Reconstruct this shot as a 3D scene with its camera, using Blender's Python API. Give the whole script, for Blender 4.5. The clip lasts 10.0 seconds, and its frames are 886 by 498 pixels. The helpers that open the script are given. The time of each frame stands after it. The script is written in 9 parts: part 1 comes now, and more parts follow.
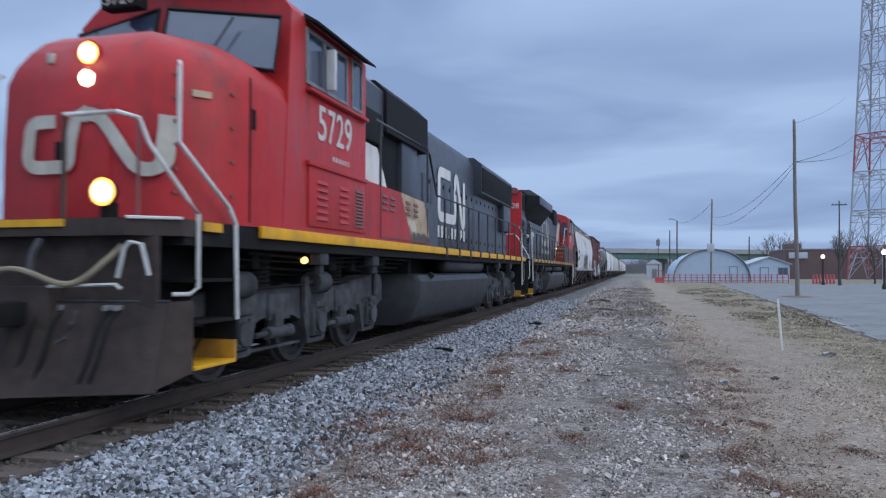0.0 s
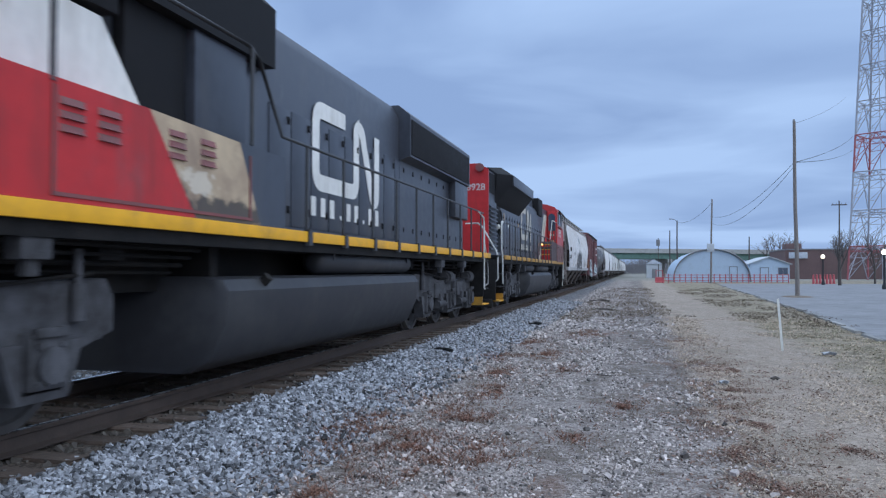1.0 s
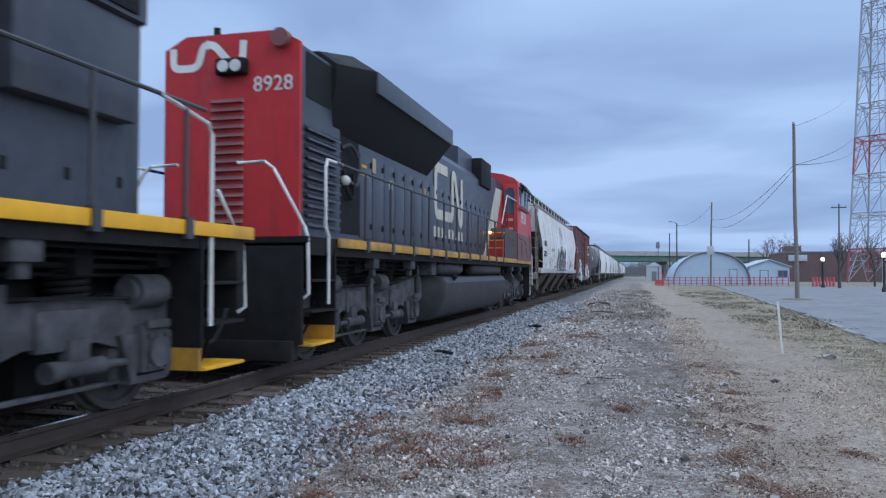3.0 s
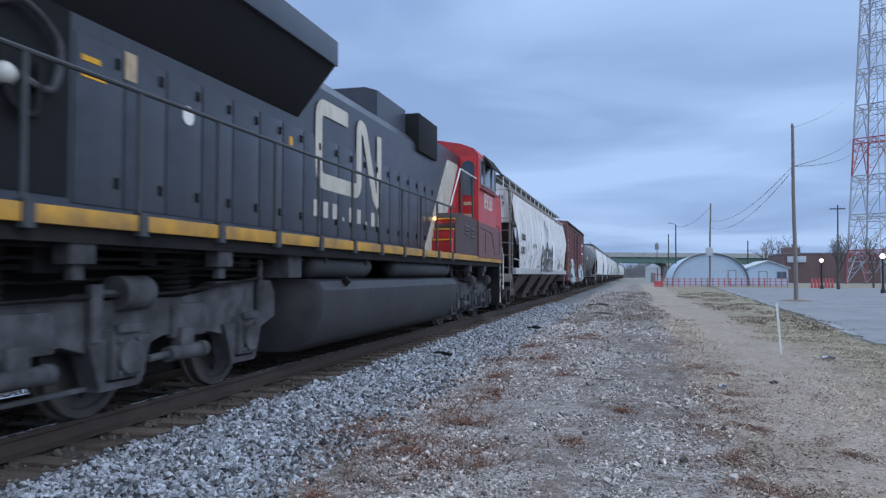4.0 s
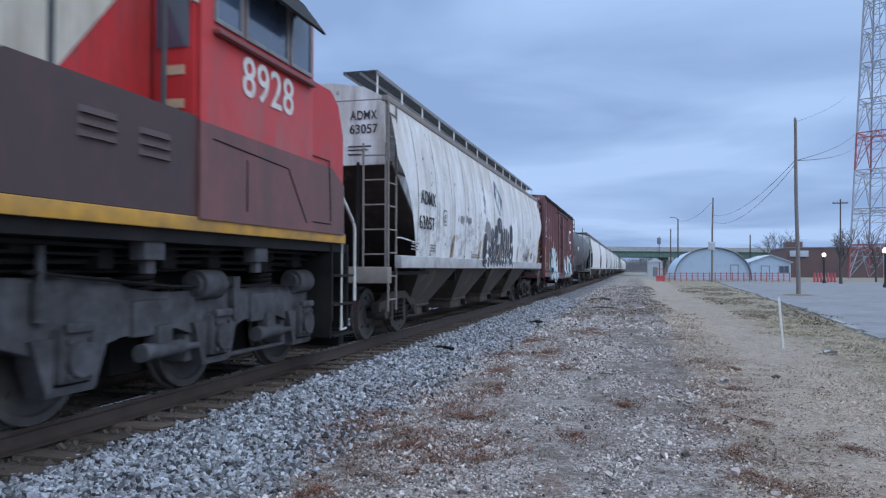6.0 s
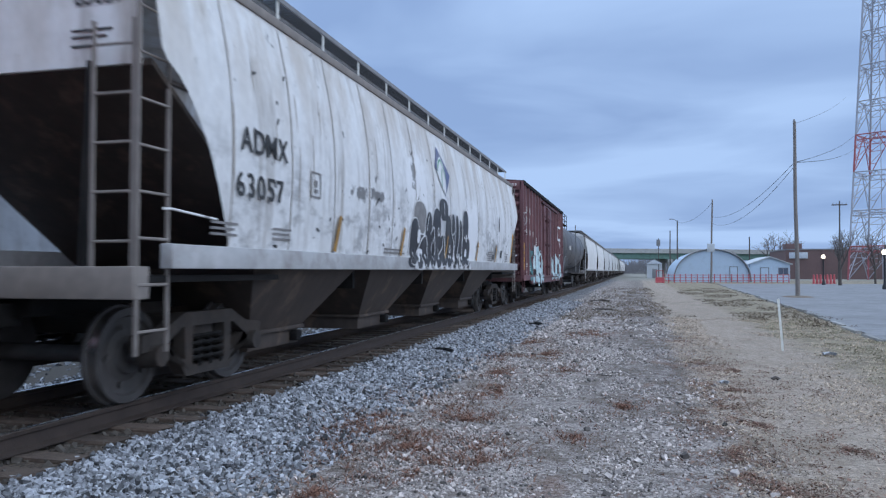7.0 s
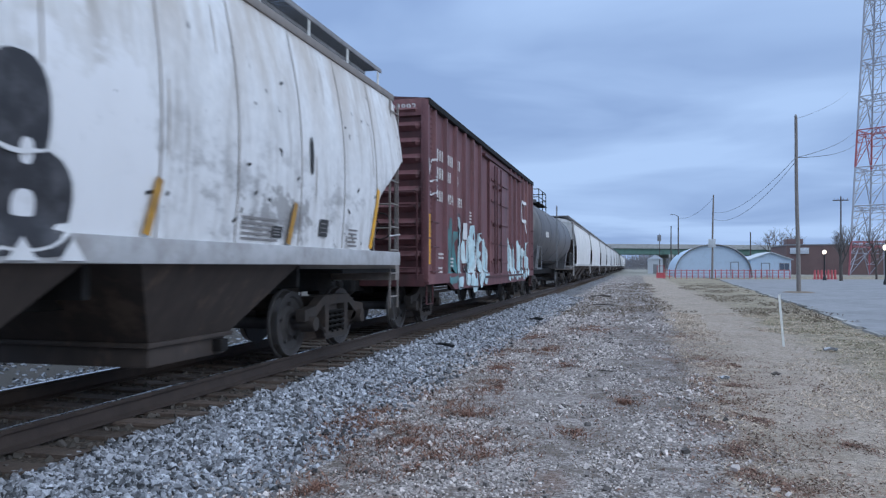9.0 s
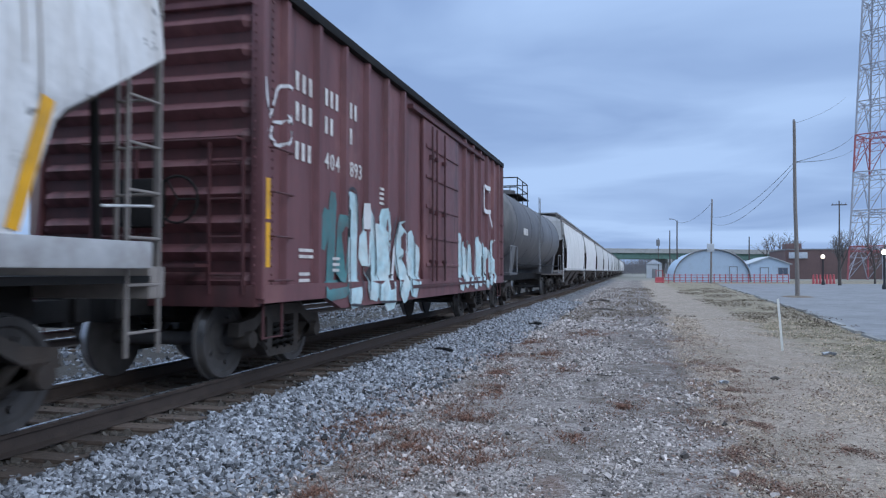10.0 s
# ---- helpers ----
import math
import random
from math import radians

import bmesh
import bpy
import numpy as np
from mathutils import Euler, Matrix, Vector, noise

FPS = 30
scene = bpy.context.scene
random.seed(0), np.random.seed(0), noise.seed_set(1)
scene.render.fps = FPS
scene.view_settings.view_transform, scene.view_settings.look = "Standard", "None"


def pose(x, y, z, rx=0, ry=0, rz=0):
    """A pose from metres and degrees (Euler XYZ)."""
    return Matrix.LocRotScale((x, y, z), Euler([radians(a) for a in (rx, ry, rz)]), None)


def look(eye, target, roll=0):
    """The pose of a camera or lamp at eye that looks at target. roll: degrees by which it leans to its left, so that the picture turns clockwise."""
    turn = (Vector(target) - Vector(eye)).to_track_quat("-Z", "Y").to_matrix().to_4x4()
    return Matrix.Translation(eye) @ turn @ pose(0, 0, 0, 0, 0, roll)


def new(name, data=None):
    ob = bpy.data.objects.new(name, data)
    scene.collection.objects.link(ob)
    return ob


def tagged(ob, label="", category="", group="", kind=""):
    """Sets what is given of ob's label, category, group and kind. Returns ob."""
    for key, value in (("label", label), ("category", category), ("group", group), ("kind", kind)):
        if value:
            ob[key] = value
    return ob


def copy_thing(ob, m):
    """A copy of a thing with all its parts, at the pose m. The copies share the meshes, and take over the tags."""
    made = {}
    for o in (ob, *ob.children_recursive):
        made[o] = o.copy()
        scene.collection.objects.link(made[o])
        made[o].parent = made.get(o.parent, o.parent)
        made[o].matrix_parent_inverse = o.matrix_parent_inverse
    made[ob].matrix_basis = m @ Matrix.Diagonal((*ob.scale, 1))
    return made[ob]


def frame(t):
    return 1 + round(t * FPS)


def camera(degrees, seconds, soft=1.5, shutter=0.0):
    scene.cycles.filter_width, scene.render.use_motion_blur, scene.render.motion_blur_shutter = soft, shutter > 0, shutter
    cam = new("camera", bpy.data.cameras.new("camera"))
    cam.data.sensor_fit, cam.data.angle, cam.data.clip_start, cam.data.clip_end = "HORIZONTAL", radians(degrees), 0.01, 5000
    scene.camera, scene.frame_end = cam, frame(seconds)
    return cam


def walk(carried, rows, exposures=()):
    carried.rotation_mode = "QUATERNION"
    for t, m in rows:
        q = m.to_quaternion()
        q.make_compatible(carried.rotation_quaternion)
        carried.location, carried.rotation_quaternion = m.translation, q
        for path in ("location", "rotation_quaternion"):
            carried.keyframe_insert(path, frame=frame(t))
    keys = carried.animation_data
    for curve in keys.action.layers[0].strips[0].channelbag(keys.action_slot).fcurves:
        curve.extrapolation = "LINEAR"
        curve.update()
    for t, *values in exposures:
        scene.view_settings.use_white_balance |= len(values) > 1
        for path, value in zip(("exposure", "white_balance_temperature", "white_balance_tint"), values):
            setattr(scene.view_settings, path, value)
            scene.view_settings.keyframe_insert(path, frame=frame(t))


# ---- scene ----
cam = camera(61.63, 10.0, soft=1.25, shutter=0.3)
EYE = (0.0, 0.0, 1.262)
YAW, TILT, FOCAL = 14.474, 1.675, 1314.4
# hand-held sway: time, shift of the view across and down
SWAY = [(0, 0, 0), (0.5, 0, 0), (1, 0, 0), (1.5, 0, -6), (2, -1, -2), (2.5, 0, 2), (4, -2, 7), (4.5, -1.5, -6), (5, 0, 2),
        (5.5, 0, -2.5), (6, 1.5, -3), (7.5, 0, 1.2), (8, 0, 0), (8.5, 0, 3), (9, 2, -8), (9.5, 0, 3), (10, 0, 0)]
walk(cam, [(t, pose(*EYE, 90 + TILT + math.degrees(dy / FOCAL), 0, YAW + math.degrees(dx / FOCAL))) for t, dx, dy in SWAY],
     exposures=[(0, -0.05, 6500, 10), (0.5, 0.0, 6420, 9), (1.2, 0.13, 6250, 8.5), (10, 0.13, 6250, 8.5)])

TRACK_X = -5.51


def run(t):
    """How far the train has rolled after t seconds."""
    return 7.156 * t - 0.2147 * t * t / 2 + 0.03449 * t ** 3 / 6


# ---- world and light ----
world = bpy.data.worlds.new("world")
scene.world = world
world.use_nodes = True
wn, wl = world.node_tree.nodes, world.node_tree.links
wn.clear()


def wnode(kind, **sets):
    n = wn.new(kind)
    for k, v in sets.items():
        n.inputs[k.replace("_", " ")].default_value = v
    return n


sky = wn.new("ShaderNodeTexSky")
sky.sky_type = "NISHITA"
sky.sun_disc = False
sky.sun_elevation, sky.sun_rotation = radians(29), radians(114)
coord = wn.new("ShaderNodeTexCoord")
sep = wn.new("ShaderNodeSeparateXYZ")
wl.new(coord.outputs["Generated"], sep.inputs[0])
high = wn.new("ShaderNodeMath")
high.operation = "MAXIMUM"
high.inputs[1].default_value = 0.0
wl.new(sep.outputs["Z"], high.inputs[0])
lift = wn.new("ShaderNodeMath")
lift.operation = "ADD"
lift.inputs[1].default_value = 0.16
wl.new(high.outputs[0], lift.inputs[0])
flat = wn.new("ShaderNodeVectorMath")
flat.operation = "DIVIDE"
comb = wn.new("ShaderNodeCombineXYZ")
for i in range(3):
    wl.new(lift.outputs[0], comb.inputs[i])
wl.new(coord.outputs["Generated"], flat.inputs[0])
wl.new(comb.outputs[0], flat.inputs[1])
mapping = wn.new("ShaderNodeMapping")
mapping.inputs["Rotation"].default_value = (0, 0, radians(-24))
mapping.inputs["Scale"].default_value = (0.42, 0.80, 0.0)
mapping.inputs["Location"].default_value = (1.3, 0.35, 0)
wl.new(flat.outputs[0], mapping.inputs[0])
billow = wnode("ShaderNodeTexNoise", Scale=1.5, Detail=5.0, Roughness=0.46, Distortion=0.5)
wl.new(mapping.outputs[0], billow.inputs["Vector"])
cloud = wn.new("ShaderNodeValToRGB")
cloud.color_ramp.elements[0].position, cloud.color_ramp.elements[0].color = 0.38, (0.267, 0.384, 0.640, 1)
cloud.color_ramp.elements[1].position, cloud.color_ramp.elements[1].color = 0.62, (0.416, 0.569, 0.857, 1)
wl.new(billow.outputs["Fac"], cloud.inputs[0])
thin = wn.new("ShaderNodeVectorMath")
thin.operation = "SCALE"
thin.inputs["Scale"].default_value = 0.07
wl.new(sky.outputs[0], thin.inputs[0])
mixed = wn.new("ShaderNodeMixRGB")
mixed.inputs[0].default_value = 0.95
wl.new(thin.outputs[0], mixed.inputs[1])
wl.new(cloud.outputs[0], mixed.inputs[2])
# the cloud deck is brighter overhead than near the horizon
dome = wn.new("ShaderNodeMapRange")
dome.interpolation_type = "SMOOTHSTEP"
for key, value in (("From Min", 0.30), ("From Max", 0.95), ("To Min", 1.0), ("To Max", 2.8)):
    dome.inputs[key].default_value = value
wl.new(sep.outputs["Z"], dome.inputs["Value"])
grey = wn.new("ShaderNodeMapRange")
for key, value in (("From Min", 0.34), ("From Max", 0.75), ("To Min", 0.0), ("To Max", 0.85)):
    grey.inputs[key].default_value = value
wl.new(sep.outputs["Z"], grey.inputs["Value"])
deck = wn.new("ShaderNodeMixRGB")
deck.inputs[2].default_value = (0.46, 0.545, 0.665, 1)
wl.new(grey.outputs[0], deck.inputs[0])
wl.new(mixed.outputs[0], deck.inputs[1])
bright = wn.new("ShaderNodeVectorMath")
bright.operation = "SCALE"
wl.new(deck.outputs[0], bright.inputs[0])
wl.new(dome.outputs[0], bright.inputs["Scale"])
back = wn.new("ShaderNodeBackground")
back.inputs["Strength"].default_value = 1.0
wl.new(bright.outputs[0], back.inputs[0])
wout = wn.new("ShaderNodeOutputWorld")
wl.new(back.outputs[0], wout.inputs[0])

sun_data = bpy.data.lights.new("sun", "SUN")
sun_data.energy, sun_data.angle, sun_data.color = 1.0, radians(50), (0.94, 0.97, 1.0)
sun = new("sun", sun_data)
sun.matrix_world = look((40, -18, 24), (0, 0, 0))

# ---- materials ----
def material(name, color, rough=0.6, metal=0.0, vary=0.25, scale=6.0, dirt=None, dirt_amount=0.0, dirt_scale=1.2, bump=0.0,
             bump_scale=60.0, island=0.0, each=0.0, streak=False, emit=0.0, spec=0.5):
    """A worn surface: base colour, fine grain, larger dirt, relief."""
    m = bpy.data.materials.new(name)
    m.use_nodes = True
    n, l = m.node_tree.nodes, m.node_tree.links
    bsdf = n["Principled BSDF"]
    bsdf.inputs["Roughness"].default_value = rough
    bsdf.inputs["Metallic"].default_value = metal
    bsdf.inputs["Specular IOR Level"].default_value = spec
    tc = n.new("ShaderNodeTexCoord")
    fine = n.new("ShaderNodeTexNoise")
    fine.inputs["Scale"].default_value, fine.inputs["Detail"].default_value = scale, 6
    l.new(tc.outputs["Object"], fine.inputs["Vector"])
    ramp = n.new("ShaderNodeMapRange")
    ramp.inputs["From Min"].default_value, ramp.inputs["From Max"].default_value = 0.25, 0.75
    ramp.inputs["To Min"].default_value, ramp.inputs["To Max"].default_value = 1 - vary, 1 + vary
    l.new(fine.outputs["Fac"], ramp.inputs["Value"])
    hue = n.new("ShaderNodeVectorMath")
    hue.operation = "SCALE"
    hue.inputs[0].default_value = color
    l.new(ramp.outputs[0], hue.inputs["Scale"])
    out = hue.outputs[0]
    if island or each:
        src = n.new("ShaderNodeNewGeometry").outputs["Random Per Island"] if island else n.new("ShaderNodeObjectInfo").outputs["Random"]
        r2 = n.new("ShaderNodeMapRange")
        r2.inputs["To Min"].default_value, r2.inputs["To Max"].default_value = 1 - (island or each), 1 + (island or each)
        l.new(src, r2.inputs["Value"])
        h2 = n.new("ShaderNodeVectorMath")
        h2.operation = "SCALE"
        l.new(out, h2.inputs[0])
        l.new(r2.outputs[0], h2.inputs["Scale"])
        out = h2.outputs[0]
    if dirt:
        big = n.new("ShaderNodeTexNoise")
        big.inputs["Scale"].default_value, big.inputs["Detail"].default_value = dirt_scale, 8
        big.inputs["Roughness"].default_value = 0.65
        if streak:
            mp = n.new("ShaderNodeMapping")
            mp.inputs["Scale"].default_value = (2.5, 2.5, 0.35)
            l.new(tc.outputs["Object"], mp.inputs[0])
            l.new(mp.outputs[0], big.inputs["Vector"])
        else:
            l.new(tc.outputs["Object"], big.inputs["Vector"])
        rr = n.new("ShaderNodeMapRange")
        rr.inputs["From Min"].default_value, rr.inputs["From Max"].default_value = 0.62 - 0.35 * dirt_amount, 0.80 - 0.2 * dirt_amount
        rr.inputs["To Max"].default_value = min(1.0, 0.45 + dirt_amount * 0.5)
        l.new(big.outputs["Fac"], rr.inputs["Value"])
        mix = n.new("ShaderNodeMixRGB")
        l.new(rr.outputs[0], mix.inputs[0])
        l.new(out, mix.inputs[1])
        mix.inputs[2].default_value = (*dirt, 1)
        out = mix.outputs[0]
    l.new(out, bsdf.inputs["Base Color"])
    rv = n.new("ShaderNodeMapRange")
    rv.inputs["To Min"].default_value, rv.inputs["To Max"].default_value = max(rough - 0.12, 0.02), min(rough + 0.15, 1)
    l.new(fine.outputs["Fac"], rv.inputs["Value"])
    l.new(rv.outputs[0], bsdf.inputs["Roughness"])
    if bump:
        bn = n.new("ShaderNodeTexNoise")
        bn.inputs["Scale"].default_value, bn.inputs["Detail"].default_value = bump_scale, 4
        l.new(tc.outputs["Object"], bn.inputs["Vector"])
        bp = n.new("ShaderNodeBump")
        bp.inputs["Strength"].default_value, bp.inputs["Distance"].default_value = bump, 0.02
        l.new(bn.outputs["Fac"], bp.inputs["Height"])
        l.new(bp.outputs[0], bsdf.inputs["Normal"])
    if emit:
        bsdf.inputs["Emission Color"].default_value = (*color, 1)
        bsdf.inputs["Emission Strength"].default_value = emit
    return m


RED = material("red_enamel", (0.47, 0.031, 0.034), 0.45, spec=0.3, vary=0.10, dirt=(0.10, 0.035, 0.03), dirt_amount=0.35, streak=True)
RED_DULL = material("faded_red_enamel", (0.205, 0.066, 0.066), 0.6, vary=0.12, dirt=(0.11, 0.055, 0.052), dirt_amount=0.5)
BLACK = material("black_enamel", (0.044, 0.049, 0.064), 0.36, vary=0.25, dirt=(0.07, 0.07, 0.075), dirt_amount=0.4, streak=True)
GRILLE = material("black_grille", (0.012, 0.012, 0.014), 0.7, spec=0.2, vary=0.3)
WHITE = material("white_stripe_paint", (0.72, 0.71, 0.68), 0.5, vary=0.08, dirt=(0.4, 0.37, 0.33), dirt_amount=0.35, streak=True)
TAN = material("stained_white_paint", (0.50, 0.38, 0.25), 0.6, vary=0.15, dirt=(0.16, 0.10, 0.08), dirt_amount=0.5)
YELLOW = material("yellow_sill_paint", (0.74, 0.37, 0.012), 0.5, vary=0.12, dirt=(0.18, 0.12, 0.05), dirt_amount=0.3)
CHASSIS = material("grimy_black_steel", (0.014, 0.0135, 0.014), 0.75, spec=0.15, vary=0.35, dirt=(0.034, 0.030, 0.027), dirt_amount=0.4, bump=0.3)
TRUCK = material("dusty_truck_steel", (0.082, 0.083, 0.092), 0.8, spec=0.2, vary=0.35, dirt=(0.022, 0.021, 0.021), dirt_amount=0.6, dirt_scale=2.6, bump=0.3)
TANK = material("fuel_tank_paint", (0.034, 0.035, 0.041), 0.5, spec=0.35, vary=0.15, dirt=(0.065, 0.065, 0.066), dirt_amount=0.4)
CAST = material("rust_brown_cast_steel", (0.046, 0.040, 0.037), 0.8, spec=0.2, vary=0.35, dirt=(0.075, 0.052, 0.040), dirt_amount=0.4, dirt_scale=2.6, bump=0.3)
WHEEL = material("wheel_steel", (0.066, 0.062, 0.062), 0.65, 0.1, spec=0.3, vary=0.3)
TREAD = material("polished_tread", (0.35, 0.34, 0.34), 0.3, 0.9, vary=0.15)
SILVER = material("grey_handrail_paint", (0.60, 0.60, 0.58), 0.5, vary=0.12, dirt=(0.3, 0.27, 0.22), dirt_amount=0.3)
DARKRAIL = material("dark_handrail_paint", (0.045, 0.047, 0.052), 0.5, vary=0.2)
RUBBER = material("rubber", (0.015, 0.015, 0.016), 0.75, spec=0.2, vary=0.2)
HOSE = material("tan_hose", (0.26, 0.22, 0.15), 0.8, vary=0.25)
# Blue base: the sky's reflection is partly put into the pane's colour.
GLASS = material("window_glass", (0.05, 0.068, 0.11), 0.05, vary=0.05, spec=1.0)
LAMP = material("lit_headlight", (1.0, 0.80, 0.48), 0.3, emit=9.0)
# Glowing amber disc round each lens that stands for the lamp's halo.
LAMP_RIM = material("lamp_halo_glow", (1.0, 0.50, 0.10), 0.3, emit=2.2)
LAMP_DIM = material("lit_marker_lamp", (1.0, 0.62, 0.20), 0.3, emit=2.5)
HOPPER = material("hopper_grey_paint", (0.68, 0.68, 0.69), 0.6, vary=0.09, scale=9, dirt=(0.36, 0.335, 0.315), dirt_amount=0.38, dirt_scale=1.5, streak=True)
HOPPER_FAR = material("weathered_hopper_paint", (0.60, 0.59, 0.58), 0.65, vary=0.1, dirt=(0.33, 0.32, 0.31), dirt_amount=0.5, streak=True, each=0.25)
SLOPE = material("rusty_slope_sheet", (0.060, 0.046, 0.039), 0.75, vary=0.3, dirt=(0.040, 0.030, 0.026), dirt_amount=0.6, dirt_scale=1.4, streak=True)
OXIDE = material("boxcar_oxide_red", (0.146, 0.059, 0.065), 0.6, vary=0.14, dirt=(0.075, 0.028, 0.030), dirt_amount=0.5, streak=True)
# Shaded copy of OXIDE, its shade put into the colour, streaked with dark dirt.
OXIDE_DARK = material("shaded_oxide_red", (0.082, 0.027, 0.030), 0.65, vary=0.2, dirt=(0.035, 0.018, 0.018), dirt_amount=0.5, streak=True)
TANKCAR = material("tank_car_grey", (0.082, 0.080, 0.086), 0.5, vary=0.12, dirt=(0.20, 0.19, 0.18), dirt_amount=0.35, streak=True)
LETTER_BLACK = material("black_stencil", (0.03, 0.03, 0.032), 0.7, vary=0.2)
LETTER_WHITE = material("white_stencil", (0.62, 0.60, 0.58), 0.65, vary=0.15, dirt=(0.2, 0.1, 0.09), dirt_amount=0.4, dirt_scale=5)
GRAF_BLACK = material("black_spray_paint", (0.025, 0.024, 0.028), 0.55, vary=0.4, dirt=(0.10, 0.10, 0.11), dirt_amount=0.45, dirt_scale=3)
GRAF_WHITE = material("white_spray_paint", (0.62, 0.62, 0.63), 0.6, vary=0.1)
GRAF_TEAL = material("teal_spray_paint", (0.06, 0.20, 0.21), 0.6, vary=0.4, dirt=(0.10, 0.06, 0.06), dirt_amount=0.6, dirt_scale=3.0)
GRAF_ICE = material("pale_blue_spray_paint", (0.40, 0.56, 0.60), 0.6, vary=0.3, dirt=(0.62, 0.63, 0.61), dirt_amount=0.6, dirt_scale=2.0)
RAIL = material("rusty_rail", (0.050, 0.036, 0.030), 0.7, 0.2, vary=0.35, bump=0.2)
RAILTOP = material("worn_rail_head", (0.55, 0.54, 0.53), 0.26, 0.95, vary=0.2)
TIE = material("weathered_tie_wood", (0.085, 0.062, 0.050), 0.9, vary=0.4, scale=14, dirt=(0.11, 0.08, 0.06), dirt_amount=0.4, bump=0.5, each=0.35)
STONE = material("ballast_stone", (0.235, 0.242, 0.262), 0.8, vary=0.35, scale=30, island=0.92, bump=0.3)
PEBBLE = material("small_gravel", (0.37, 0.330, 0.312), 0.9, vary=0.3, scale=40, island=0.85)
STRAW = material("dry_grass", (0.44, 0.350, 0.268), 0.9, vary=0.25, island=0.55)
WEED = material("reddish_dead_weed", (0.175, 0.090, 0.062), 0.9, vary=0.3, island=0.7)
GREENISH = material("dull_winter_grass", (0.205, 0.185, 0.11), 0.9, vary=0.2, island=0.5)
LEAF = material("fallen_leaf", (0.165, 0.092, 0.066), 0.8, vary=0.3, island=0.6)
ASPHALT = material("grey_lot_asphalt", (0.20, 0.20, 0.21), 0.9, vary=0.22, scale=2.2, dirt=(0.115, 0.115, 0.12), dirt_amount=0.5, dirt_scale=0.45, bump=0.3, bump_scale=90)
POLE = material("weathered_pole_wood", (0.20, 0.175, 0.16), 0.9, vary=0.3, scale=10, bump=0.4)
POLE_DARK = material("dark_pole_wood", (0.085, 0.075, 0.07), 0.9, vary=0.3, scale=10)
SHEET = material("pale_corrugated_sheet", (0.43, 0.53, 0.64), 0.55, vary=0.06, dirt=(0.33, 0.40, 0.47), dirt_amount=0.3)
SHEET_ROOF = material("grey_sheet_roof", (0.46, 0.48, 0.50), 0.5, vary=0.1)
TRIM_GREY = material("grey_trim", (0.20, 0.20, 0.21), 0.6)
FENCE_RED = material("red_fence_paint", (0.42, 0.075, 0.085), 0.55, vary=0.15)
CONC = material("bridge_concrete", (0.36, 0.36, 0.35), 0.85, vary=0.12, dirt=(0.22, 0.22, 0.21), dirt_amount=0.4)
GREEN = material("bridge_green_paint", (0.10, 0.185, 0.155), 0.6, vary=0.15, dirt=(0.05, 0.09, 0.07), dirt_amount=0.4)
# Brick lightened a little, so distance haze sits in the base colour.
BRICK = material("dark_red_brick", (0.175, 0.112, 0.106), 0.9, vary=0.15, dirt=(0.13, 0.085, 0.08), dirt_amount=0.5, dirt_scale=0.3, each=0.1)
TOWER_RED = material("tower_red_paint", (0.36, 0.10, 0.11), 0.6, vary=0.12)
TOWER_WHITE = material("tower_pale_paint", (0.36, 0.37, 0.42), 0.6, vary=0.12)
BARK = material("grey_bark", (0.085, 0.072, 0.064), 0.95, vary=0.3)
TWIG = material("bare_twigs", (0.13, 0.115, 0.11), 0.95, vary=0.2)
# Paler and bluer than TWIG: the haze over the woods is painted in.
FARWOOD = material("far_bare_woods", (0.17, 0.165, 0.175), 0.95, vary=0.3, scale=0.5)
WIRE = material("cable", (0.03, 0.03, 0.035), 0.7)
GLOBE = material("lit_lamp_globe", (1.0, 0.86, 0.66), 0.3, emit=2.6)
IRON = material("black_lamp_iron", (0.02, 0.02, 0.022), 0.5)
STAKE = material("white_stake_paint", (0.72, 0.72, 0.68), 0.6, vary=0.1)
SIGNFACE = material("pale_sign_face", (0.5, 0.53, 0.58), 0.5)
GRAF_NAVY = material("faded_navy_paint", (0.09, 0.11, 0.22), 0.6, vary=0.2, dirt=(0.3, 0.29, 0.29), dirt_amount=0.4, dirt_scale=3)
GRAF_GREEN = material("faded_green_paint", (0.10, 0.30, 0.19), 0.6, vary=0.2)
SMUDGE = material("faded_tag_paint", (0.20, 0.19, 0.19), 0.7, vary=0.3)
CRIB = material("dark_crib_stone", (0.075, 0.065, 0.056), 0.9, vary=0.3, scale=30, island=0.5)
RUSTRUN = material("pale_rust_run", (0.30, 0.25, 0.20), 0.75, vary=0.2)
TRIM_HOPPER = material("dull_hopper_trim", (0.21, 0.185, 0.17), 0.65, vary=0.2, dirt=(0.2, 0.17, 0.15), dirt_amount=0.4)
SILL_PAINT = material("scuffed_sill_paint", (0.40, 0.40, 0.41), 0.6, vary=0.15, dirt=(0.20, 0.175, 0.16), dirt_amount=0.5, dirt_scale=2.5)
LITTER = material("grey_brown_litter", (0.15, 0.115, 0.085), 0.9, vary=0.2, island=0.5)
KERB = material("worn_kerb_concrete", (0.25, 0.245, 0.235), 0.9, vary=0.25, dirt=(0.10, 0.095, 0.085), dirt_amount=0.5, each=0.3)
DUSTY = material("dusty_brown_steel", (0.052, 0.040, 0.036), 0.75, spec=0.2, vary=0.35, dirt=(0.09, 0.07, 0.06), dirt_amount=0.5, bump=0.3)
YELLOW_DULL = material("grimy_yellow_paint", (0.48, 0.25, 0.03), 0.55, vary=0.2, dirt=(0.12, 0.085, 0.06), dirt_amount=0.6, dirt_scale=2.0)
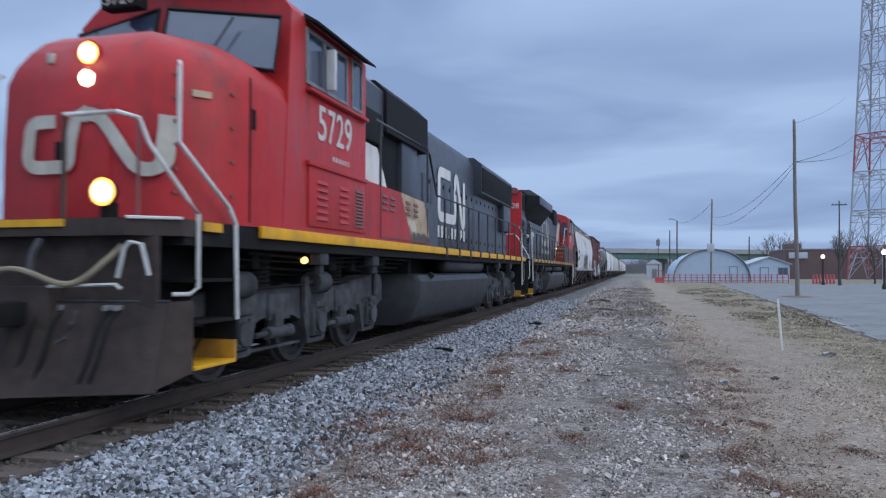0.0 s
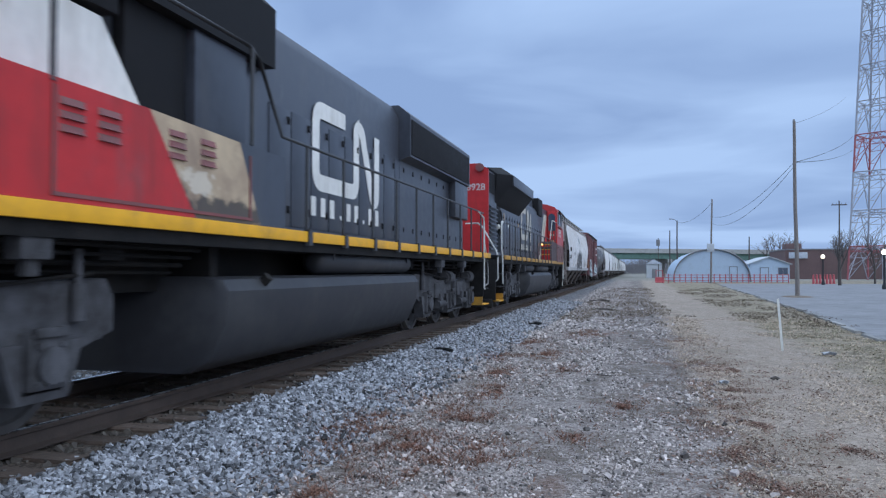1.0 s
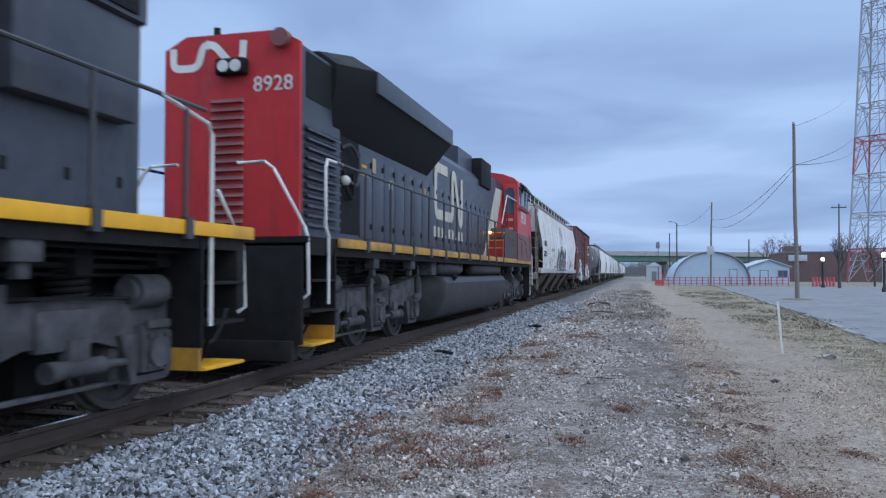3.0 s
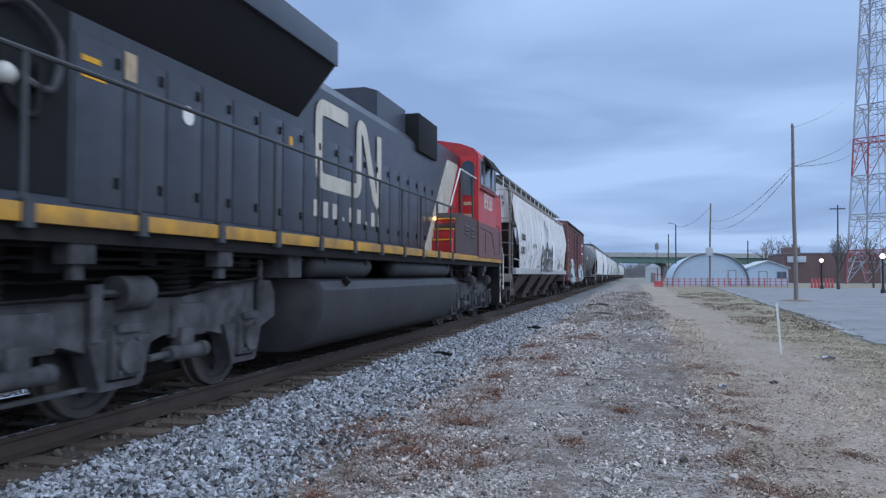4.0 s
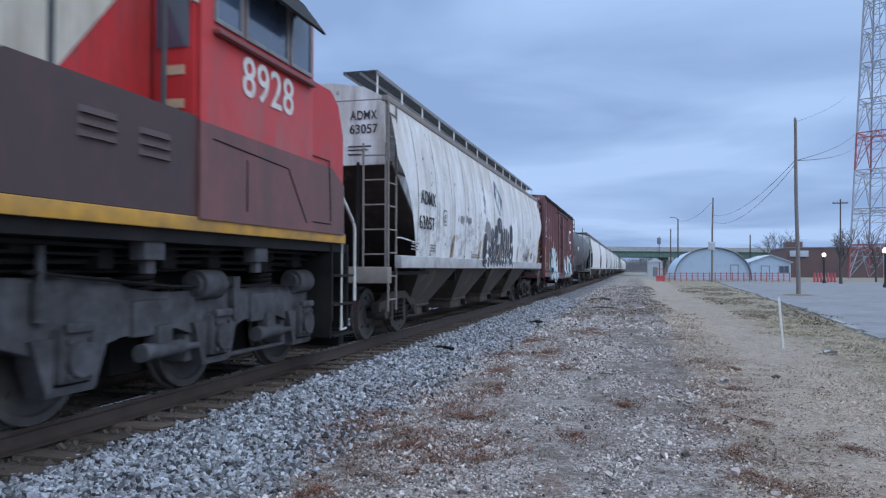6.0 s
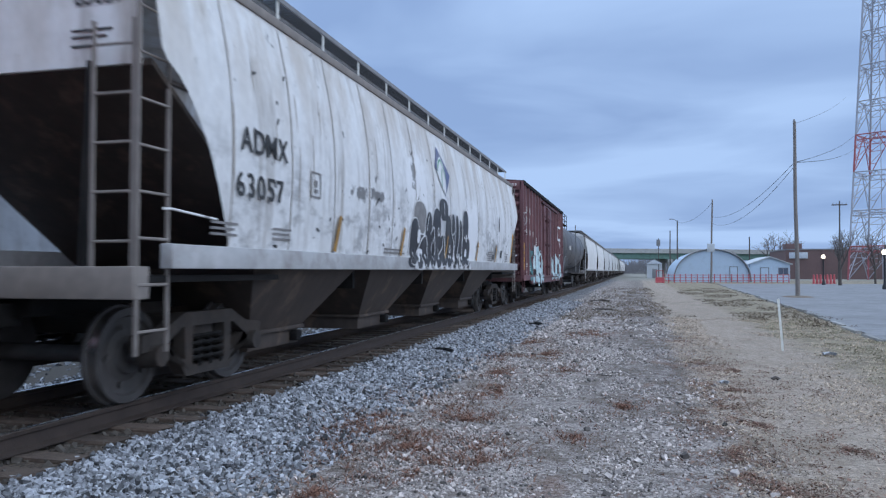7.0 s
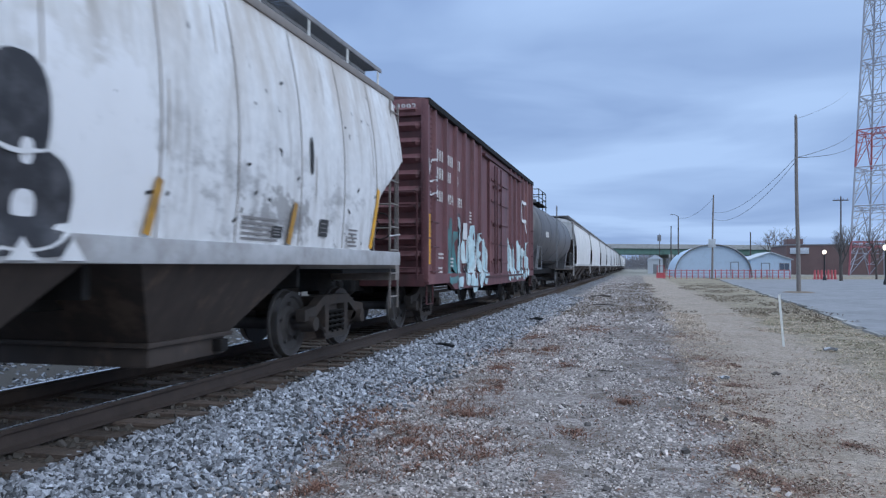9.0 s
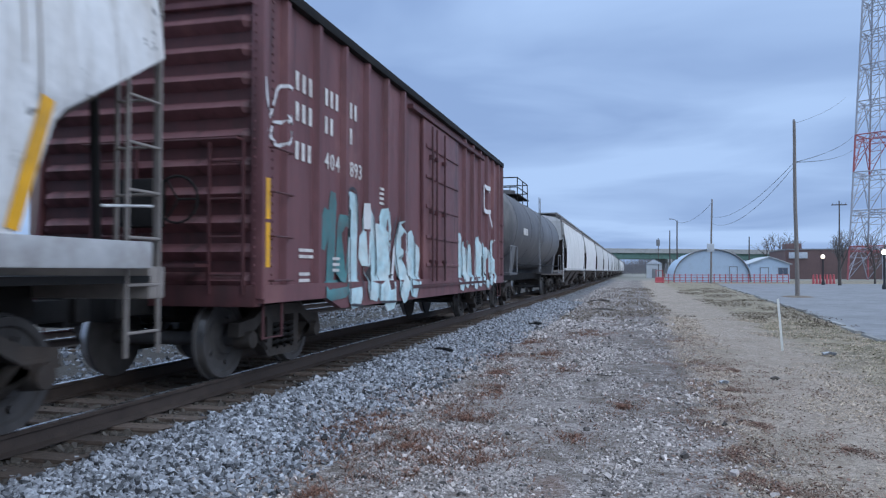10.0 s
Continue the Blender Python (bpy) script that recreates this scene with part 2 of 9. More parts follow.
SEAM = material("dirt_in_weld_seam", (0.27, 0.24, 0.215), 0.75, vary=0.3, dirt=(0.14, 0.11, 0.095), dirt_amount=0.5, dirt_scale=3)
GRAF_PALE = material("pale_overspray", (0.66, 0.66, 0.68), 0.65, vary=0.12, dirt=(0.45, 0.43, 0.41), dirt_amount=0.35, dirt_scale=4)
GLASS.node_tree.nodes["Principled BSDF"].inputs["IOR"].default_value = 1.62


def stain(m, color, scale, stretch, lo, hi, amount, z0=None, z1=None):
    """Lay a patchy stain over a material's colour; z0 to z1: the heights between which it thickens."""
    n, l = m.node_tree.nodes, m.node_tree.links
    bsdf = n["Principled BSDF"]
    before = bsdf.inputs["Base Color"].links[0].from_socket
    tc = n.new("ShaderNodeTexCoord")
    mp = n.new("ShaderNodeMapping")
    mp.inputs["Scale"].default_value = stretch
    l.new(tc.outputs["Object"], mp.inputs[0])
    t = n.new("ShaderNodeTexNoise")
    t.inputs["Scale"].default_value, t.inputs["Detail"].default_value, t.inputs["Roughness"].default_value = scale, 9, 0.68
    l.new(mp.outputs[0], t.inputs["Vector"])
    k = n.new("ShaderNodeMapRange")
    k.interpolation_type = "SMOOTHSTEP"
    for key, v in (("From Min", lo), ("From Max", hi), ("To Max", amount)):
        k.inputs[key].default_value = v
    l.new(t.outputs["Fac"], k.inputs["Value"])
    f = k.outputs[0]
    if z0 is not None:
        sp = n.new("ShaderNodeSeparateXYZ")
        l.new(tc.outputs["Object"], sp.inputs[0])
        h = n.new("ShaderNodeMapRange")
        h.interpolation_type = "SMOOTHSTEP"
        h.inputs["From Min"].default_value, h.inputs["From Max"].default_value = z0, z1
        l.new(sp.outputs["Z"], h.inputs["Value"])
        x = n.new("ShaderNodeMath")
        x.operation = "MULTIPLY"
        l.new(f, x.inputs[0])
        l.new(h.outputs[0], x.inputs[1])
        f = x.outputs[0]
    mix = n.new("ShaderNodeMixRGB")
    l.new(f, mix.inputs[0])
    l.new(before, mix.inputs[1])
    mix.inputs[2].default_value = (*color, 1)
    l.new(mix.outputs[0], bsdf.inputs["Base Color"])


def blot(m, color, cy, cz, ry, rz, scale, lo, hi, amount):
    """A patchy stain of its own shape at one place on a side: centre, half-length and half-height."""
    n, l = m.node_tree.nodes, m.node_tree.links
    bsdf = n["Principled BSDF"]
    before = bsdf.inputs["Base Color"].links[0].from_socket
    tc = n.new("ShaderNodeTexCoord")
    mp = n.new("ShaderNodeMapping")
    mp.inputs["Location"].default_value = (0, -cy / ry, -cz / rz)
    mp.inputs["Scale"].default_value = (0, 1 / ry, 1 / rz)
    l.new(tc.outputs["Object"], mp.inputs[0])
    dist = n.new("ShaderNodeVectorMath")
    dist.operation = "LENGTH"
    l.new(mp.outputs[0], dist.inputs[0])
    t = n.new("ShaderNodeTexNoise")
    t.inputs["Scale"].default_value, t.inputs["Detail"].default_value, t.inputs["Roughness"].default_value = scale, 8, 0.65
    l.new(tc.outputs["Object"], t.inputs["Vector"])
    d = n.new("ShaderNodeMath")
    d.operation = "MULTIPLY_ADD"
    d.inputs[1].default_value = -0.34
    l.new(dist.outputs["Value"], d.inputs[0])
    l.new(t.outputs["Fac"], d.inputs[2])
    k = n.new("ShaderNodeMapRange")
    k.interpolation_type = "SMOOTHSTEP"
    for key, v in (("From Min", lo), ("From Max", hi), ("To Max", amount)):
        k.inputs[key].default_value = v
    l.new(d.outputs[0], k.inputs["Value"])
    mix = n.new("ShaderNodeMixRGB")
    l.new(k.outputs[0], mix.inputs[0])
    l.new(before, mix.inputs[1])
    mix.inputs[2].default_value = (*color, 1)
    l.new(mix.outputs[0], bsdf.inputs["Base Color"])


# hopper side: brown dust run down from the roof, grey smears and black flecks lower down
stain(HOPPER, (0.40, 0.335, 0.275), 1.3, (1.0, 0.9, 0.22), 0.38, 0.62, 0.65, 2.2, 4.1)
stain(HOPPER, (0.24, 0.205, 0.175), 2.6, (1.0, 1.0, 0.10), 0.55, 0.68, 0.5)
stain(HOPPER, (0.22, 0.215, 0.22), 1.5, (1.0, 1.0, 1.6), 0.49, 0.66, 0.7, 3.0, 2.0)
stain(HOPPER, (0.06, 0.058, 0.058), 4.5, (1.0, 1.0, 0.8), 0.64, 0.685, 0.8)
# pale overspray round the sprayed letters, rubbed-out dark writing, a grey smear by the rear end
blot(HOPPER, (0.74, 0.74, 0.76), 7.86, 2.75, 0.85, 0.75, 2.2, 0.16, 0.34, 0.85)
blot(HOPPER, (0.74, 0.74, 0.76), 12.55, 2.05, 0.80, 1.05, 2.6, 0.14, 0.28, 0.9)
blot(HOPPER, (0.12, 0.11, 0.105), 15.6, 1.85, 1.30, 0.45, 4.5, 0.28, 0.38, 0.6)
blot(HOPPER, (0.60, 0.60, 0.62), 9.75, 2.45, 0.95, 0.70, 3.0, 0.16, 0.34, 0.7)
blot(HOPPER, (0.075, 0.07, 0.07), 4.85, 2.38, 0.55, 0.16, 5.0, 0.26, 0.36, 0.8)
blot(HOPPER, (0.075, 0.07, 0.07), 5.65, 2.40, 0.55, 0.14, 5.0, 0.24, 0.34, 0.8)
blot(HOPPER, (0.075, 0.07, 0.07), 7.60, 3.02, 0.20, 0.60, 5.0, 0.28, 0.37, 0.7)
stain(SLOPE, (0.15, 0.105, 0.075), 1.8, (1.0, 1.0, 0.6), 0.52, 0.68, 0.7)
# boxcar side: chalky fading and dark runs
stain(OXIDE, (0.235, 0.105, 0.10), 1.1, (1.0, 1.0, 0.5), 0.50, 0.68, 0.6)
stain(OXIDE, (0.045, 0.020, 0.022), 2.4, (1.0, 1.0, 0.09), 0.55, 0.67, 0.75)
# red nose and cab: faint grime; black hood: faint chalky scuffs
stain(RED, (0.16, 0.045, 0.042), 3.5, (1.0, 1.0, 0.6), 0.58, 0.72, 0.55)
stain(BLACK, (0.11, 0.112, 0.12), 3.0, (1.0, 1.0, 0.7), 0.60, 0.72, 0.45)
stain(RED, (0.36, 0.09, 0.095), 1.2, (1.0, 1.0, 0.5), 0.52, 0.70, 0.5)
# Darker copy of PANEL: the first panel's dim look is put into its colour.
SHADED_PANEL = material("shaded_maroon_panel", (0.064, 0.036, 0.036), 0.6, vary=0.2, dirt=(0.045, 0.034, 0.032), dirt_amount=0.55, dirt_scale=1.3, streak=True)
PANEL = material("grimy_maroon_panel", (0.155, 0.066, 0.064), 0.6, vary=0.2, dirt=(0.085, 0.058, 0.052), dirt_amount=0.6, dirt_scale=1.1, streak=True)

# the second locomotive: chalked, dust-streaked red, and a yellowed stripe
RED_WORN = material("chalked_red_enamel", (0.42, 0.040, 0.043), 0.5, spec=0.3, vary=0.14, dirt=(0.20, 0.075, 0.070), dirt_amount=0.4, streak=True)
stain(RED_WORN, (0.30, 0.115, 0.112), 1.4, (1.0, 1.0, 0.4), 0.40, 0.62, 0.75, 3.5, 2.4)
STRIPE_WORN = material("yellowed_stripe_paint", (0.54, 0.50, 0.43), 0.55, vary=0.1, dirt=(0.30, 0.25, 0.19), dirt_amount=0.5, streak=True)

blot(TAN, (0.05, 0.042, 0.04), 7.9, 1.80, 1.3, 0.22, 4.0, 0.16, 0.30, 0.9)
blot(TAN, (0.62, 0.55, 0.45), 7.6, 2.10, 0.5, 0.22, 5.0, 0.28, 0.36, 0.8)

# ---- building blocks ----
def smooth_mesh(bm, name, mat, sharp=35):
    me = bpy.data.meshes.new(name)
    bmesh.ops.recalc_face_normals(bm, faces=bm.faces[:])
    bm.to_mesh(me)
    bm.free()
    for m in (mat if isinstance(mat, (list, tuple)) else [mat]):
        me.materials.append(m)
    me.shade_smooth()
    me.set_sharp_from_angle(angle=radians(sharp))
    return me


def part(name, bm, mat, parent=None, label="", sharp=35):
    """One mesh object, under a thing or a part."""
    ob = new(name, smooth_mesh(bm, name, mat, sharp))
    if parent is not None:
        ob.parent = parent
    return tagged(ob, label) if label else ob


def thing(name, label, category, at=(0, 0, 0), group="", kind=""):
    ob = new(name)
    ob.location = at
    return tagged(ob, label, category, group, kind)


def box(bm, x0, x1, y0, y1, z0, z1, bevel=0.0, mi=0):
    geo = bmesh.ops.create_cube(bm, size=1.0, matrix=Matrix.LocRotScale(((x0 + x1) / 2, (y0 + y1) / 2, (z0 + z1) / 2), None, (x1 - x0, y1 - y0, z1 - z0)))
    faces = {f for v in geo["verts"] for f in v.link_faces}
    for f in faces:
        f.material_index = mi
    if bevel:
        edges = list({e for v in geo["verts"] for e in v.link_edges})
        bmesh.ops.bevel(bm, geom=edges, offset=bevel, segments=2, profile=0.6, affect="EDGES", material=-1)
    return bm


def rod(bm, a, b, r, seg=8, r2=None, mi=0):
    """A round bar from a to b."""
    a, b = Vector(a), Vector(b)
    d = b - a
    if d.length < 1e-6:
        return bm
    m = Matrix.Translation((a + b) / 2) @ d.to_track_quat("Z", "Y").to_matrix().to_4x4()
    geo = bmesh.ops.create_cone(bm, cap_ends=True, segments=seg, radius1=r, radius2=r if r2 is None else r2, depth=d.length, matrix=m)
    if mi:
        for f in {f for v in geo["verts"] for f in v.link_faces}:
            f.material_index = mi
    return bm


def pipe(bm, pts, r, seg=8):
    """A bent round bar through pts, with mitred corners."""
    pts = [Vector(p) for p in pts]
    rings = []
    for i, p in enumerate(pts):
        d = (pts[min(i + 1, len(pts) - 1)] - pts[max(i - 1, 0)]).normalized()
        q = d.to_track_quat("Z", "Y")
        rings.append([bm.verts.new(p + q @ Vector((r * math.cos(2 * math.pi * k / seg), r * math.sin(2 * math.pi * k / seg), 0))) for k in range(seg)])
    for a, b in zip(rings, rings[1:]):
        off = min(range(seg), key=lambda o: (a[0].co - b[o].co).length)
        for k in range(seg):
            bm.faces.new((a[k], a[(k + 1) % seg], b[(k + 1 + off) % seg], b[(k + off) % seg]))
    bm.faces.new(rings[0])
    bm.faces.new(rings[-1])
    return bm


def prism(bm, outline, y0, y1, axis="y", mi=0):
    """An outline pulled straight along an axis: (x, z) along y, (y, z) along x, (x, y) along z."""
    def put(u, v, w):
        return {"y": (u, w, v), "x": (w, u, v), "z": (u, v, w)}[axis]
    a = [bm.verts.new(put(u, v, y0)) for u, v in outline]
    b = [bm.verts.new(put(u, v, y1)) for u, v in outline]
    n = len(outline)
    faces = [bm.faces.new(a), bm.faces.new(b)]
    faces += [bm.faces.new((a[i], a[(i + 1) % n], b[(i + 1) % n], b[i])) for i in range(n)]
    for f in faces:
        f.material_index = mi
    return bm


def loft(bm, sections, cap=True, mi=0):
    """A skin over rings of equal count."""
    rings = [[bm.verts.new(p) for p in s] for s in sections]
    n = len(rings[0])
    faces = []
    for a, b in zip(rings, rings[1:]):
        faces += [bm.faces.new((a[i], a[(i + 1) % n], b[(i + 1) % n], b[i])) for i in range(n)]
    if cap:
        faces += [bm.faces.new(rings[0]), bm.faces.new(rings[-1])]
    for f in faces:
        f.material_index = mi
    return bm


def hexa(bm, p, mi=0):
    """A block from eight corners: four of one end, four of the other."""
    return loft(bm, [p[:4], p[4:]], mi=mi)


def lettering(name, text, size, mat, parent, m, label="", depth=0.003, width=1.0):
    """Painted writing, evenly spaced, each character a piece of its own."""
    step = width / len(text)
    for i, ch in enumerate(text):
        cu = bpy.data.curves.new(name, "FONT")
        cu.body, cu.size, cu.extrude, cu.offset = ch, size, depth, size * 0.008
        cu.align_x, cu.align_y = "CENTER", "CENTER"
        tmp = bpy.data.objects.new(name, cu)
        me = bpy.data.meshes.new_from_object(tmp)
        bpy.data.objects.remove(tmp)
        xs = [v.co.x for v in me.vertices]
        k = min(1.0, step * 0.86 / (max(xs) - min(xs))) if ch != "1" else 1.0
        for v in me.vertices:
            v.co.x *= k
        me.materials.clear()
        me.materials.append(mat)
        ob = new(name, me)
        ob.parent = parent
        ob.matrix_local = m @ Matrix.Translation(((i + 0.5) * step - width / 2, 0, 0))
        if label:
            tagged(ob, label)


# a frame of reference for writing on the +x side of a vehicle: reads along +y, up is +z
def on_side(x, y, z, lean=0):
    return Matrix.Translation((x, y, z)) @ Matrix.Rotation(radians(lean), 4, "Y") @ Matrix(((0, 0, 1, 0), (1, 0, 0, 0), (0, 1, 0, 0), (0, 0, 0, 1)))


# and on the end that faces -y: reads along +x
def on_end(x, y, z):
    return Matrix.Translation((x, y, z)) @ Matrix.Rotation(radians(90), 4, "X")

# ---- ground and track ----
GZ = -0.40
rng = np.random.default_rng(7)


def ground_height(x, y):
    """Ballast shoulder beside the track, then nearly level ground."""
    d = x - TRACK_X
    ad = abs(d)
    if ad < 1.30:
        z = -0.215
    elif ad < 2.5:
        z = -0.215 - (ad - 1.30) / 1.20 * 0.185
    else:
        z = GZ
    e = abs(d + 5.64)
    if e < 2.5:
        z = -0.215 - max(0.0, e - 1.30) / 1.20 * 0.185
    if d > 1.5:
        z += 0.018 * noise.noise((x * 0.9, y * 0.9, 0.0)) + 0.03 * noise.noise((x * 0.25, y * 0.25, 3.0))
    return z


def build_ground():
    xs = [-2000, -600, -200, -80, -30, -16] + [TRACK_X - 5.64 + v for v in (-2.5, -1.3, 0, 1.3)] + [TRACK_X + v for v in (-2.8, -1.3, -0.7, 0, 0.7, 1.3)]
    xs += [TRACK_X + 1.5 + i * 0.2 for i in range(70)] + [9.5, 10.5, 12, 15, 20, 30, 50, 90, 200, 600, 2000]
    ys = [-2000, -300, -60, -20, -8] + [i * 0.25 - 4 for i in range(130)] + [29 + i * 1.5 for i in range(60)] + [130, 160, 200, 260, 400, 800, 2500]
    verts = [(x, y, ground_height(x, y)) for y in ys for x in xs]
    n = len(xs)
    faces = [(j * n + i, j * n + i + 1, (j + 1) * n + i + 1, (j + 1) * n + i) for j in range(len(ys) - 1) for i in range(n - 1)]
    me = bpy.data.meshes.new("ground")
    me.from_pydata(verts, [], faces)
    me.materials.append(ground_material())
    me.shade_smooth()
    return tagged(new("ground", me), "gravel, bare dirt and dead winter grass beside the track", "ground", kind="structure")


def ground_material():
    m = bpy.data.materials.new("trackside_ground")
    m.use_nodes = True
    n, l = m.node_tree.nodes, m.node_tree.links
    bsdf = n["Principled BSDF"]
    bsdf.inputs["Roughness"].default_value = 0.95
    tc = n.new("ShaderNodeTexCoord")
    sp = n.new("ShaderNodeSeparateXYZ")
    l.new(tc.outputs["Object"], sp.inputs[0])

    def tex(scale, detail=6, rough=0.6, stretch=None):
        t = n.new("ShaderNodeTexNoise")
        t.inputs["Scale"].default_value, t.inputs["Detail"].default_value, t.inputs["Roughness"].default_value = scale, detail, rough
        if stretch:
            mp = n.new("ShaderNodeMapping")
            mp.inputs["Scale"].default_value = stretch
            l.new(tc.outputs["Object"], mp.inputs[0])
            l.new(mp.outputs[0], t.inputs["Vector"])
        else:
            l.new(tc.outputs["Object"], t.inputs["Vector"])
        return t.outputs["Fac"]

    def math_(op, a, b):
        k = n.new("ShaderNodeMath")
        k.operation = op
        for i, v in enumerate((a, b)):
            if isinstance(v, (int, float)):
                k.inputs[i].default_value = v
            else:
                l.new(v, k.inputs[i])
        return k.outputs[0]

    def ramp(v, a, b, lo=0.0, hi=1.0):
        k = n.new("ShaderNodeMapRange")
        k.interpolation_type = "SMOOTHSTEP"
        for name, w in (("From Min", a), ("From Max", b), ("To Min", lo), ("To Max", hi)):
            k.inputs[name].default_value = w
        l.new(v, k.inputs["Value"])
        return k.outputs[0]

    def mix(f, a, b):
        k = n.new("ShaderNodeMixRGB")
        for i, v in enumerate((f, a, b)):
            if isinstance(v, tuple):
                k.inputs[i].default_value = (*v, 1)
            elif isinstance(v, (int, float)):
                k.inputs[i].default_value = v
            else:
                l.new(v, k.inputs[i])
        return k.outputs[0]

    wob = math_("SUBTRACT", tex(0.9, 6, 0.65), 0.5)
    xw = math_("ADD", sp.outputs["X"], math_("MULTIPLY", wob, 2.6))
    grit = tex(55, 4, 0.7)
    mott = tex(3.2, 8, 0.7)
    patch = tex(1.1, 5, 0.55, (1.0, 0.6, 1.0))
    def cells(scale):
        v = n.new("ShaderNodeTexVoronoi")
        v.inputs["Scale"].default_value = scale
        l.new(tc.outputs["Object"], v.inputs["Vector"])
        s3 = n.new("ShaderNodeSeparateXYZ")
        l.new(v.outputs["Color"], s3.inputs[0])
        return s3.outputs["X"], v.outputs["Distance"]

    pick, gap = cells(34)
    pick2, gap2 = cells(75)
    grit = math_("ADD", math_("MULTIPLY", grit, 0.5), math_("ADD", math_("MULTIPLY", pick, 0.28), math_("MULTIPLY", pick2, 0.22)))
    # Held dark: the shade in gaps between ballast stones is in this colour.
    gravel = mix(ramp(grit, 0.35, 0.7), (0.045, 0.043, 0.045), (0.26, 0.262, 0.28))
    mid = mix(ramp(grit, 0.3, 0.7), (0.125, 0.102, 0.092), (0.44, 0.392, 0.366))
    mid = mix(ramp(mott, 0.48, 0.62, 0, 0.75), mid, (0.12, 0.094, 0.077))
    mid = mix(ramp(tex(5.0, 9, 0.8), 0.54, 0.62, 0, 0.6), mid, (0.10, 0.070, 0.054))
    # trodden dark soil along the edge of the path, patchy
    soil = math_("MULTIPLY", math_("MULTIPLY", ramp(xw, -1.5, 0.0), ramp(sp.outputs["Y"], 5, 12)), ramp(tex(2.2, 8, 0.75), 0.40, 0.58, 0, 0.9))
    mid = mix(soil, mid, mix(ramp(grit, 0.3, 0.7), (0.060, 0.048, 0.042), (0.17, 0.14, 0.122)))
    mid = mix(ramp(patch, 0.58, 0.7, 0, 0.6), mid, (0.15, 0.075, 0.05))
    path = mix(ramp(grit, 0.25, 0.75), (0.195, 0.157, 0.124), (0.46, 0.378, 0.314))
    path = mix(ramp(tex(5.5, 9, 0.8), 0.50, 0.60, 0, 0.60), path, (0.205, 0.158, 0.116))
    path = mix(ramp(tex(7.3, 9, 0.8), 0.54, 0.64, 0, 0.55), path, (0.50, 0.43, 0.35))
    path = mix(ramp(tex(0.7, 7, 0.7), 0.45, 0.65, 0, 0.55), path, (0.22, 0.183, 0.14))
    path = mix(ramp(mott, 0.48, 0.68, 0, 0.65), path, (0.24, 0.180, 0.130))
    path = mix(ramp(tex(9.0, 8, 0.75), 0.54, 0.66, 0, 0.35), path, (0.17, 0.125, 0.092))
    grass = mix(ramp(mott, 0.35, 0.65), (0.13, 0.108, 0.070), (0.33, 0.272, 0.195))
    c = mix(ramp(xw, -3.7, -2.6), gravel, mid)
    c = mix(ramp(xw, 0.6, 1.25), c, path)
    c = mix(ramp(xw, 3.0, 4.2), c, grass)
    # darker muddy strip under and beside the rails
    mud = mix(ramp(grit, 0.3, 0.7), (0.038, 0.030, 0.024), (0.12, 0.092, 0.072))
    beside = math_("ABSOLUTE", math_("SUBTRACT", math_("ADD", sp.outputs["X"], math_("MULTIPLY", wob, 0.5)), TRACK_X), 0.0)
    c = mix(ramp(beside, 1.28, 1.5), mud, c)
    # the far bank beyond the rails is gravel and dead grass, darkened against skylight
    c = mix(ramp(sp.outputs["X"], -22, -14), (0.09, 0.078, 0.062), c)
    c = mix(ramp(sp.outputs["X"], TRACK_X - 2.4, TRACK_X - 1.5, 0.0, 1.0), (0.075, 0.065, 0.055), c)
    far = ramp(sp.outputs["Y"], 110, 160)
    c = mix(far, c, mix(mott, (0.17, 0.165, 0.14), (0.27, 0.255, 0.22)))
    l.new(c, bsdf.inputs["Base Color"])
    bp = n.new("ShaderNodeBump")
    bp.inputs["Strength"].default_value, bp.inputs["Distance"].default_value = 0.8, 0.03
    l.new(math_("SUBTRACT", math_("ADD", grit, math_("MULTIPLY", mott, 0.8)), math_("MULTIPLY", gap, 0.7)), bp.inputs["Height"])
    l.new(bp.outputs[0], bsdf.inputs["Normal"])
    return m


ground = build_ground()


def build_rail(x, name):
    bm = bmesh.new()
    half = [(0.070, -0.180), (0.070, -0.170), (0.014, -0.148), (0.010, -0.050), (0.034, -0.040), (0.036, -0.010), (0.028, -0.002), (0.018, 0.0)]
    outline = half + [(-a, b) for a, b in reversed(half)]
    prism(bm, outline, -60, 430)
    for f in bm.faces:
        if f.calc_center_median().z > -0.004:
            f.material_index = 1
    ob = part(name, bm, [RAIL, RAILTOP], None, sharp=25)
    ob.location = (x, 0, 0)
    return tagged(ob, "rust-brown steel rail with a worn bright head", "rail", kind="structure")


build_rail(TRACK_X + 0.755, "rail_near")
build_rail(TRACK_X - 0.755, "rail_far")
build_rail(TRACK_X - 5.64 + 0.755, "rail_side_near")
build_rail(TRACK_X - 5.64 - 0.755, "rail_side_far")

# ---- train: shared pieces ----
ROLLING = []   # wheelsets: object, place on its truck, radius
TRAIN = []     # vehicles: object, place along the track at the start


def lathe_x(bm, prof, x0=0.0, y=0.0, z=0.0, seg=32, flip=1, mi=0):
    """A turned body about the x axis; prof: (distance along x, radius)."""
    return loft(bm, [[(x0 + flip * a, y + r * math.cos(2 * math.pi * k / seg), z + r * math.sin(2 * math.pi * k / seg)) for k in range(seg)] for a, r in prof], mi=mi)


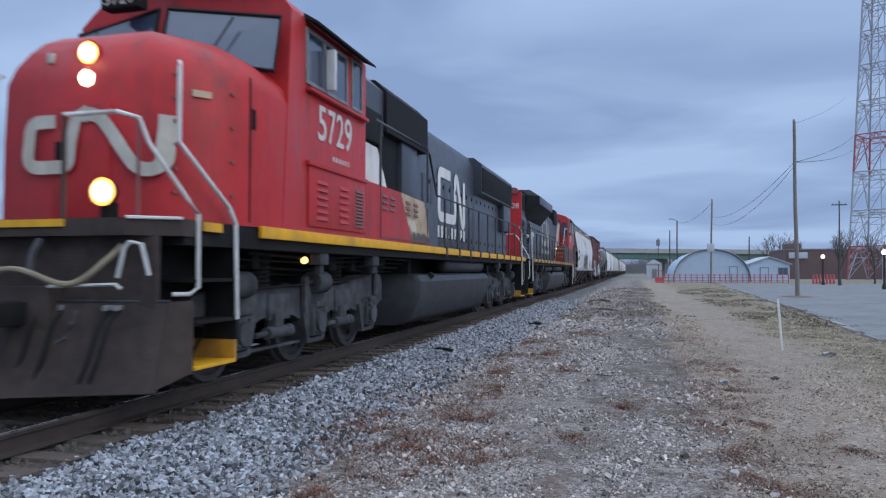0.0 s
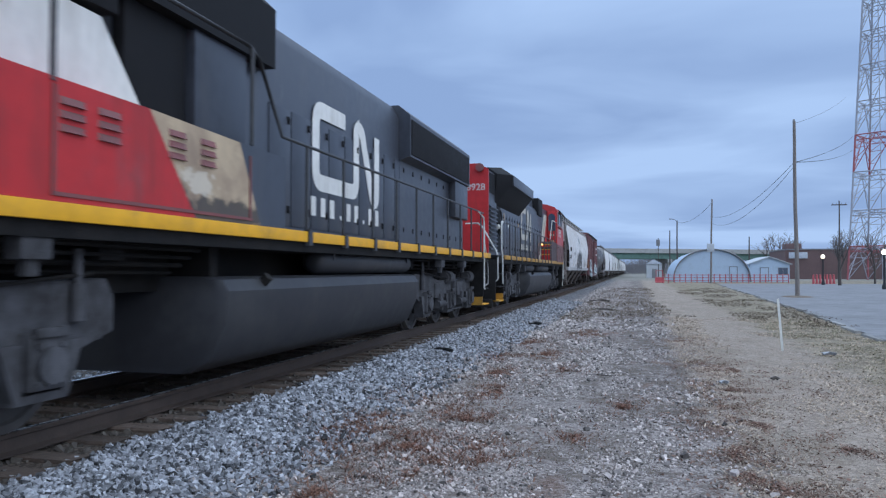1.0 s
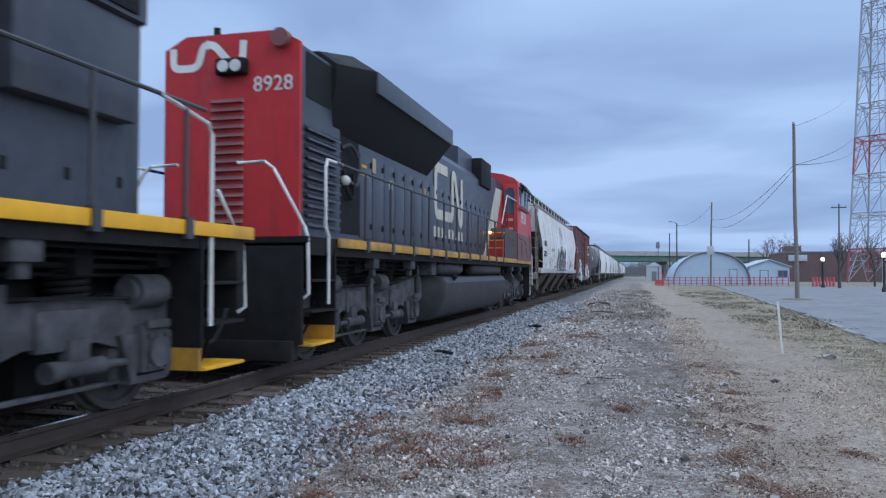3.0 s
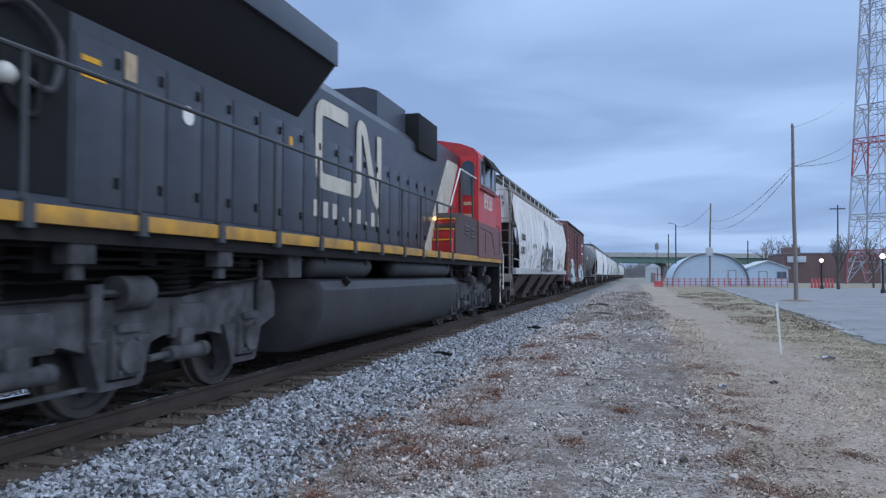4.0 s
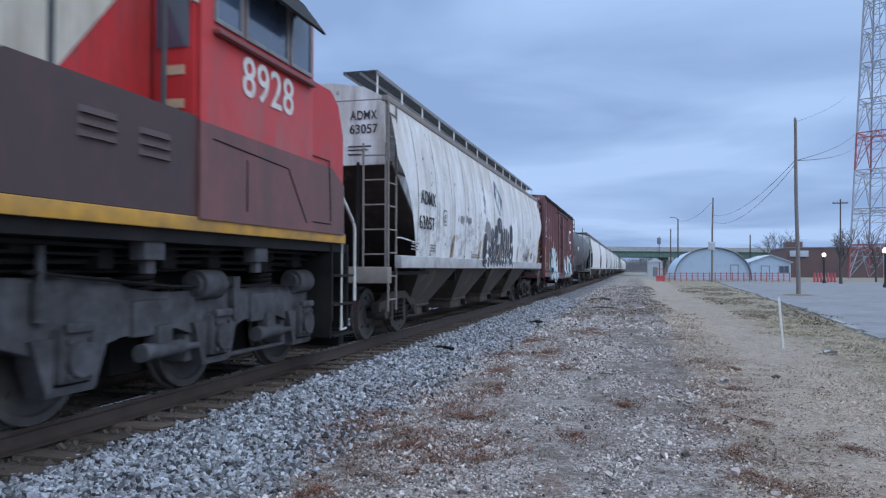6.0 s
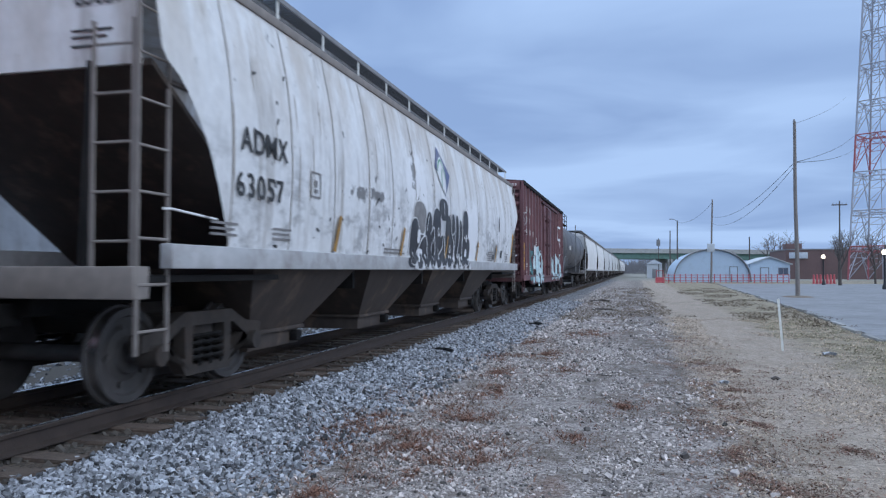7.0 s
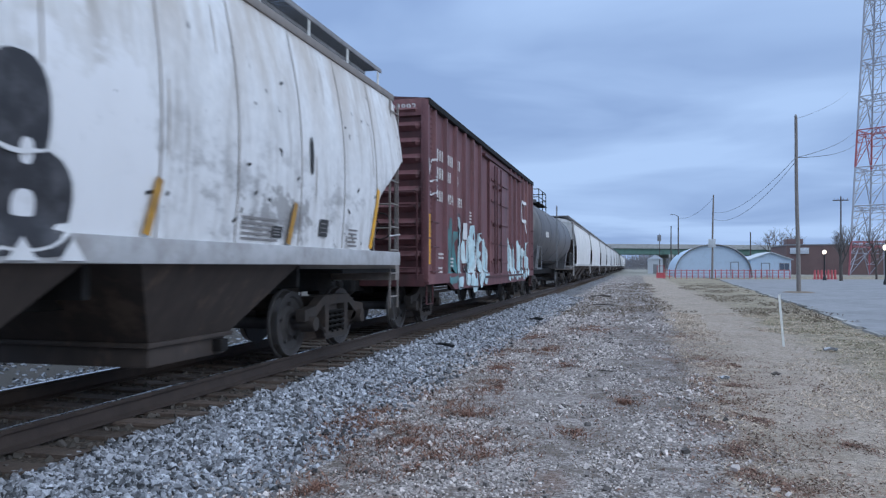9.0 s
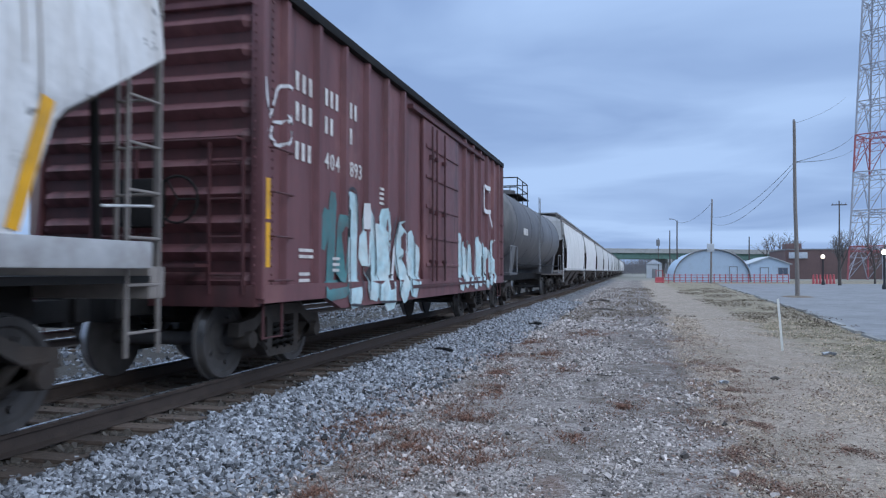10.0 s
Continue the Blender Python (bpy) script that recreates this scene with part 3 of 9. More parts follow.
def wheelset_mesh(r):
    bm = bmesh.new()
    rod(bm, (-1.0, 0, 0), (1.0, 0, 0), 0.085, 14)
    for s in (-1, 1):
        # flange inwards, tread outwards, dished plate, hub
        prof = [(0.0, 0.10), (0.0, r - 0.09), (-0.005, r + 0.028), (0.028, r + 0.026), (0.038, r), (0.135, r - 0.006), (0.135, r - 0.075),
                (0.105, r - 0.095), (0.085, r * 0.55), (0.115, 0.19), (0.155, 0.17), (0.155, 0.10)]
        lathe_x(bm, prof, s * 0.685, flip=s, seg=40)
        for k in range(5):
            a = 2 * math.pi * k / 5
            x = s * (0.685 + 0.10)
            rod(bm, (x - 0.02, math.cos(a) * r * 0.62, math.sin(a) * r * 0.62), (x + 0.012 * s + 0.02, math.cos(a) * r * 0.62, math.sin(a) * r * 0.62), 0.03, 8)
    for f in bm.faces:
        c = f.calc_center_median()
        rad = math.hypot(c.y, c.z)
        if rad > r - 0.02 and abs(f.normal.x) < 0.5 and abs(c.x) > 0.71:
            f.material_index = 1
    return smooth_mesh(bm, "wheelset", [WHEEL, TREAD])


WHEELS = {0.533: wheelset_mesh(0.533), 0.457: wheelset_mesh(0.457)}


def add_wheelset(truck, y, r, truck_y):
    w = new("wheelset", WHEELS[r])
    w.parent = truck
    w.location = (0, truck_y + y, r)
    ROLLING.append((w, truck_y + y, r))


def coil(bm, x, y, z0, z1, r, turns=5, wire=0.022):
    n = turns * 10
    pipe(bm, [(x + r * math.cos(2 * math.pi * k / 10), y + r * math.sin(2 * math.pi * k / 10), z0 + (z1 - z0) * k / n) for k in range(n + 1)], wire, 6)
    return bm


def loco_truck(loco, yc, inner):
    """Three-axle road truck: cast frame with a raised inner end, pedestals, journal boxes, brake gear, springs.
    inner: 1 or -1, the way along the track to the locomotive's middle."""
    def at(u):
        return yc + inner * u

    def span(a, b):
        return sorted((at(a), at(b)))
    t = part("truck", box(bmesh.new(), -0.95, 0.95, *span(-0.35, 0.35), 0.78, 1.00, 0.04), TRUCK, loco, "dusty three-axle cast steel truck")
    top = [(-3.05, 0.84), (-2.95, 1.00), (-2.55, 1.07), (-0.9, 1.04), (0.9, 1.04), (1.35, 1.07), (1.60, 1.19), (2.85, 1.20), (2.95, 1.05)]
    bot = [(2.95, 0.74), (2.72, 0.68), (2.50, 0.60), (1.70, 0.60), (1.45, 0.68), (0.65, 0.70), (0.42, 0.60), (-0.42, 0.60), (-0.65, 0.70), (-1.45, 0.70), (-1.70, 0.60), (-2.50, 0.60), (-2.72, 0.68), (-3.05, 0.72)]
    for s in (-1, 1):
        bm = prism(bmesh.new(), [(at(u), z) for u, z in top + bot], s * 0.96, s * 1.13, "x")
        bmesh.ops.bevel(bm, geom=bm.edges[:], offset=0.016, segments=1, affect="EDGES")
        part("side_frame", bm, TRUCK, t)
        for u in (-1.05, 1.05):
            part("frame_boss", box(bmesh.new(), *sorted((s * 1.08, s * 1.17)), *span(u - 0.30, u + 0.30), 0.64, 0.98, 0.04), TRUCK, t)
    for u in (-1.05, 1.05, -2.85, 2.85):
        part("transom", box(bmesh.new(), -0.98, 0.98, *span(u - 0.15, u + 0.15), 0.66, 0.92, 0.02), TRUCK, t)
    for ax in (-2.1, 0.0, 2.1):
        add_wheelset(t, inner * ax, 0.533, yc)
        e = 0.55 if ax < 1 else -0.55
        part("traction_motor", box(bmesh.new(), -0.62, 0.62, *span(ax + e - 0.42, ax + e + 0.42), 0.20, 0.92, 0.1), CHASSIS, t)
    for s in (-1, 1):
        for ax in (-2.1, 0.0, 2.1):
            # pedestal jaws and the box between them
            bm = bmesh.new()
            for e in (-1, 1):
                hexa(bm, [(s * 0.98, at(ax + e * 0.20), 0.30), (s * 1.18, at(ax + e * 0.20), 0.30), (s * 1.18, at(ax + e * 0.27), 0.30), (s * 0.98, at(ax + e * 0.27), 0.30),
                          (s * 0.98, at(ax + e * 0.20), 0.72), (s * 1.18, at(ax + e * 0.20), 0.72), (s * 1.18, at(ax + e * 0.42), 0.72), (s * 0.98, at(ax + e * 0.42), 0.72)])
            box(bm, *sorted((s * 0.98, s * 1.17)), *span(ax - 0.27, ax + 0.27), 0.27, 0.34, 0.01)
            part("pedestal", bm, TRUCK, t)
            bm = bmesh.new()
            box(bm, *sorted((s * 0.94, s * 1.24)), *span(ax - 0.19, ax + 0.19), 0.36, 0.80, 0.045)
            rod(bm, (s * 1.22, at(ax), 0.55), (s * 1.29, at(ax), 0.55), 0.145, 20)
            box(bm, *sorted((s * 1.22, s * 1.28)), *span(ax - 0.16, ax + 0.16), 0.76, 0.84, 0.02)
            for a, b in ((-0.12, 0.42), (0.12, 0.42), (-0.12, 0.70), (0.12, 0.70)):
                rod(bm, (s * 1.23, at(ax + a), b), (s * 1.27, at(ax + a), b), 0.026, 6)
            part("journal_box", bm, TRUCK, t)
        for u in (-2.05, 0.15):
            # brake cylinder above the frame with its lever
            bm = bmesh.new()
            rod(bm, (s * 1.13, at(u - 0.20), 1.10), (s * 1.13, at(u + 0.20), 1.10), 0.155, 18)
            rod(bm, (s * 1.13, at(u + 0.20), 1.10), (s * 1.13, at(u + 0.26), 1.10), 0.11, 14)
            rod(bm, (s * 1.13, at(u - 0.20), 1.10), (s * 1.13, at(u - 0.50), 1.10), 0.035, 8)
            part("brake_cylinder", bm, TRUCK, t)
            bm = hexa(bmesh.new(), [(s * 1.15, at(u - 0.56), 0.70), (s * 1.21, at(u - 0.56), 0.70), (s * 1.21, at(u - 0.46), 0.70), (s * 1.15, at(u - 0.46), 0.70),
                                    (s * 1.15, at(u - 0.57), 1.18), (s * 1.21, at(u - 0.57), 1.18), (s * 1.21, at(u - 0.43), 1.18), (s * 1.15, at(u - 0.43), 1.18)])
            part("brake_lever", bm, TRUCK, t)
        for u in (-1.15, 0.95):
            # slack adjuster and shoe between the wheels
            bm = bmesh.new()
            rod(bm, (s * 1.18, at(u - 0.30), 0.50), (s * 1.18, at(u + 0.22), 0.50), 0.075, 14)
            rod(bm, (s * 1.18, at(u + 0.22), 0.50), (s * 1.18, at(u + 0.32), 0.50), 0.085, 14)
            rod(bm, (s * 1.18, at(u - 0.58), 0.49), (s * 1.18, at(u - 0.30), 0.50), 0.035, 8)
            box(bm, *sorted((s * 1.08, s * 1.22)), *span(u - 0.12, u + 0.10), 0.44, 0.74, 0.02)
            part("slack_adjuster", bm, TRUCK, t)
            bm = box(bmesh.new(), *sorted((s * 0.70, s * 1.10)), *span(u - 0.62, u - 0.50), 0.32, 0.66, 0.03)
            part("brake_shoe", bm, TRUCK, t)
        for u in (-1.30, 1.05):
            # spring nest on top of the frame
            bm = coil(bmesh.new(), s * 0.93, at(u), 1.02, 1.36, 0.17, 6, 0.026)
            rod(bm, (s * 0.93, at(u), 1.36), (s * 0.93, at(u), 1.46), 0.21, 16)
            rod(bm, (s * 0.93, at(u), 1.0), (s * 0.93, at(u), 1.36), 0.10, 10)
            part("coil_spring", bm, CHASSIS, t)
        part("tie_bar", box(bmesh.new(), *sorted((s * 1.02, s * 1.08)), *span(-1.80, -0.30), 0.285, 0.325, 0.008), TRUCK, t)
        bm = pipe(bmesh.new(), [(s * 1.18, at(-2.7), 1.02), (s * 1.19, at(-0.8), 1.07), (s * 1.19, at(0.8), 1.09), (s * 1.19, at(2.6), 1.24)], 0.018, 6)
        part("brake_pipe", bm, CHASSIS, t)
        bm = pipe(bmesh.new(), [(s * 1.15, at(-2.55), 0.95), (s * 1.24, at(-2.80), 0.78), (s * 1.24, at(-2.95), 0.58), (s * 1.16, at(-3.0), 0.40), (s * 1.08, at(-2.85), 0.26)], 0.022, 6)
        part("sand_pipe", bm, CHASSIS, t)
        bm = rod(bmesh.new(), (s * 1.18, at(2.45), 0.86), (s * 1.18, at(2.45), 1.16), 0.06, 10)
        rod(bm, (s * 1.18, at(2.45), 1.16), (s * 1.18, at(2.45), 1.44), 0.035, 8)
        part("damper", bm, TRUCK, t)
    return t


def ribbon(bm, pts, width, at, lift, round_end=True):
    """A painted band along a line of (y, z) points; at(y, z) gives the surface's x."""
    P = [Vector((a, b)) for a, b in pts]
    dense = [P[0]]
    for a, b in zip(P, P[1:]):
        k = max(1, int((b - a).length / 0.12))
        dense += [a.lerp(b, i / k) for i in range(1, k + 1)]
    quads = []
    for i, p in enumerate(dense):
        d0 = (p - dense[i - 1]).normalized() if i else (dense[1] - p).normalized()
        d1 = (dense[i + 1] - p).normalized() if i + 1 < len(dense) else d0
        d = (d0 + d1)
        d = d.normalized() if d.length > 1e-6 else d1
        nrm = Vector((-d.y, d.x))
        k = min(1.4, 1 / max(0.5, d.dot(d1)))
        w = width / 2 * k
        if round_end and i in (0, len(dense) - 1):
            w *= 0.6
        quads.append((p + nrm * w, p - nrm * w))
    rows = []
    for a, b in quads:
        rows.append([bm.verts.new((at(q.x, q.y) + lift, q.x, q.y)) for q in (a, a.lerp(b, 0.5), b)])
    for r, s in zip(rows, rows[1:]):
        for k in range(2):
            bm.faces.new((r[k], r[k + 1], s[k + 1], s[k]))
    return bm


def rounded(pts, r=0.3, n=5):
    """The same line with its corners rounded."""
    P = [Vector(p) for p in pts]
    out = [P[0]]
    for a, b, c in zip(P, P[1:], P[2:]):
        u, v = (a - b), (c - b)
        k = min(r, u.length / 2, v.length / 2)
        p, q = b + u.normalized() * k, b + v.normalized() * k
        for i in range(n + 1):
            t = i / n
            out.append(p * (1 - t) ** 2 + b * 2 * t * (1 - t) + q * t * t)
    return [tuple(p) for p in out + [P[-1]]]


def emblem(loco, x, y0, y1, z0, z1, width, paint=WHITE):
    """White continuous-band emblem on the hood side."""
    w = y1 - y0
    h = z1 - z0
    line = [(y0 + w * a, z0 + h * b) for a, b in ((0.44, 0.91), (0.07, 0.91), (0.07, 0.09), (0.47, 0.09), (0.60, 0.55))]
    line2 = [(y0 + w * a, z0 + h * b) for a, b in ((0.47, 0.09), (0.60, 0.09), (0.60, 0.91), (0.68, 0.91), (0.86, 0.04), (0.93, 0.04), (0.93, 0.91))]
    bm = bmesh.new()
    ribbon(bm, rounded([line[0], line[1], line[2], line[3]], 0.22), width, lambda a, b: x, 0.019, False)
    ribbon(bm, rounded(line2, 0.2), width, lambda a, b: x, 0.021, False)
    return part("emblem", bm, paint, loco, "white painted band emblem")


def bars(loco, name, x, y0, y1, z0, z1, n, mat, dots=()):
    """Writing as plain upright bars, one to a letter, and square dots."""
    w = (y1 - y0) / n
    for i in range(n):
        bm = bmesh.new()
        if i in dots:
            box(bm, x, x + 0.005, y0 + i * w + w * 0.3, y0 + i * w + w * 0.48, z0, z0 + w * 0.18)
        else:
            box(bm, x, x + 0.005, y0 + i * w + w * 0.12, y0 + i * w + w * 0.60, z0, z1)
        part(name, bm, mat, loco)


def louvres(bm, x, y, w, z0, z1, n, depth=0.03):
    for i in range(n):
        z = z0 + (z1 - z0) * i / max(1, n - 1)
        hexa(bm, [(x, y - w / 2, z - 0.03), (x, y + w / 2, z - 0.03), (x, y + w / 2, z + 0.03), (x, y - w / 2, z + 0.03),
                  (x + depth, y - w / 2 + 0.02, z - 0.03), (x + depth, y + w / 2 - 0.02, z - 0.03), (x + 0.004, y + w / 2 - 0.02, z + 0.02), (x + 0.004, y - w / 2 + 0.02, z + 0.02)])
    return bm


def hood_doors(loco, x, y0, n, w, z0, z1, mat):
    me = None
    for i in range(n):
        if me is None:
            bm = box(bmesh.new(), 0, 0.014, 0.015, w - 0.015, z0, z1, 0.004)
            me = smooth_mesh(bm, "hood_door", mat)
            bm = bmesh.new()
            box(bm, 0.012, 0.034, w * 0.82, w * 0.89, -0.05, 0.05, 0.006)
            latch = smooth_mesh(bm, "door_latch", GRILLE)
        for s in (1, -1):
            d = new("hood_door", me)
            d.parent = loco
            d.matrix_local = Matrix.Translation((s * x, y0 + i * w + (0 if s > 0 else w), 0)) @ Matrix.Rotation(0 if s > 0 else math.pi, 4, "Z")
            if s > 0:
                for z in (z0 + 0.22, z1 - 0.14):
                    k = new("door_latch", latch)
                    k.parent = d
                    k.location = (0, 0, z)


def walkway_rail(loco, ys, z_top, y_end0, y_end1, mat, x=1.50):
    for s in (1, -1):
        part("handrail", pipe(bmesh.new(), [(s * x, y_end0, z_top), (s * x, y_end1, z_top)], 0.022, 8), mat, loco)
        for y in ys:
            bm = rod(bmesh.new(), (s * x, y, 1.60), (s * x, y, z_top), 0.022, 8)
            box(bm, *sorted((s * (x - 0.015), s * (x + 0.065))), y - 0.05, y + 0.05, 1.58, 1.78)
            part("handrail_post", bm, mat, loco)


def fuel_tank(loco, y0, y1, drop=0.2):
    bm = bmesh.new()
    prof = [(1.05, drop), (1.28, drop + 0.14), (1.46, 0.72), (1.49, 1.05), (1.42, 1.17), (1.3, 1.20)]
    prof = prof + [(-a, b) for a, b in reversed(prof)]
    ins = [(a * 0.93, b) for a, b in prof]
    secs = [[(a, y0, b) for a, b in ins], [(a, y0 + 0.06, b) for a, b in prof], [(a, y1 - 0.06, b) for a, b in prof], [(a, y1, b) for a, b in ins]]
    loft(bm, secs)
    t = part("fuel_tank", bm, TANK, loco, "smooth dark grey fuel tank")
    for y in (y0 + 0.25, y1 - 0.25):
        part("tank_bracket", box(bmesh.new(), -1.2, 1.2, y - 0.08, y + 0.08, 1.15, 1.5), CHASSIS, t)
    bm = bmesh.new()
    rod(bm, (1.42, y0 + 0.9, 1.12), (1.50, y0 + 0.9, 1.20), 0.06, 12)
    part("filler_cap", bm, CHASSIS, t)
    return t


def air_tank(loco, y0, y1, x=1.18, z=1.40, r=0.185):
    bm = bmesh.new()
    n = 18
    secs = []
    for y, k in ((y0, 0.35), (y0 + 0.03, 0.75), (y0 + 0.10, 1), (y1 - 0.10, 1), (y1 - 0.03, 0.75), (y1, 0.35)):
        secs.append([(x + r * k * math.cos(2 * math.pi * i / n), y, z + r * k * math.sin(2 * math.pi * i / n)) for i in range(n)])
    loft(bm, secs)
    for y in (y0 + 0.35, y1 - 0.35):
        box(bm, x - r - 0.01, x + r + 0.01, y - 0.03, y + 0.03, z, z + 0.22)
    return part("air_tank", bm, TANK, loco)


def under_gear(loco, y0, y1, seed):
    """Pipes and dark boxes under the sill, and a few pale boxes hung at its edge."""
    r = random.Random(seed)
    for k in range(4):
        x, z = 0.92 + 0.11 * k, 1.24 + 0.075 * k
        sag = r.uniform(-0.05, 0.03)
        bm = pipe(bmesh.new(), [(x, y0, z), (x, y0 + (y1 - y0) * 0.3, z + sag), (x + 0.03, y0 + (y1 - y0) * 0.6, z + 0.02), (x, y1, z)], 0.018 + 0.006 * (k % 2), 6)
        part("pipe", bm, CHASSIS, loco)
    y = y0 + 0.3
    while y < y1 - 0.4:
        w = r.uniform(0.16, 0.34)
        part("bracket", box(bmesh.new(), 0.85, 1.16, y, y + w, 1.26 + r.uniform(-0.04, 0.12), 1.51, 0.02), CHASSIS, loco)
        y += w + r.uniform(0.5, 1.2)
    for k in (0.28, 0.62):
        y = y0 + (y1 - y0) * k
        bm = box(bmesh.new(), 1.30, 1.46, y - 0.14, y + 0.14, 1.34, 1.52, 0.015)
        box(bm, 1.34, 1.42, y - 0.06, y + 0.06, 1.22, 1.36, 0.01)
        part("hanging_box", bm, TRUCK, loco)


def coupler(vehicle, y, out):
    """Knuckle coupler at an end; out is -1 or 1 along the track."""
    bm = bmesh.new()
    box(bm, -0.12, 0.12, *sorted((y - out * 0.3, y + out * 0.42)), 0.76, 0.98, 0.03)
    box(bm, -0.22, 0.12, *sorted((y + out * 0.36, y + out * 0.62)), 0.70, 1.04, 0.05)
    box(bm, 0.04, 0.20, *sorted((y + out * 0.44, y + out * 0.66)), 0.74, 1.00, 0.05)
    return part("coupler", bm, CHASSIS, vehicle)


def hose(vehicle, pts, mat=RUBBER, r=0.022):
    P = [Vector(p) for p in pts]
    out = []
    for i in range(len(P) - 1):
        p0, p1, p2, p3 = P[max(i - 1, 0)], P[i], P[i + 1], P[min(i + 2, len(P) - 1)]
        for k in range(6):
            t = k / 6
            out.append(0.5 * ((2 * p1) + (p2 - p0) * t + (2 * p0 - 5 * p1 + 4 * p2 - p3) * t * t + (3 * p1 - p0 - 3 * p2 + p3) * t ** 3))
    out.append(P[-1])
    return part("hose", pipe(bmesh.new(), out, r, 7), mat, vehicle)


def end_steps(loco, y, out, tread=YELLOW):
    """Corner step wells at one end, both sides. out: -1 at the front, 1 at the back."""
    for s in (1, -1):
        bm = bmesh.new()
        ya, yb = y, y - out * 0.82
        lo, hi = min(ya, yb), max(ya, yb)
        box(bm, *sorted((s * 0.95, s * 1.0)), lo, hi, 0.25, 1.62)
        box(bm, *sorted((s * 1.0, s * 1.5)), *sorted((yb - 0.02, yb + 0.02)), 0.55, 1.6)
        well = part("step_well", bm, CHASSIS, loco)
        part("step_riser", box(bmesh.new(), *sorted((s * 1.0, s * 1.48)), *sorted((yb - 0.018, yb + 0.018)), 0.33, 0.55), YELLOW_DULL if tread is YELLOW else CHASSIS, well)
        for z in (0.32, 0.75, 1.15):
            part("step", box(bmesh.new(), *sorted((s * 1.0, s * 1.5)), lo + 0.06, hi - 0.02, z, z + 0.035, 0.006), tread if z < 0.7 else CHASSIS, well)


# ---- leading locomotive ----
def window_on_side(loco, y0, y1, z0, z1, x, frame_mat=TRIM_GREY):
    w = part("side_window", box(bmesh.new(), x - 0.02, x + 0.006, y0, y1, z0, z1), GLASS, loco)
    bm = bmesh.new()
    for a, b, c, d in ((y0 - 0.05, y1 + 0.05, z1, z1 + 0.05), (y0 - 0.05, y1 + 0.05, z0 - 0.05, z0), (y0 - 0.05, y0, z0, z1), (y1, y1 + 0.05, z0, z1)):
        box(bm, x - 0.02, x + 0.025, a, b, c, d, 0.006)
    part("window_frame", bm, frame_mat, w)
    return w


def window_on_front(loco, corners, name="windshield"):
    """Pane with a rubber frame from four corners, seen from the front."""
    c = [Vector(p) for p in corners]
    nrm = (c[1] - c[0]).cross(c[3] - c[0]).normalized()
    if nrm.y > 0:
        nrm = -nrm
    bm = bmesh.new()
    mid = sum(c, Vector()) / 4
    hexa(bm, [p + nrm * 0.012 for p in c] + [p - nrm * 0.02 for p in c])
    w = part(name, bm, GLASS, loco, "dark reflecting windshield pane")
    bm = bmesh.new()
    pipe(bm, [p + nrm * 0.014 for p in c] + [c[0] + nrm * 0.014], 0.028, 6)
    part("window_seal", bm, RUBBER, w)
    return w


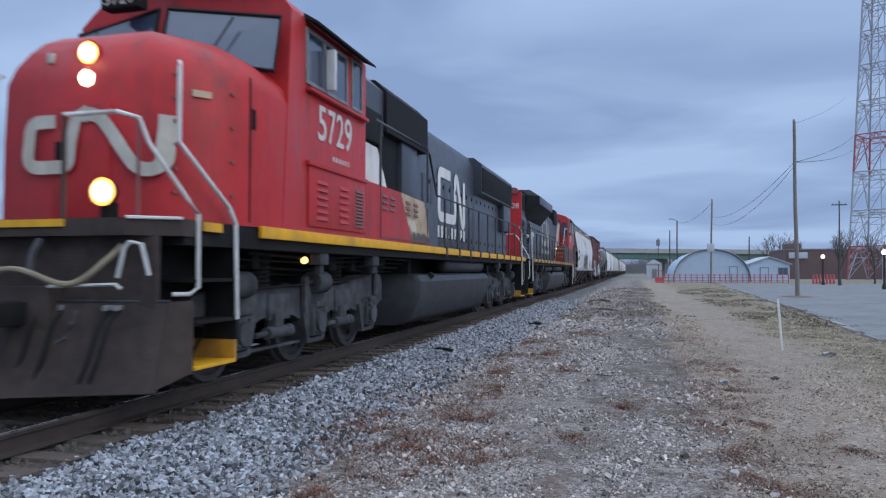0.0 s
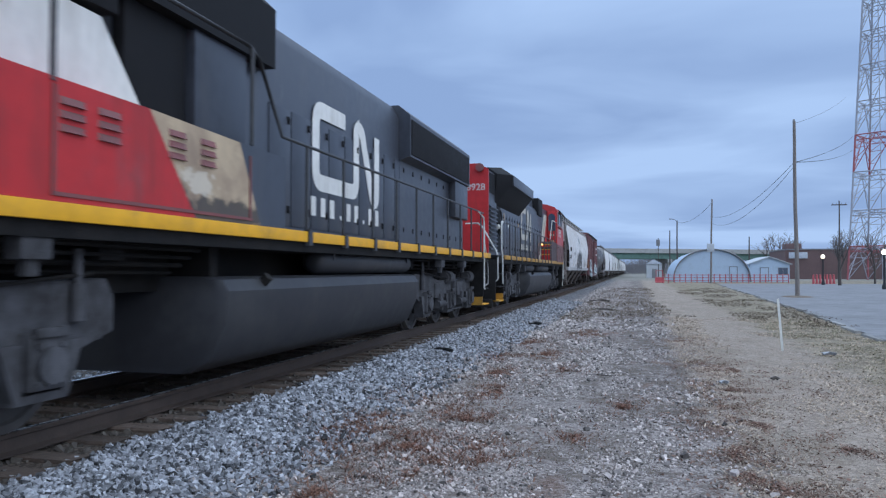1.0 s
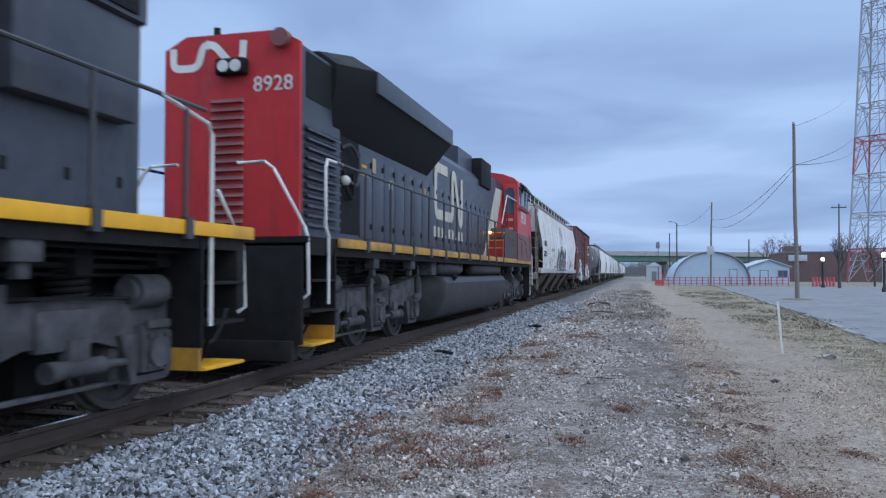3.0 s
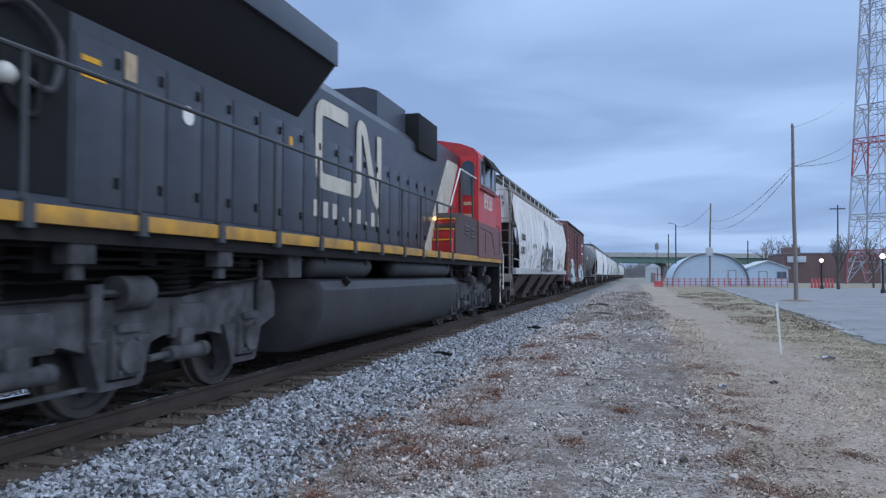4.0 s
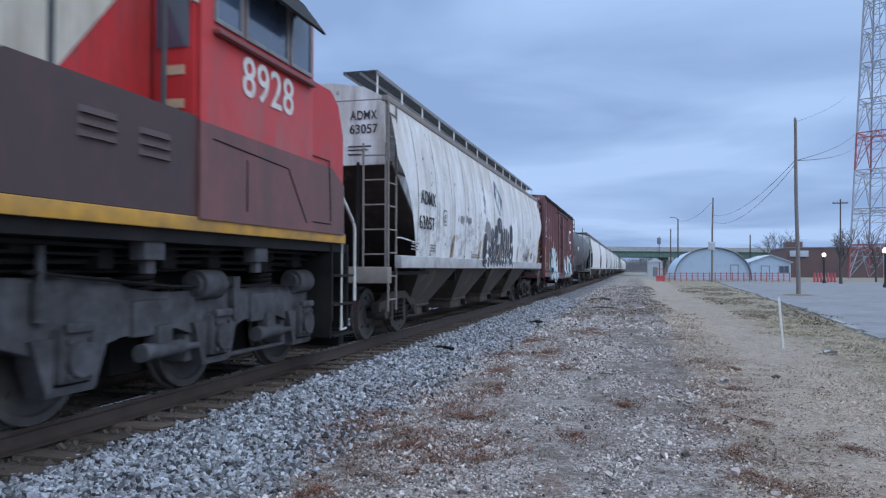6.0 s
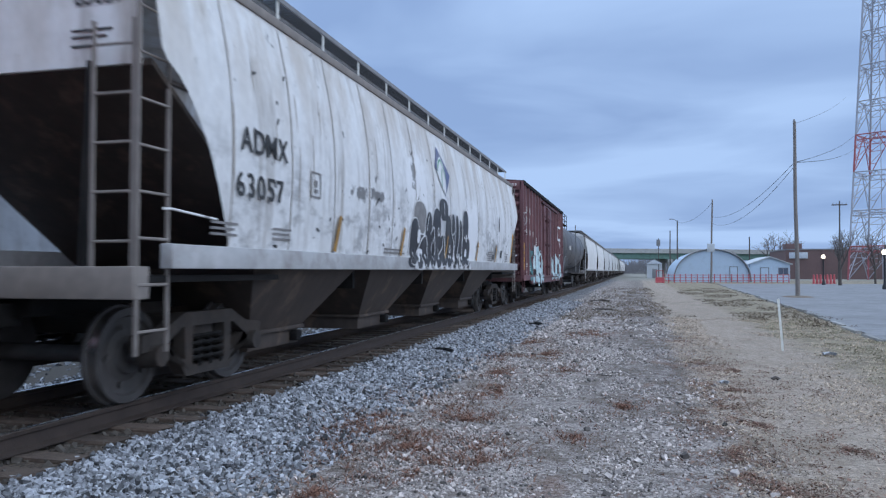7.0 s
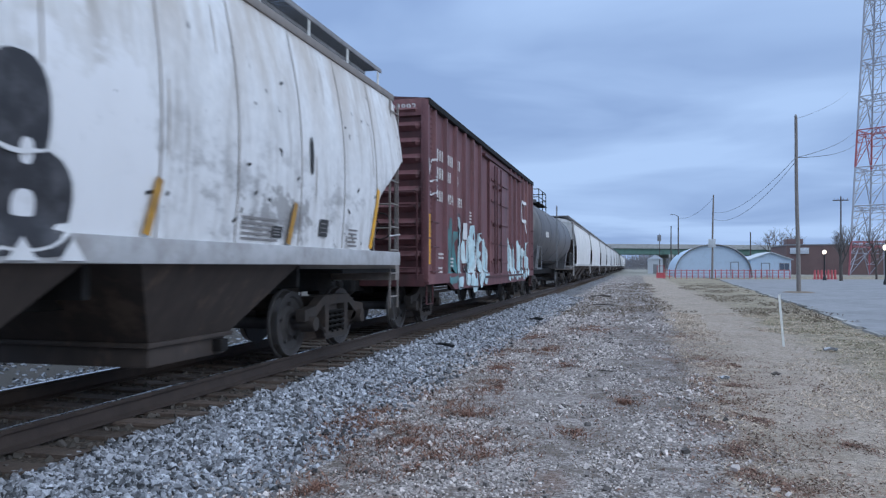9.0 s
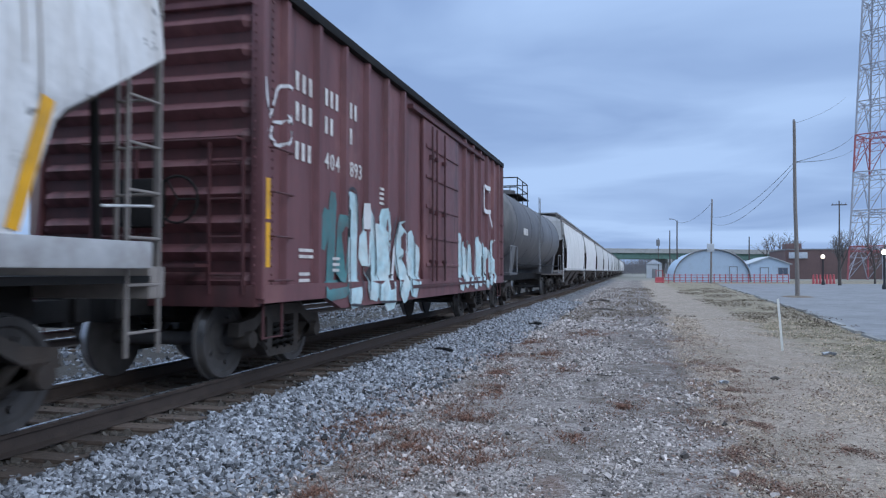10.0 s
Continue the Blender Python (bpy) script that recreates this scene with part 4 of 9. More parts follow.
def lead_locomotive():
    L = thing("diesel_locomotive", "red-nosed black and white freight diesel locomotive with lit headlights", "locomotive", (TRACK_X, 5.70, 0), group="locomotives")
    # frame and sill
    bm = box(bmesh.new(), -1.48, 1.48, 0.35, 22.1, 1.50, 1.74)
    box(bm, -0.7, 0.7, 0.2, 22.2, 1.05, 1.5)
    part("underframe", bm, CHASSIS, L)
    for s in (1, -1):
        part("sill", box(bmesh.new(), *sorted((s * 1.49, s * 1.54)), 1.72, 22.2, 1.62, 1.755, 0.01), YELLOW, L, "yellow painted side sill")
    # nose
    def ring(z, front, ch, half, back=2.5, side=1.494):
        return [(-side, back, z), (-side, ch, z), (-half, front, z), (half, front, z), (side, ch, z), (side, back, z)]
    bm = loft(bmesh.new(), [ring(1.74, 0.75, 1.43, 0.98), ring(2.6, 0.76, 1.43, 0.98), ring(3.24, 0.78, 1.44, 0.97), ring(3.42, 0.80, 1.48, 0.88, 2.5, 1.44), ring(3.58, 0.84, 1.54, 0.74, 2.5, 1.28),
                            ring(3.71, 0.93, 1.62, 0.64, 2.5, 1.10), ring(3.81, 1.10, 1.75, 0.55, 2.5, 0.92), ring(3.87, 1.45, 1.9, 0.45, 2.5, 0.72)])
    bmesh.ops.bevel(bm, geom=[e for e in bm.edges if e.calc_face_angle(0) > 0.25], offset=0.05, segments=3, affect="EDGES")
    nose = part("nose", bm, RED, L, "red rounded short nose", sharp=80)
    # door in the nose front, seams and grab irons
    bm = box(bmesh.new(), -0.34, 0.36, 0.735, 0.77, 1.80, 2.98, 0.012)
    part("nose_door", bm, RED, nose)
    part("latch", box(bmesh.new(), -0.30, -0.24, 0.71, 0.75, 2.35, 2.60, 0.01), CHASSIS, nose)
    for s in (1, -1):
        part("door_seam", box(bmesh.new(), *sorted((s * 1.493, s * 1.506)), 1.50, 1.515, 1.78, 3.35), CHASSIS, nose)
        part("kick_plate", box(bmesh.new(), *sorted((s * 1.495, s * 1.51)), 1.55, 1.62, 2.80, 3.02, 0.004), CHASSIS, nose)
    part("class_light", box(bmesh.new(), -0.49, -0.41, 0.79, 0.85, 3.45, 3.56, 0.01), STRIPE_WORN, nose)
    d = Vector((0.514, 0.68, 0)).normalized()
    c, o = Vector((1.203, 1.045, 3.08)), Vector((0.68, -0.514, 0)).normalized() * 0.012
    up = Vector((0, 0, 0.035))
    part("maker_plate", hexa(bmesh.new(), [c - d * 0.10 - up - o, c + d * 0.10 - up - o, c + d * 0.10 + up - o, c - d * 0.10 + up - o, c - d * 0.10 - up + o, c + d * 0.10 - up + o, c + d * 0.10 + up + o, c - d * 0.10 + up + o]), TAN, nose)
    # bolt heads and grab steps up the nose corner
    for k in range(6):
        q = Vector((1.04, 0.83, 2.05 + 0.24 * k))
        part("bolt_head", rod(bmesh.new(), q - o * 0.5, q + o * 2.0, 0.022, 8), RED_DULL, nose)
    for k in range(4):
        q = Vector((1.40, 1.31, 2.05 + 0.36 * k))
        part("bolt_head", rod(bmesh.new(), q - o * 0.5, q + o * 2.0, 0.022, 8), RED_DULL, nose)
    # emblem on the nose front
    front = lambda a, b: 0.0
    tmp = bmesh.new()
    for pts, lift in ((rounded([(-0.30, 2.81), (-0.62, 2.81), (-0.62, 2.33), (-0.30, 2.33)], 0.14), 0.012), (rounded([(-0.30, 2.33), (-0.12, 2.33), (-0.06, 2.87), (0.22, 2.87), (0.70, 2.27), (0.98, 2.27), (1.00, 2.82)], 0.15), 0.016)):
        ribbon(tmp, pts, 0.14, front, lift, False)
    for v in tmp.verts:
        x, y, z = v.co
        v.co = (y, 0.722 - x - 0.012 + (0.02 if z > 2.6 else 0.0) + 1.28 * max(0.0, y - 0.96), z)
    part("emblem", tmp, STRIPE_WORN, nose, "grimy white painted band emblem")
    # cab
    prof = [(-1.5, 1.74), (1.5, 1.74), (1.5, 4.44), (1.38, 4.60), (1.05, 4.74), (0.5, 4.84), (-0.5, 4.84), (-1.05, 4.74), (-1.38, 4.60), (-1.5, 4.44)]
    def cab_ring(lean):
        return [(x, (1.98 if abs(x) < 0.6 else 2.12 if abs(x) < 1.2 else 2.28) + lean * max(0, z - 3.5), z) for x, z in prof]
    bm = loft(bmesh.new(), [cab_ring(0.22), [(x, 5.05, z) for x, z in prof]])
    bmesh.ops.bevel(bm, geom=[e for e in bm.edges if e.calc_face_angle(0) > 0.6], offset=0.03, segments=2, affect="EDGES")
    cab = part("cab", bm, RED, L, "red crew cab", sharp=40)
    for s in (1, -1):
        window_on_front(cab, [(s * 0.06, 1.95, 3.78), (s * 1.41, 2.22, 3.61), (s * 1.42, 2.37, 4.30), (s * 0.06, 2.11, 4.43)])
        bm = pipe(bmesh.new(), [(s * 0.9, 1.98, 3.56), (s * 0.75, 1.96, 3.85), (s * 0.95, 2.08, 4.25)], 0.012, 6)
        part("wiper", bm, RUBBER, cab)
        window_on_side(cab, 2.93, 3.40, 3.68, 4.30, s * 1.5 if s > 0 else -1.506)
        window_on_side(cab, 3.48, 4.22, 3.68, 4.30, s * 1.5 if s > 0 else -1.506)
        window_on_side(cab, 4.48, 4.82, 3.68, 4.34, s * 1.5 if s > 0 else -1.506)
        bm = hexa(bmesh.new(), [(s * 1.49, 2.85, 4.46), (s * 1.70, 2.85, 4.36), (s * 1.70, 2.85, 4.39), (s * 1.49, 2.85, 4.52),
                                (s * 1.49, 4.95, 4.46), (s * 1.70, 4.95, 4.36), (s * 1.70, 4.95, 4.39), (s * 1.49, 4.95, 4.52)])
        part("sunshade", bm, RUBBER, cab, "black canvas sunshade over the side window")
        part("arm_rest", box(bmesh.new(), *sorted((s * 1.5, s * 1.58)), 2.9, 5.0, 3.54, 3.59, 0.01), RED, cab)
        part("mirror", box(bmesh.new(), *sorted((s * 1.56, s * 1.68)), 3.40, 3.48, 3.66, 4.2, 0.01), SILVER, cab)
    part("number_board", box(bmesh.new(), -0.76, -0.24, 1.92, 2.12, 4.44, 4.64, 0.02), GRILLE, cab)
    lettering("road_number", "5729", 0.19, LETTER_WHITE, cab, on_end(-0.50, 1.912, 4.54), width=0.44)
    lettering("road_number", "5729", 0.66, LETTER_WHITE, cab, on_side(1.507, 3.86, 3.19), "white road number on the cab side", width=1.22)
    bars(cab, "small_stencil", 1.503, 3.75, 4.4, 2.76, 2.83, 6, LETTER_WHITE)
    # louvred equipment doors below the cab
    bm = box(bmesh.new(), 1.49, 1.53, 2.95, 4.98, 1.83, 2.62, 0.01)
    box(bm, 1.49, 1.56, 2.90, 5.02, 2.60, 2.66, 0.01)
    door = part("equipment_door", bm, RED, L, "red louvred equipment door")
    part("louvre", louvres(bmesh.new(), 1.528, 3.35, 0.36, 1.95, 2.42, 6), RED, door)
    part("louvre", louvres(bmesh.new(), 1.528, 4.10, 0.34, 1.95, 2.42, 6), RED, door)
    part("louvre", louvres(bmesh.new(), 1.528, 4.70, 0.32, 1.93, 2.44, 11), RED_DULL, door)
    # second low panel: red, stained stripe, black
    def panel(pts, mat, name):
        return part(name, prism(bmesh.new(), pts, 1.10, 1.50, "x"), mat, L)
    panel([(5.06, 1.76), (7.55, 1.76), (6.85, 2.65), (5.06, 2.66)], RED, "red_panel")
    panel([(7.55, 1.76), (8.80, 1.76), (8.35, 2.61), (6.85, 2.65)], TAN, "stripe_panel")
    panel([(8.80, 1.76), (9.4, 1.76), (9.4, 2.60), (8.35, 2.61)], BLACK, "black_panel")
    for y in (5.95, 6.35, 7.25, 7.75):
        part("panel_louvre", louvres(bmesh.new(), 1.50, y, 0.26, 2.30, 2.50, 3), RED_DULL, L)
    for a, b, c, d in ((5.75, 5.78, 1.80, 2.60), (8.55, 8.58, 1.80, 2.50), (5.75, 8.6, 1.80, 1.83)):
        part("panel_edge", box(bmesh.new(), 1.495, 1.512, a, b, c, d), RED_DULL, L)
    # hood
    hp = [(-1.0, 1.74), (1.0, 1.74), (1.0, 4.28), (0.88, 4.50), (0.6, 4.62), (-0.6, 4.62), (-0.88, 4.50), (-1.0, 4.28)]
    bm = prism(bmesh.new(), hp, 9.2, 20.9)
    part("long_hood", bm, BLACK, L, "black long hood with latched doors")
    hood_doors(L, 1.0, 9.9, 17, 0.64, 1.86, 3.42, BLACK)
    # white stripe behind the cab, dark recess, intake grilles
    part("hood_front", prism(bmesh.new(), [(-0.9, 1.74), (0.9, 1.74), (0.9, 4.4), (0.6, 4.6), (-0.6, 4.6), (-0.9, 4.4)], 5.05, 9.2), BLACK, L)
    part("white_stripe", prism(bmesh.new(), [(5.06, 2.66), (7.35, 2.66), (6.72, 3.44), (5.06, 3.48)], 0.88, 1.10, "x"), WHITE, L)
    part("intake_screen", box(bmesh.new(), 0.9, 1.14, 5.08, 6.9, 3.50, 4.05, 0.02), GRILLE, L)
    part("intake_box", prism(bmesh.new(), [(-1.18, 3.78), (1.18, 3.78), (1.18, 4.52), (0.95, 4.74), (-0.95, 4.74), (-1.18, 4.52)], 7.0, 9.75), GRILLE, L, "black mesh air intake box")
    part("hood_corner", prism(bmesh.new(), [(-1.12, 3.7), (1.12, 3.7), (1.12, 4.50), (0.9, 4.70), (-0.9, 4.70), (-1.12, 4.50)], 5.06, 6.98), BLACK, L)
    part("recess_wall", box(bmesh.new(), 0.9, 1.12, 8.1, 9.15, 2.62, 3.78, 0.02), BLACK, L)
    # Near-black box that stands for the shade in the recess behind the cab.
    part("recess_wall", box(bmesh.new(), 0.9, 1.04, 7.1, 8.05, 2.66, 3.78, 0.02), GRILLE, L)
    bm = box(bmesh.new(), -0.5, 0.5, 10.6, 12.2, 4.58, 4.78, 0.05)
    part("exhaust_housing", bm, CHASSIS, L)
    for y in (9.9, 13.5, 16.0):
        part("roof_hatch", box(bmesh.new(), -0.45, 0.45, y, y + 1.2, 4.60, 4.67, 0.02), BLACK, L)
    for y in (9.95, 9.55):
        part("lifting_eye", rod(bmesh.new(), (0.9, y, 4.3), (0.98, y, 4.55), 0.03), CHASSIS, L)
    # radiator end
    rp = [(-1.02, 1.74), (1.02, 1.74), (1.02, 3.45), (1.24, 3.52), (1.24, 4.34), (1.0, 4.54), (-1.0, 4.54), (-1.24, 4.34), (-1.24, 3.52), (-1.02, 3.45)]
    part("radiator_hood", prism(bmesh.new(), rp, 15.3, 20.75), BLACK, L)
    for s in (1, -1):
        g = part("radiator_grille", box(bmesh.new(), *sorted((s * 1.20, s * 1.262)), 15.38, 20.62, 3.56, 4.26, 0.01), GRILLE, L, "black radiator grille")
        bm = bmesh.new()
        for k in range(42):
            y = 15.42 + k * 0.124
            box(bm, *sorted((s * 1.26, s * 1.268)), y, y + 0.009, 3.58, 4.24)
        part("grille_mesh", bm, IRON, g)
    for y in (15.6, 17.4, 19.2):
        part("roof_fan", rod(bmesh.new(), (0, y + 0.4, 4.48), (0, y + 0.4, 4.62), 0.62, 24), CHASSIS, L)
    bm = box(bmesh.new(), 1.0, 1.20, 19.3, 20.7, 2.60, 3.50, 0.03)
    part("sand_box", bm, BLACK, L)
    part("hood_end", box(bmesh.new(), -1.0, 1.0, 20.74, 21.0, 1.74, 4.3, 0.04), BLACK, L)
    emblem(L, 1.0, 11.12, 14.18, 2.44, 3.76, 0.25)
    bars(L, "web_stencil", 1.016, 11.14, 14.2, 2.06, 2.34, 9, WHITE, (3, 6))
    # rails
    walkway_rail(L, [10.0 + 1.22 * k for k in range(10)], 2.84, 9.7, 21.3, DARKRAIL)
    for s in (1, -1):
        part("handrail", pipe(bmesh.new(), [(s * 1.50, 5.5, 3.69), (s * 1.50, 8.55, 3.69), (s * 1.50, 8.75, 3.60), (s * 1.50, 9.32, 2.84), (s * 1.50, 9.75, 2.84)], 0.024, 8), DARKRAIL, L)
        for y in (5.75, 8.6):
            part("handrail_post", rod(bmesh.new(), (s * 1.50, y, 2.62), (s * 1.50, y, 3.69), 0.024, 8), DARKRAIL, L)
        # pale corner rails at the front
        part("corner_handrail", pipe(bmesh.new(), [(1.19 if s > 0 else -0.94, 0.68, 3.32), (1.23 if s > 0 else -0.96, 0.62, 3.26), (1.24 if s > 0 else -0.97, 0.60, 2.52), (s * 1.28, 0.68, 2.42), (s * 1.48, 1.14, 1.90), (s * 1.50, 1.22, 1.74), (s * 1.50, 1.26, 0.76)], 0.024, 8), SILVER, L, "pale bent corner handrail")
        part("corner_handrail", pipe(bmesh.new(), [(s * 0.42, 0.02, 2.70), (s * 1.0, 0.02, 2.70), (s * 1.20, 0.05, 2.64), (s * 1.27, 0.10, 2.42), (s * 1.46, 0.40, 1.95), (s * 1.50, 0.54, 1.80), (s * 1.50, 0.54, 1.10), (s * 1.44, 0.5, 1.04), (s * 1.32, 0.4, 1.04)], 0.022, 8), SILVER, L, "pale bent corner handrail")
        part("rail_post", rod(bmesh.new(), (s * 0.43, 0.02, 1.72), (s * 0.43, 0.02, 2.71), 0.022, 8), DUSTY, L)
        part("rail_post", rod(bmesh.new(), (s * 1.20, 0.05, 1.72), (s * 1.20, 0.05, 2.64), 0.016, 8), RED_DULL, L)
        part("corner_handrail", pipe(bmesh.new(), [(s * 1.50, 20.6, 2.84), (s * 1.50, 21.35, 2.72), (s * 1.50, 21.42, 2.62), (s * 1.50, 21.42, 0.75)], 0.024, 8), SILVER, L)
        part("corner_handrail", pipe(bmesh.new(), [(s * 1.46, 21.6, 2.1), (s * 1.46, 22.1, 1.55), (s * 1.46, 22.15, 0.9), (s * 1.4, 22.1, 0.85)], 0.022, 8), SILVER, L)
        part("end_panel", box(bmesh.new(), *sorted((s * 1.02, s * 1.48)), 21.95, 22.1, 0.9, 1.6, 0.01), CHASSIS, L)
    # front end: anticlimber, pilot plate, plough, coupler, hoses
    bm = prism(bmesh.new(), [(-1.12, -0.02), (1.12, -0.02), (1.5, 0.28), (1.5, 0.5), (-1.5, 0.5), (-1.5, 0.28)], 1.58, 1.74, "z")
    part("anticlimber", bm, DUSTY, L)
    part("yellow_edge", box(bmesh.new(), -1.1, 0.48, -0.04, 0.0, 1.665, 1.735), YELLOW, L)
    for s in (1, -1):
        part("yellow_edge", box(bmesh.new(), *sorted((s * 1.50, s * 1.53)), 0.60, 0.92, 1.64, 1.73), YELLOW, L)
    part("pilot", box(bmesh.new(), -1.34, 1.34, 0.12, 0.2, 0.70, 1.60, 0.02), DUSTY, L)
    bm = bmesh.new()
    for s in (1, -1):
        hexa(bm, [(0, -0.30, 0.13), (s * 1.32, 0.12, 0.16), (s * 1.32, 0.18, 0.16), (0, -0.22, 0.13),
                  (0, 0.0, 0.98), (s * 1.46, 0.16, 0.98), (s * 1.46, 0.22, 0.98), (0, 0.08, 0.98)])
        hexa(bm, [(s * 1.30, 0.11, 0.17), (s * 1.50, 0.42, 0.30), (s * 1.50, 0.47, 0.30), (s * 1.30, 0.17, 0.17),
                  (s * 1.45, 0.15, 0.98), (s * 1.50, 0.42, 0.98), (s * 1.50, 0.47, 0.98), (s * 1.45, 0.21, 0.98)])
    part("plough", bm, DUSTY, L, "dusty brown-black steel snow plough")
    for s in (1, -1):
        part("plough_edge", rod(bmesh.new(), (s * 0.05, 0.0, 0.985), (s * 1.46, 0.165, 0.985), 0.014, 6), TRUCK, L)
        part("step_edge", rod(bmesh.new(), (s * 1.14, -0.03, 1.74), (s * 1.51, 0.27, 1.74), 0.016, 6), SILVER, L)
        part("draw_hook", pipe(bmesh.new(), [(s * 0.62, -0.02, 0.90), (s * 0.66, -0.12, 0.78), (s * 0.62, -0.16, 0.66), (s * 0.54, -0.16, 0.62)], 0.02, 6), TRUCK, L)
    bm = box(bmesh.new(), -0.42, 0.36, -0.06, 0.12, 0.62, 1.12, 0.03)
    part("coupler_pocket", bm, DUSTY, L)
    coupler(L, -0.05, -1)
    hose(L, [(-1.3, 0.02, 1.30), (-0.6, -0.10, 1.18), (0.05, -0.15, 1.28), (0.6, -0.10, 1.14), (0.92, 0.0, 1.36), (1.02, 0.08, 1.5)], HOSE, 0.028)
    hose(L, [(0.2, 0.0, 1.55), (0.2, -0.1, 1.40), (0.2, -0.12, 1.22)], TRUCK, 0.03)
    for x in (0.9, 1.0, 0.42, 0.2):
        hose(L, [(x, 0.1, 0.92), (x + 0.02, -0.08, 0.80), (x - 0.02, -0.16, 0.5), (x - 0.1, -0.18, 0.28)], RUBBER, 0.020)
        part("glad_hand", box(bmesh.new(), x - 0.022, x + 0.022, 0.0, 0.12, 0.90, 0.95, 0.01), TRIM_GREY, L)
    part("uncoupling_lever", pipe(bmesh.new(), [(0.35, -0.05, 1.12), (1.05, -0.04, 1.14), (1.10, -0.04, 1.10)], 0.018, 6), SILVER, L)
    part("grab_iron", pipe(bmesh.new(), [(1.02, 0.02, 1.20), (1.10, 0.0, 1.46), (1.16, 0.0, 1.52), (1.28, 0.0, 1.50), (1.34, 0.03, 1.22)], 0.02, 6), SILVER, L)
    # lamps
    for z in (3.53, 3.26):
        bm = rod(bmesh.new(), (0.02, 0.99 - (3.55 - z) * 0.4, z), (0.02, 0.80, z), 0.14, 20)
        h = part("headlight_housing", bm, RED, L)
        bm = bmesh.new()
        bmesh.ops.create_uvsphere(bm, u_segments=18, v_segments=10, radius=0.09, matrix=Matrix.Translation((0.02, 0.785, z)) @ Matrix.Diagonal((1, 0.45, 1, 1)))
        part("headlight", bm, LAMP, h, "glowing warm headlight")
        # Glowing rim added for the halo round the headlight.
        part("reflector", rod(bmesh.new(), (0.02, 0.795, z), (0.02, 0.802, z), 0.118, 24), LAMP_RIM, h)
    for x in (0.77, -0.77):
        h = part("ditch_light_housing", rod(bmesh.new(), (x, 0.19, 1.99), (x, 0.12, 1.99), 0.12, 18), CHASSIS, L)
        box(bm := bmesh.new(), x - 0.05, x + 0.05, 0.15, 0.28, 1.72, 1.9)
        part("lamp_foot", bm, CHASSIS, h)
        bm = bmesh.new()
        bmesh.ops.create_uvsphere(bm, u_segments=18, v_segments=10, radius=0.095, matrix=Matrix.Translation((x, 0.105, 1.99)) @ Matrix.Diagonal((1, 0.45, 1, 1)))
        part("ditch_light", bm, LAMP, h, "glowing warm ditch light")
        # The ditch light's halo, as an added emitting disc.
        part("reflector", rod(bmesh.new(), (x, 0.112, 1.99), (x, 0.122, 1.99), 0.13, 24), LAMP_RIM, h)
    bm = bmesh.new()
    bmesh.ops.create_uvsphere(bm, u_segments=12, v_segments=8, radius=0.05, matrix=Matrix.Translation((1.28, 3.35, 1.40)))
    part("step_lamp", bm, LAMP_DIM, L)
    # running gear
    end_steps(L, 0.45, -1)
    end_steps(L, 22.1, 1)
    loco_truck(L, 3.95, 1)
    loco_truck(L, 18.85, -1)
    fuel_tank(L, 8.1, 15.08)
    air_tank(L, 10.85, 15.05)
    under_gear(L, 1.9, 8.0, 4)
    under_gear(L, 15.3, 21.6, 9)
    coupler(L, 22.1, 1)
    TRAIN.append((L, 5.70))
    return L


lead_locomotive()


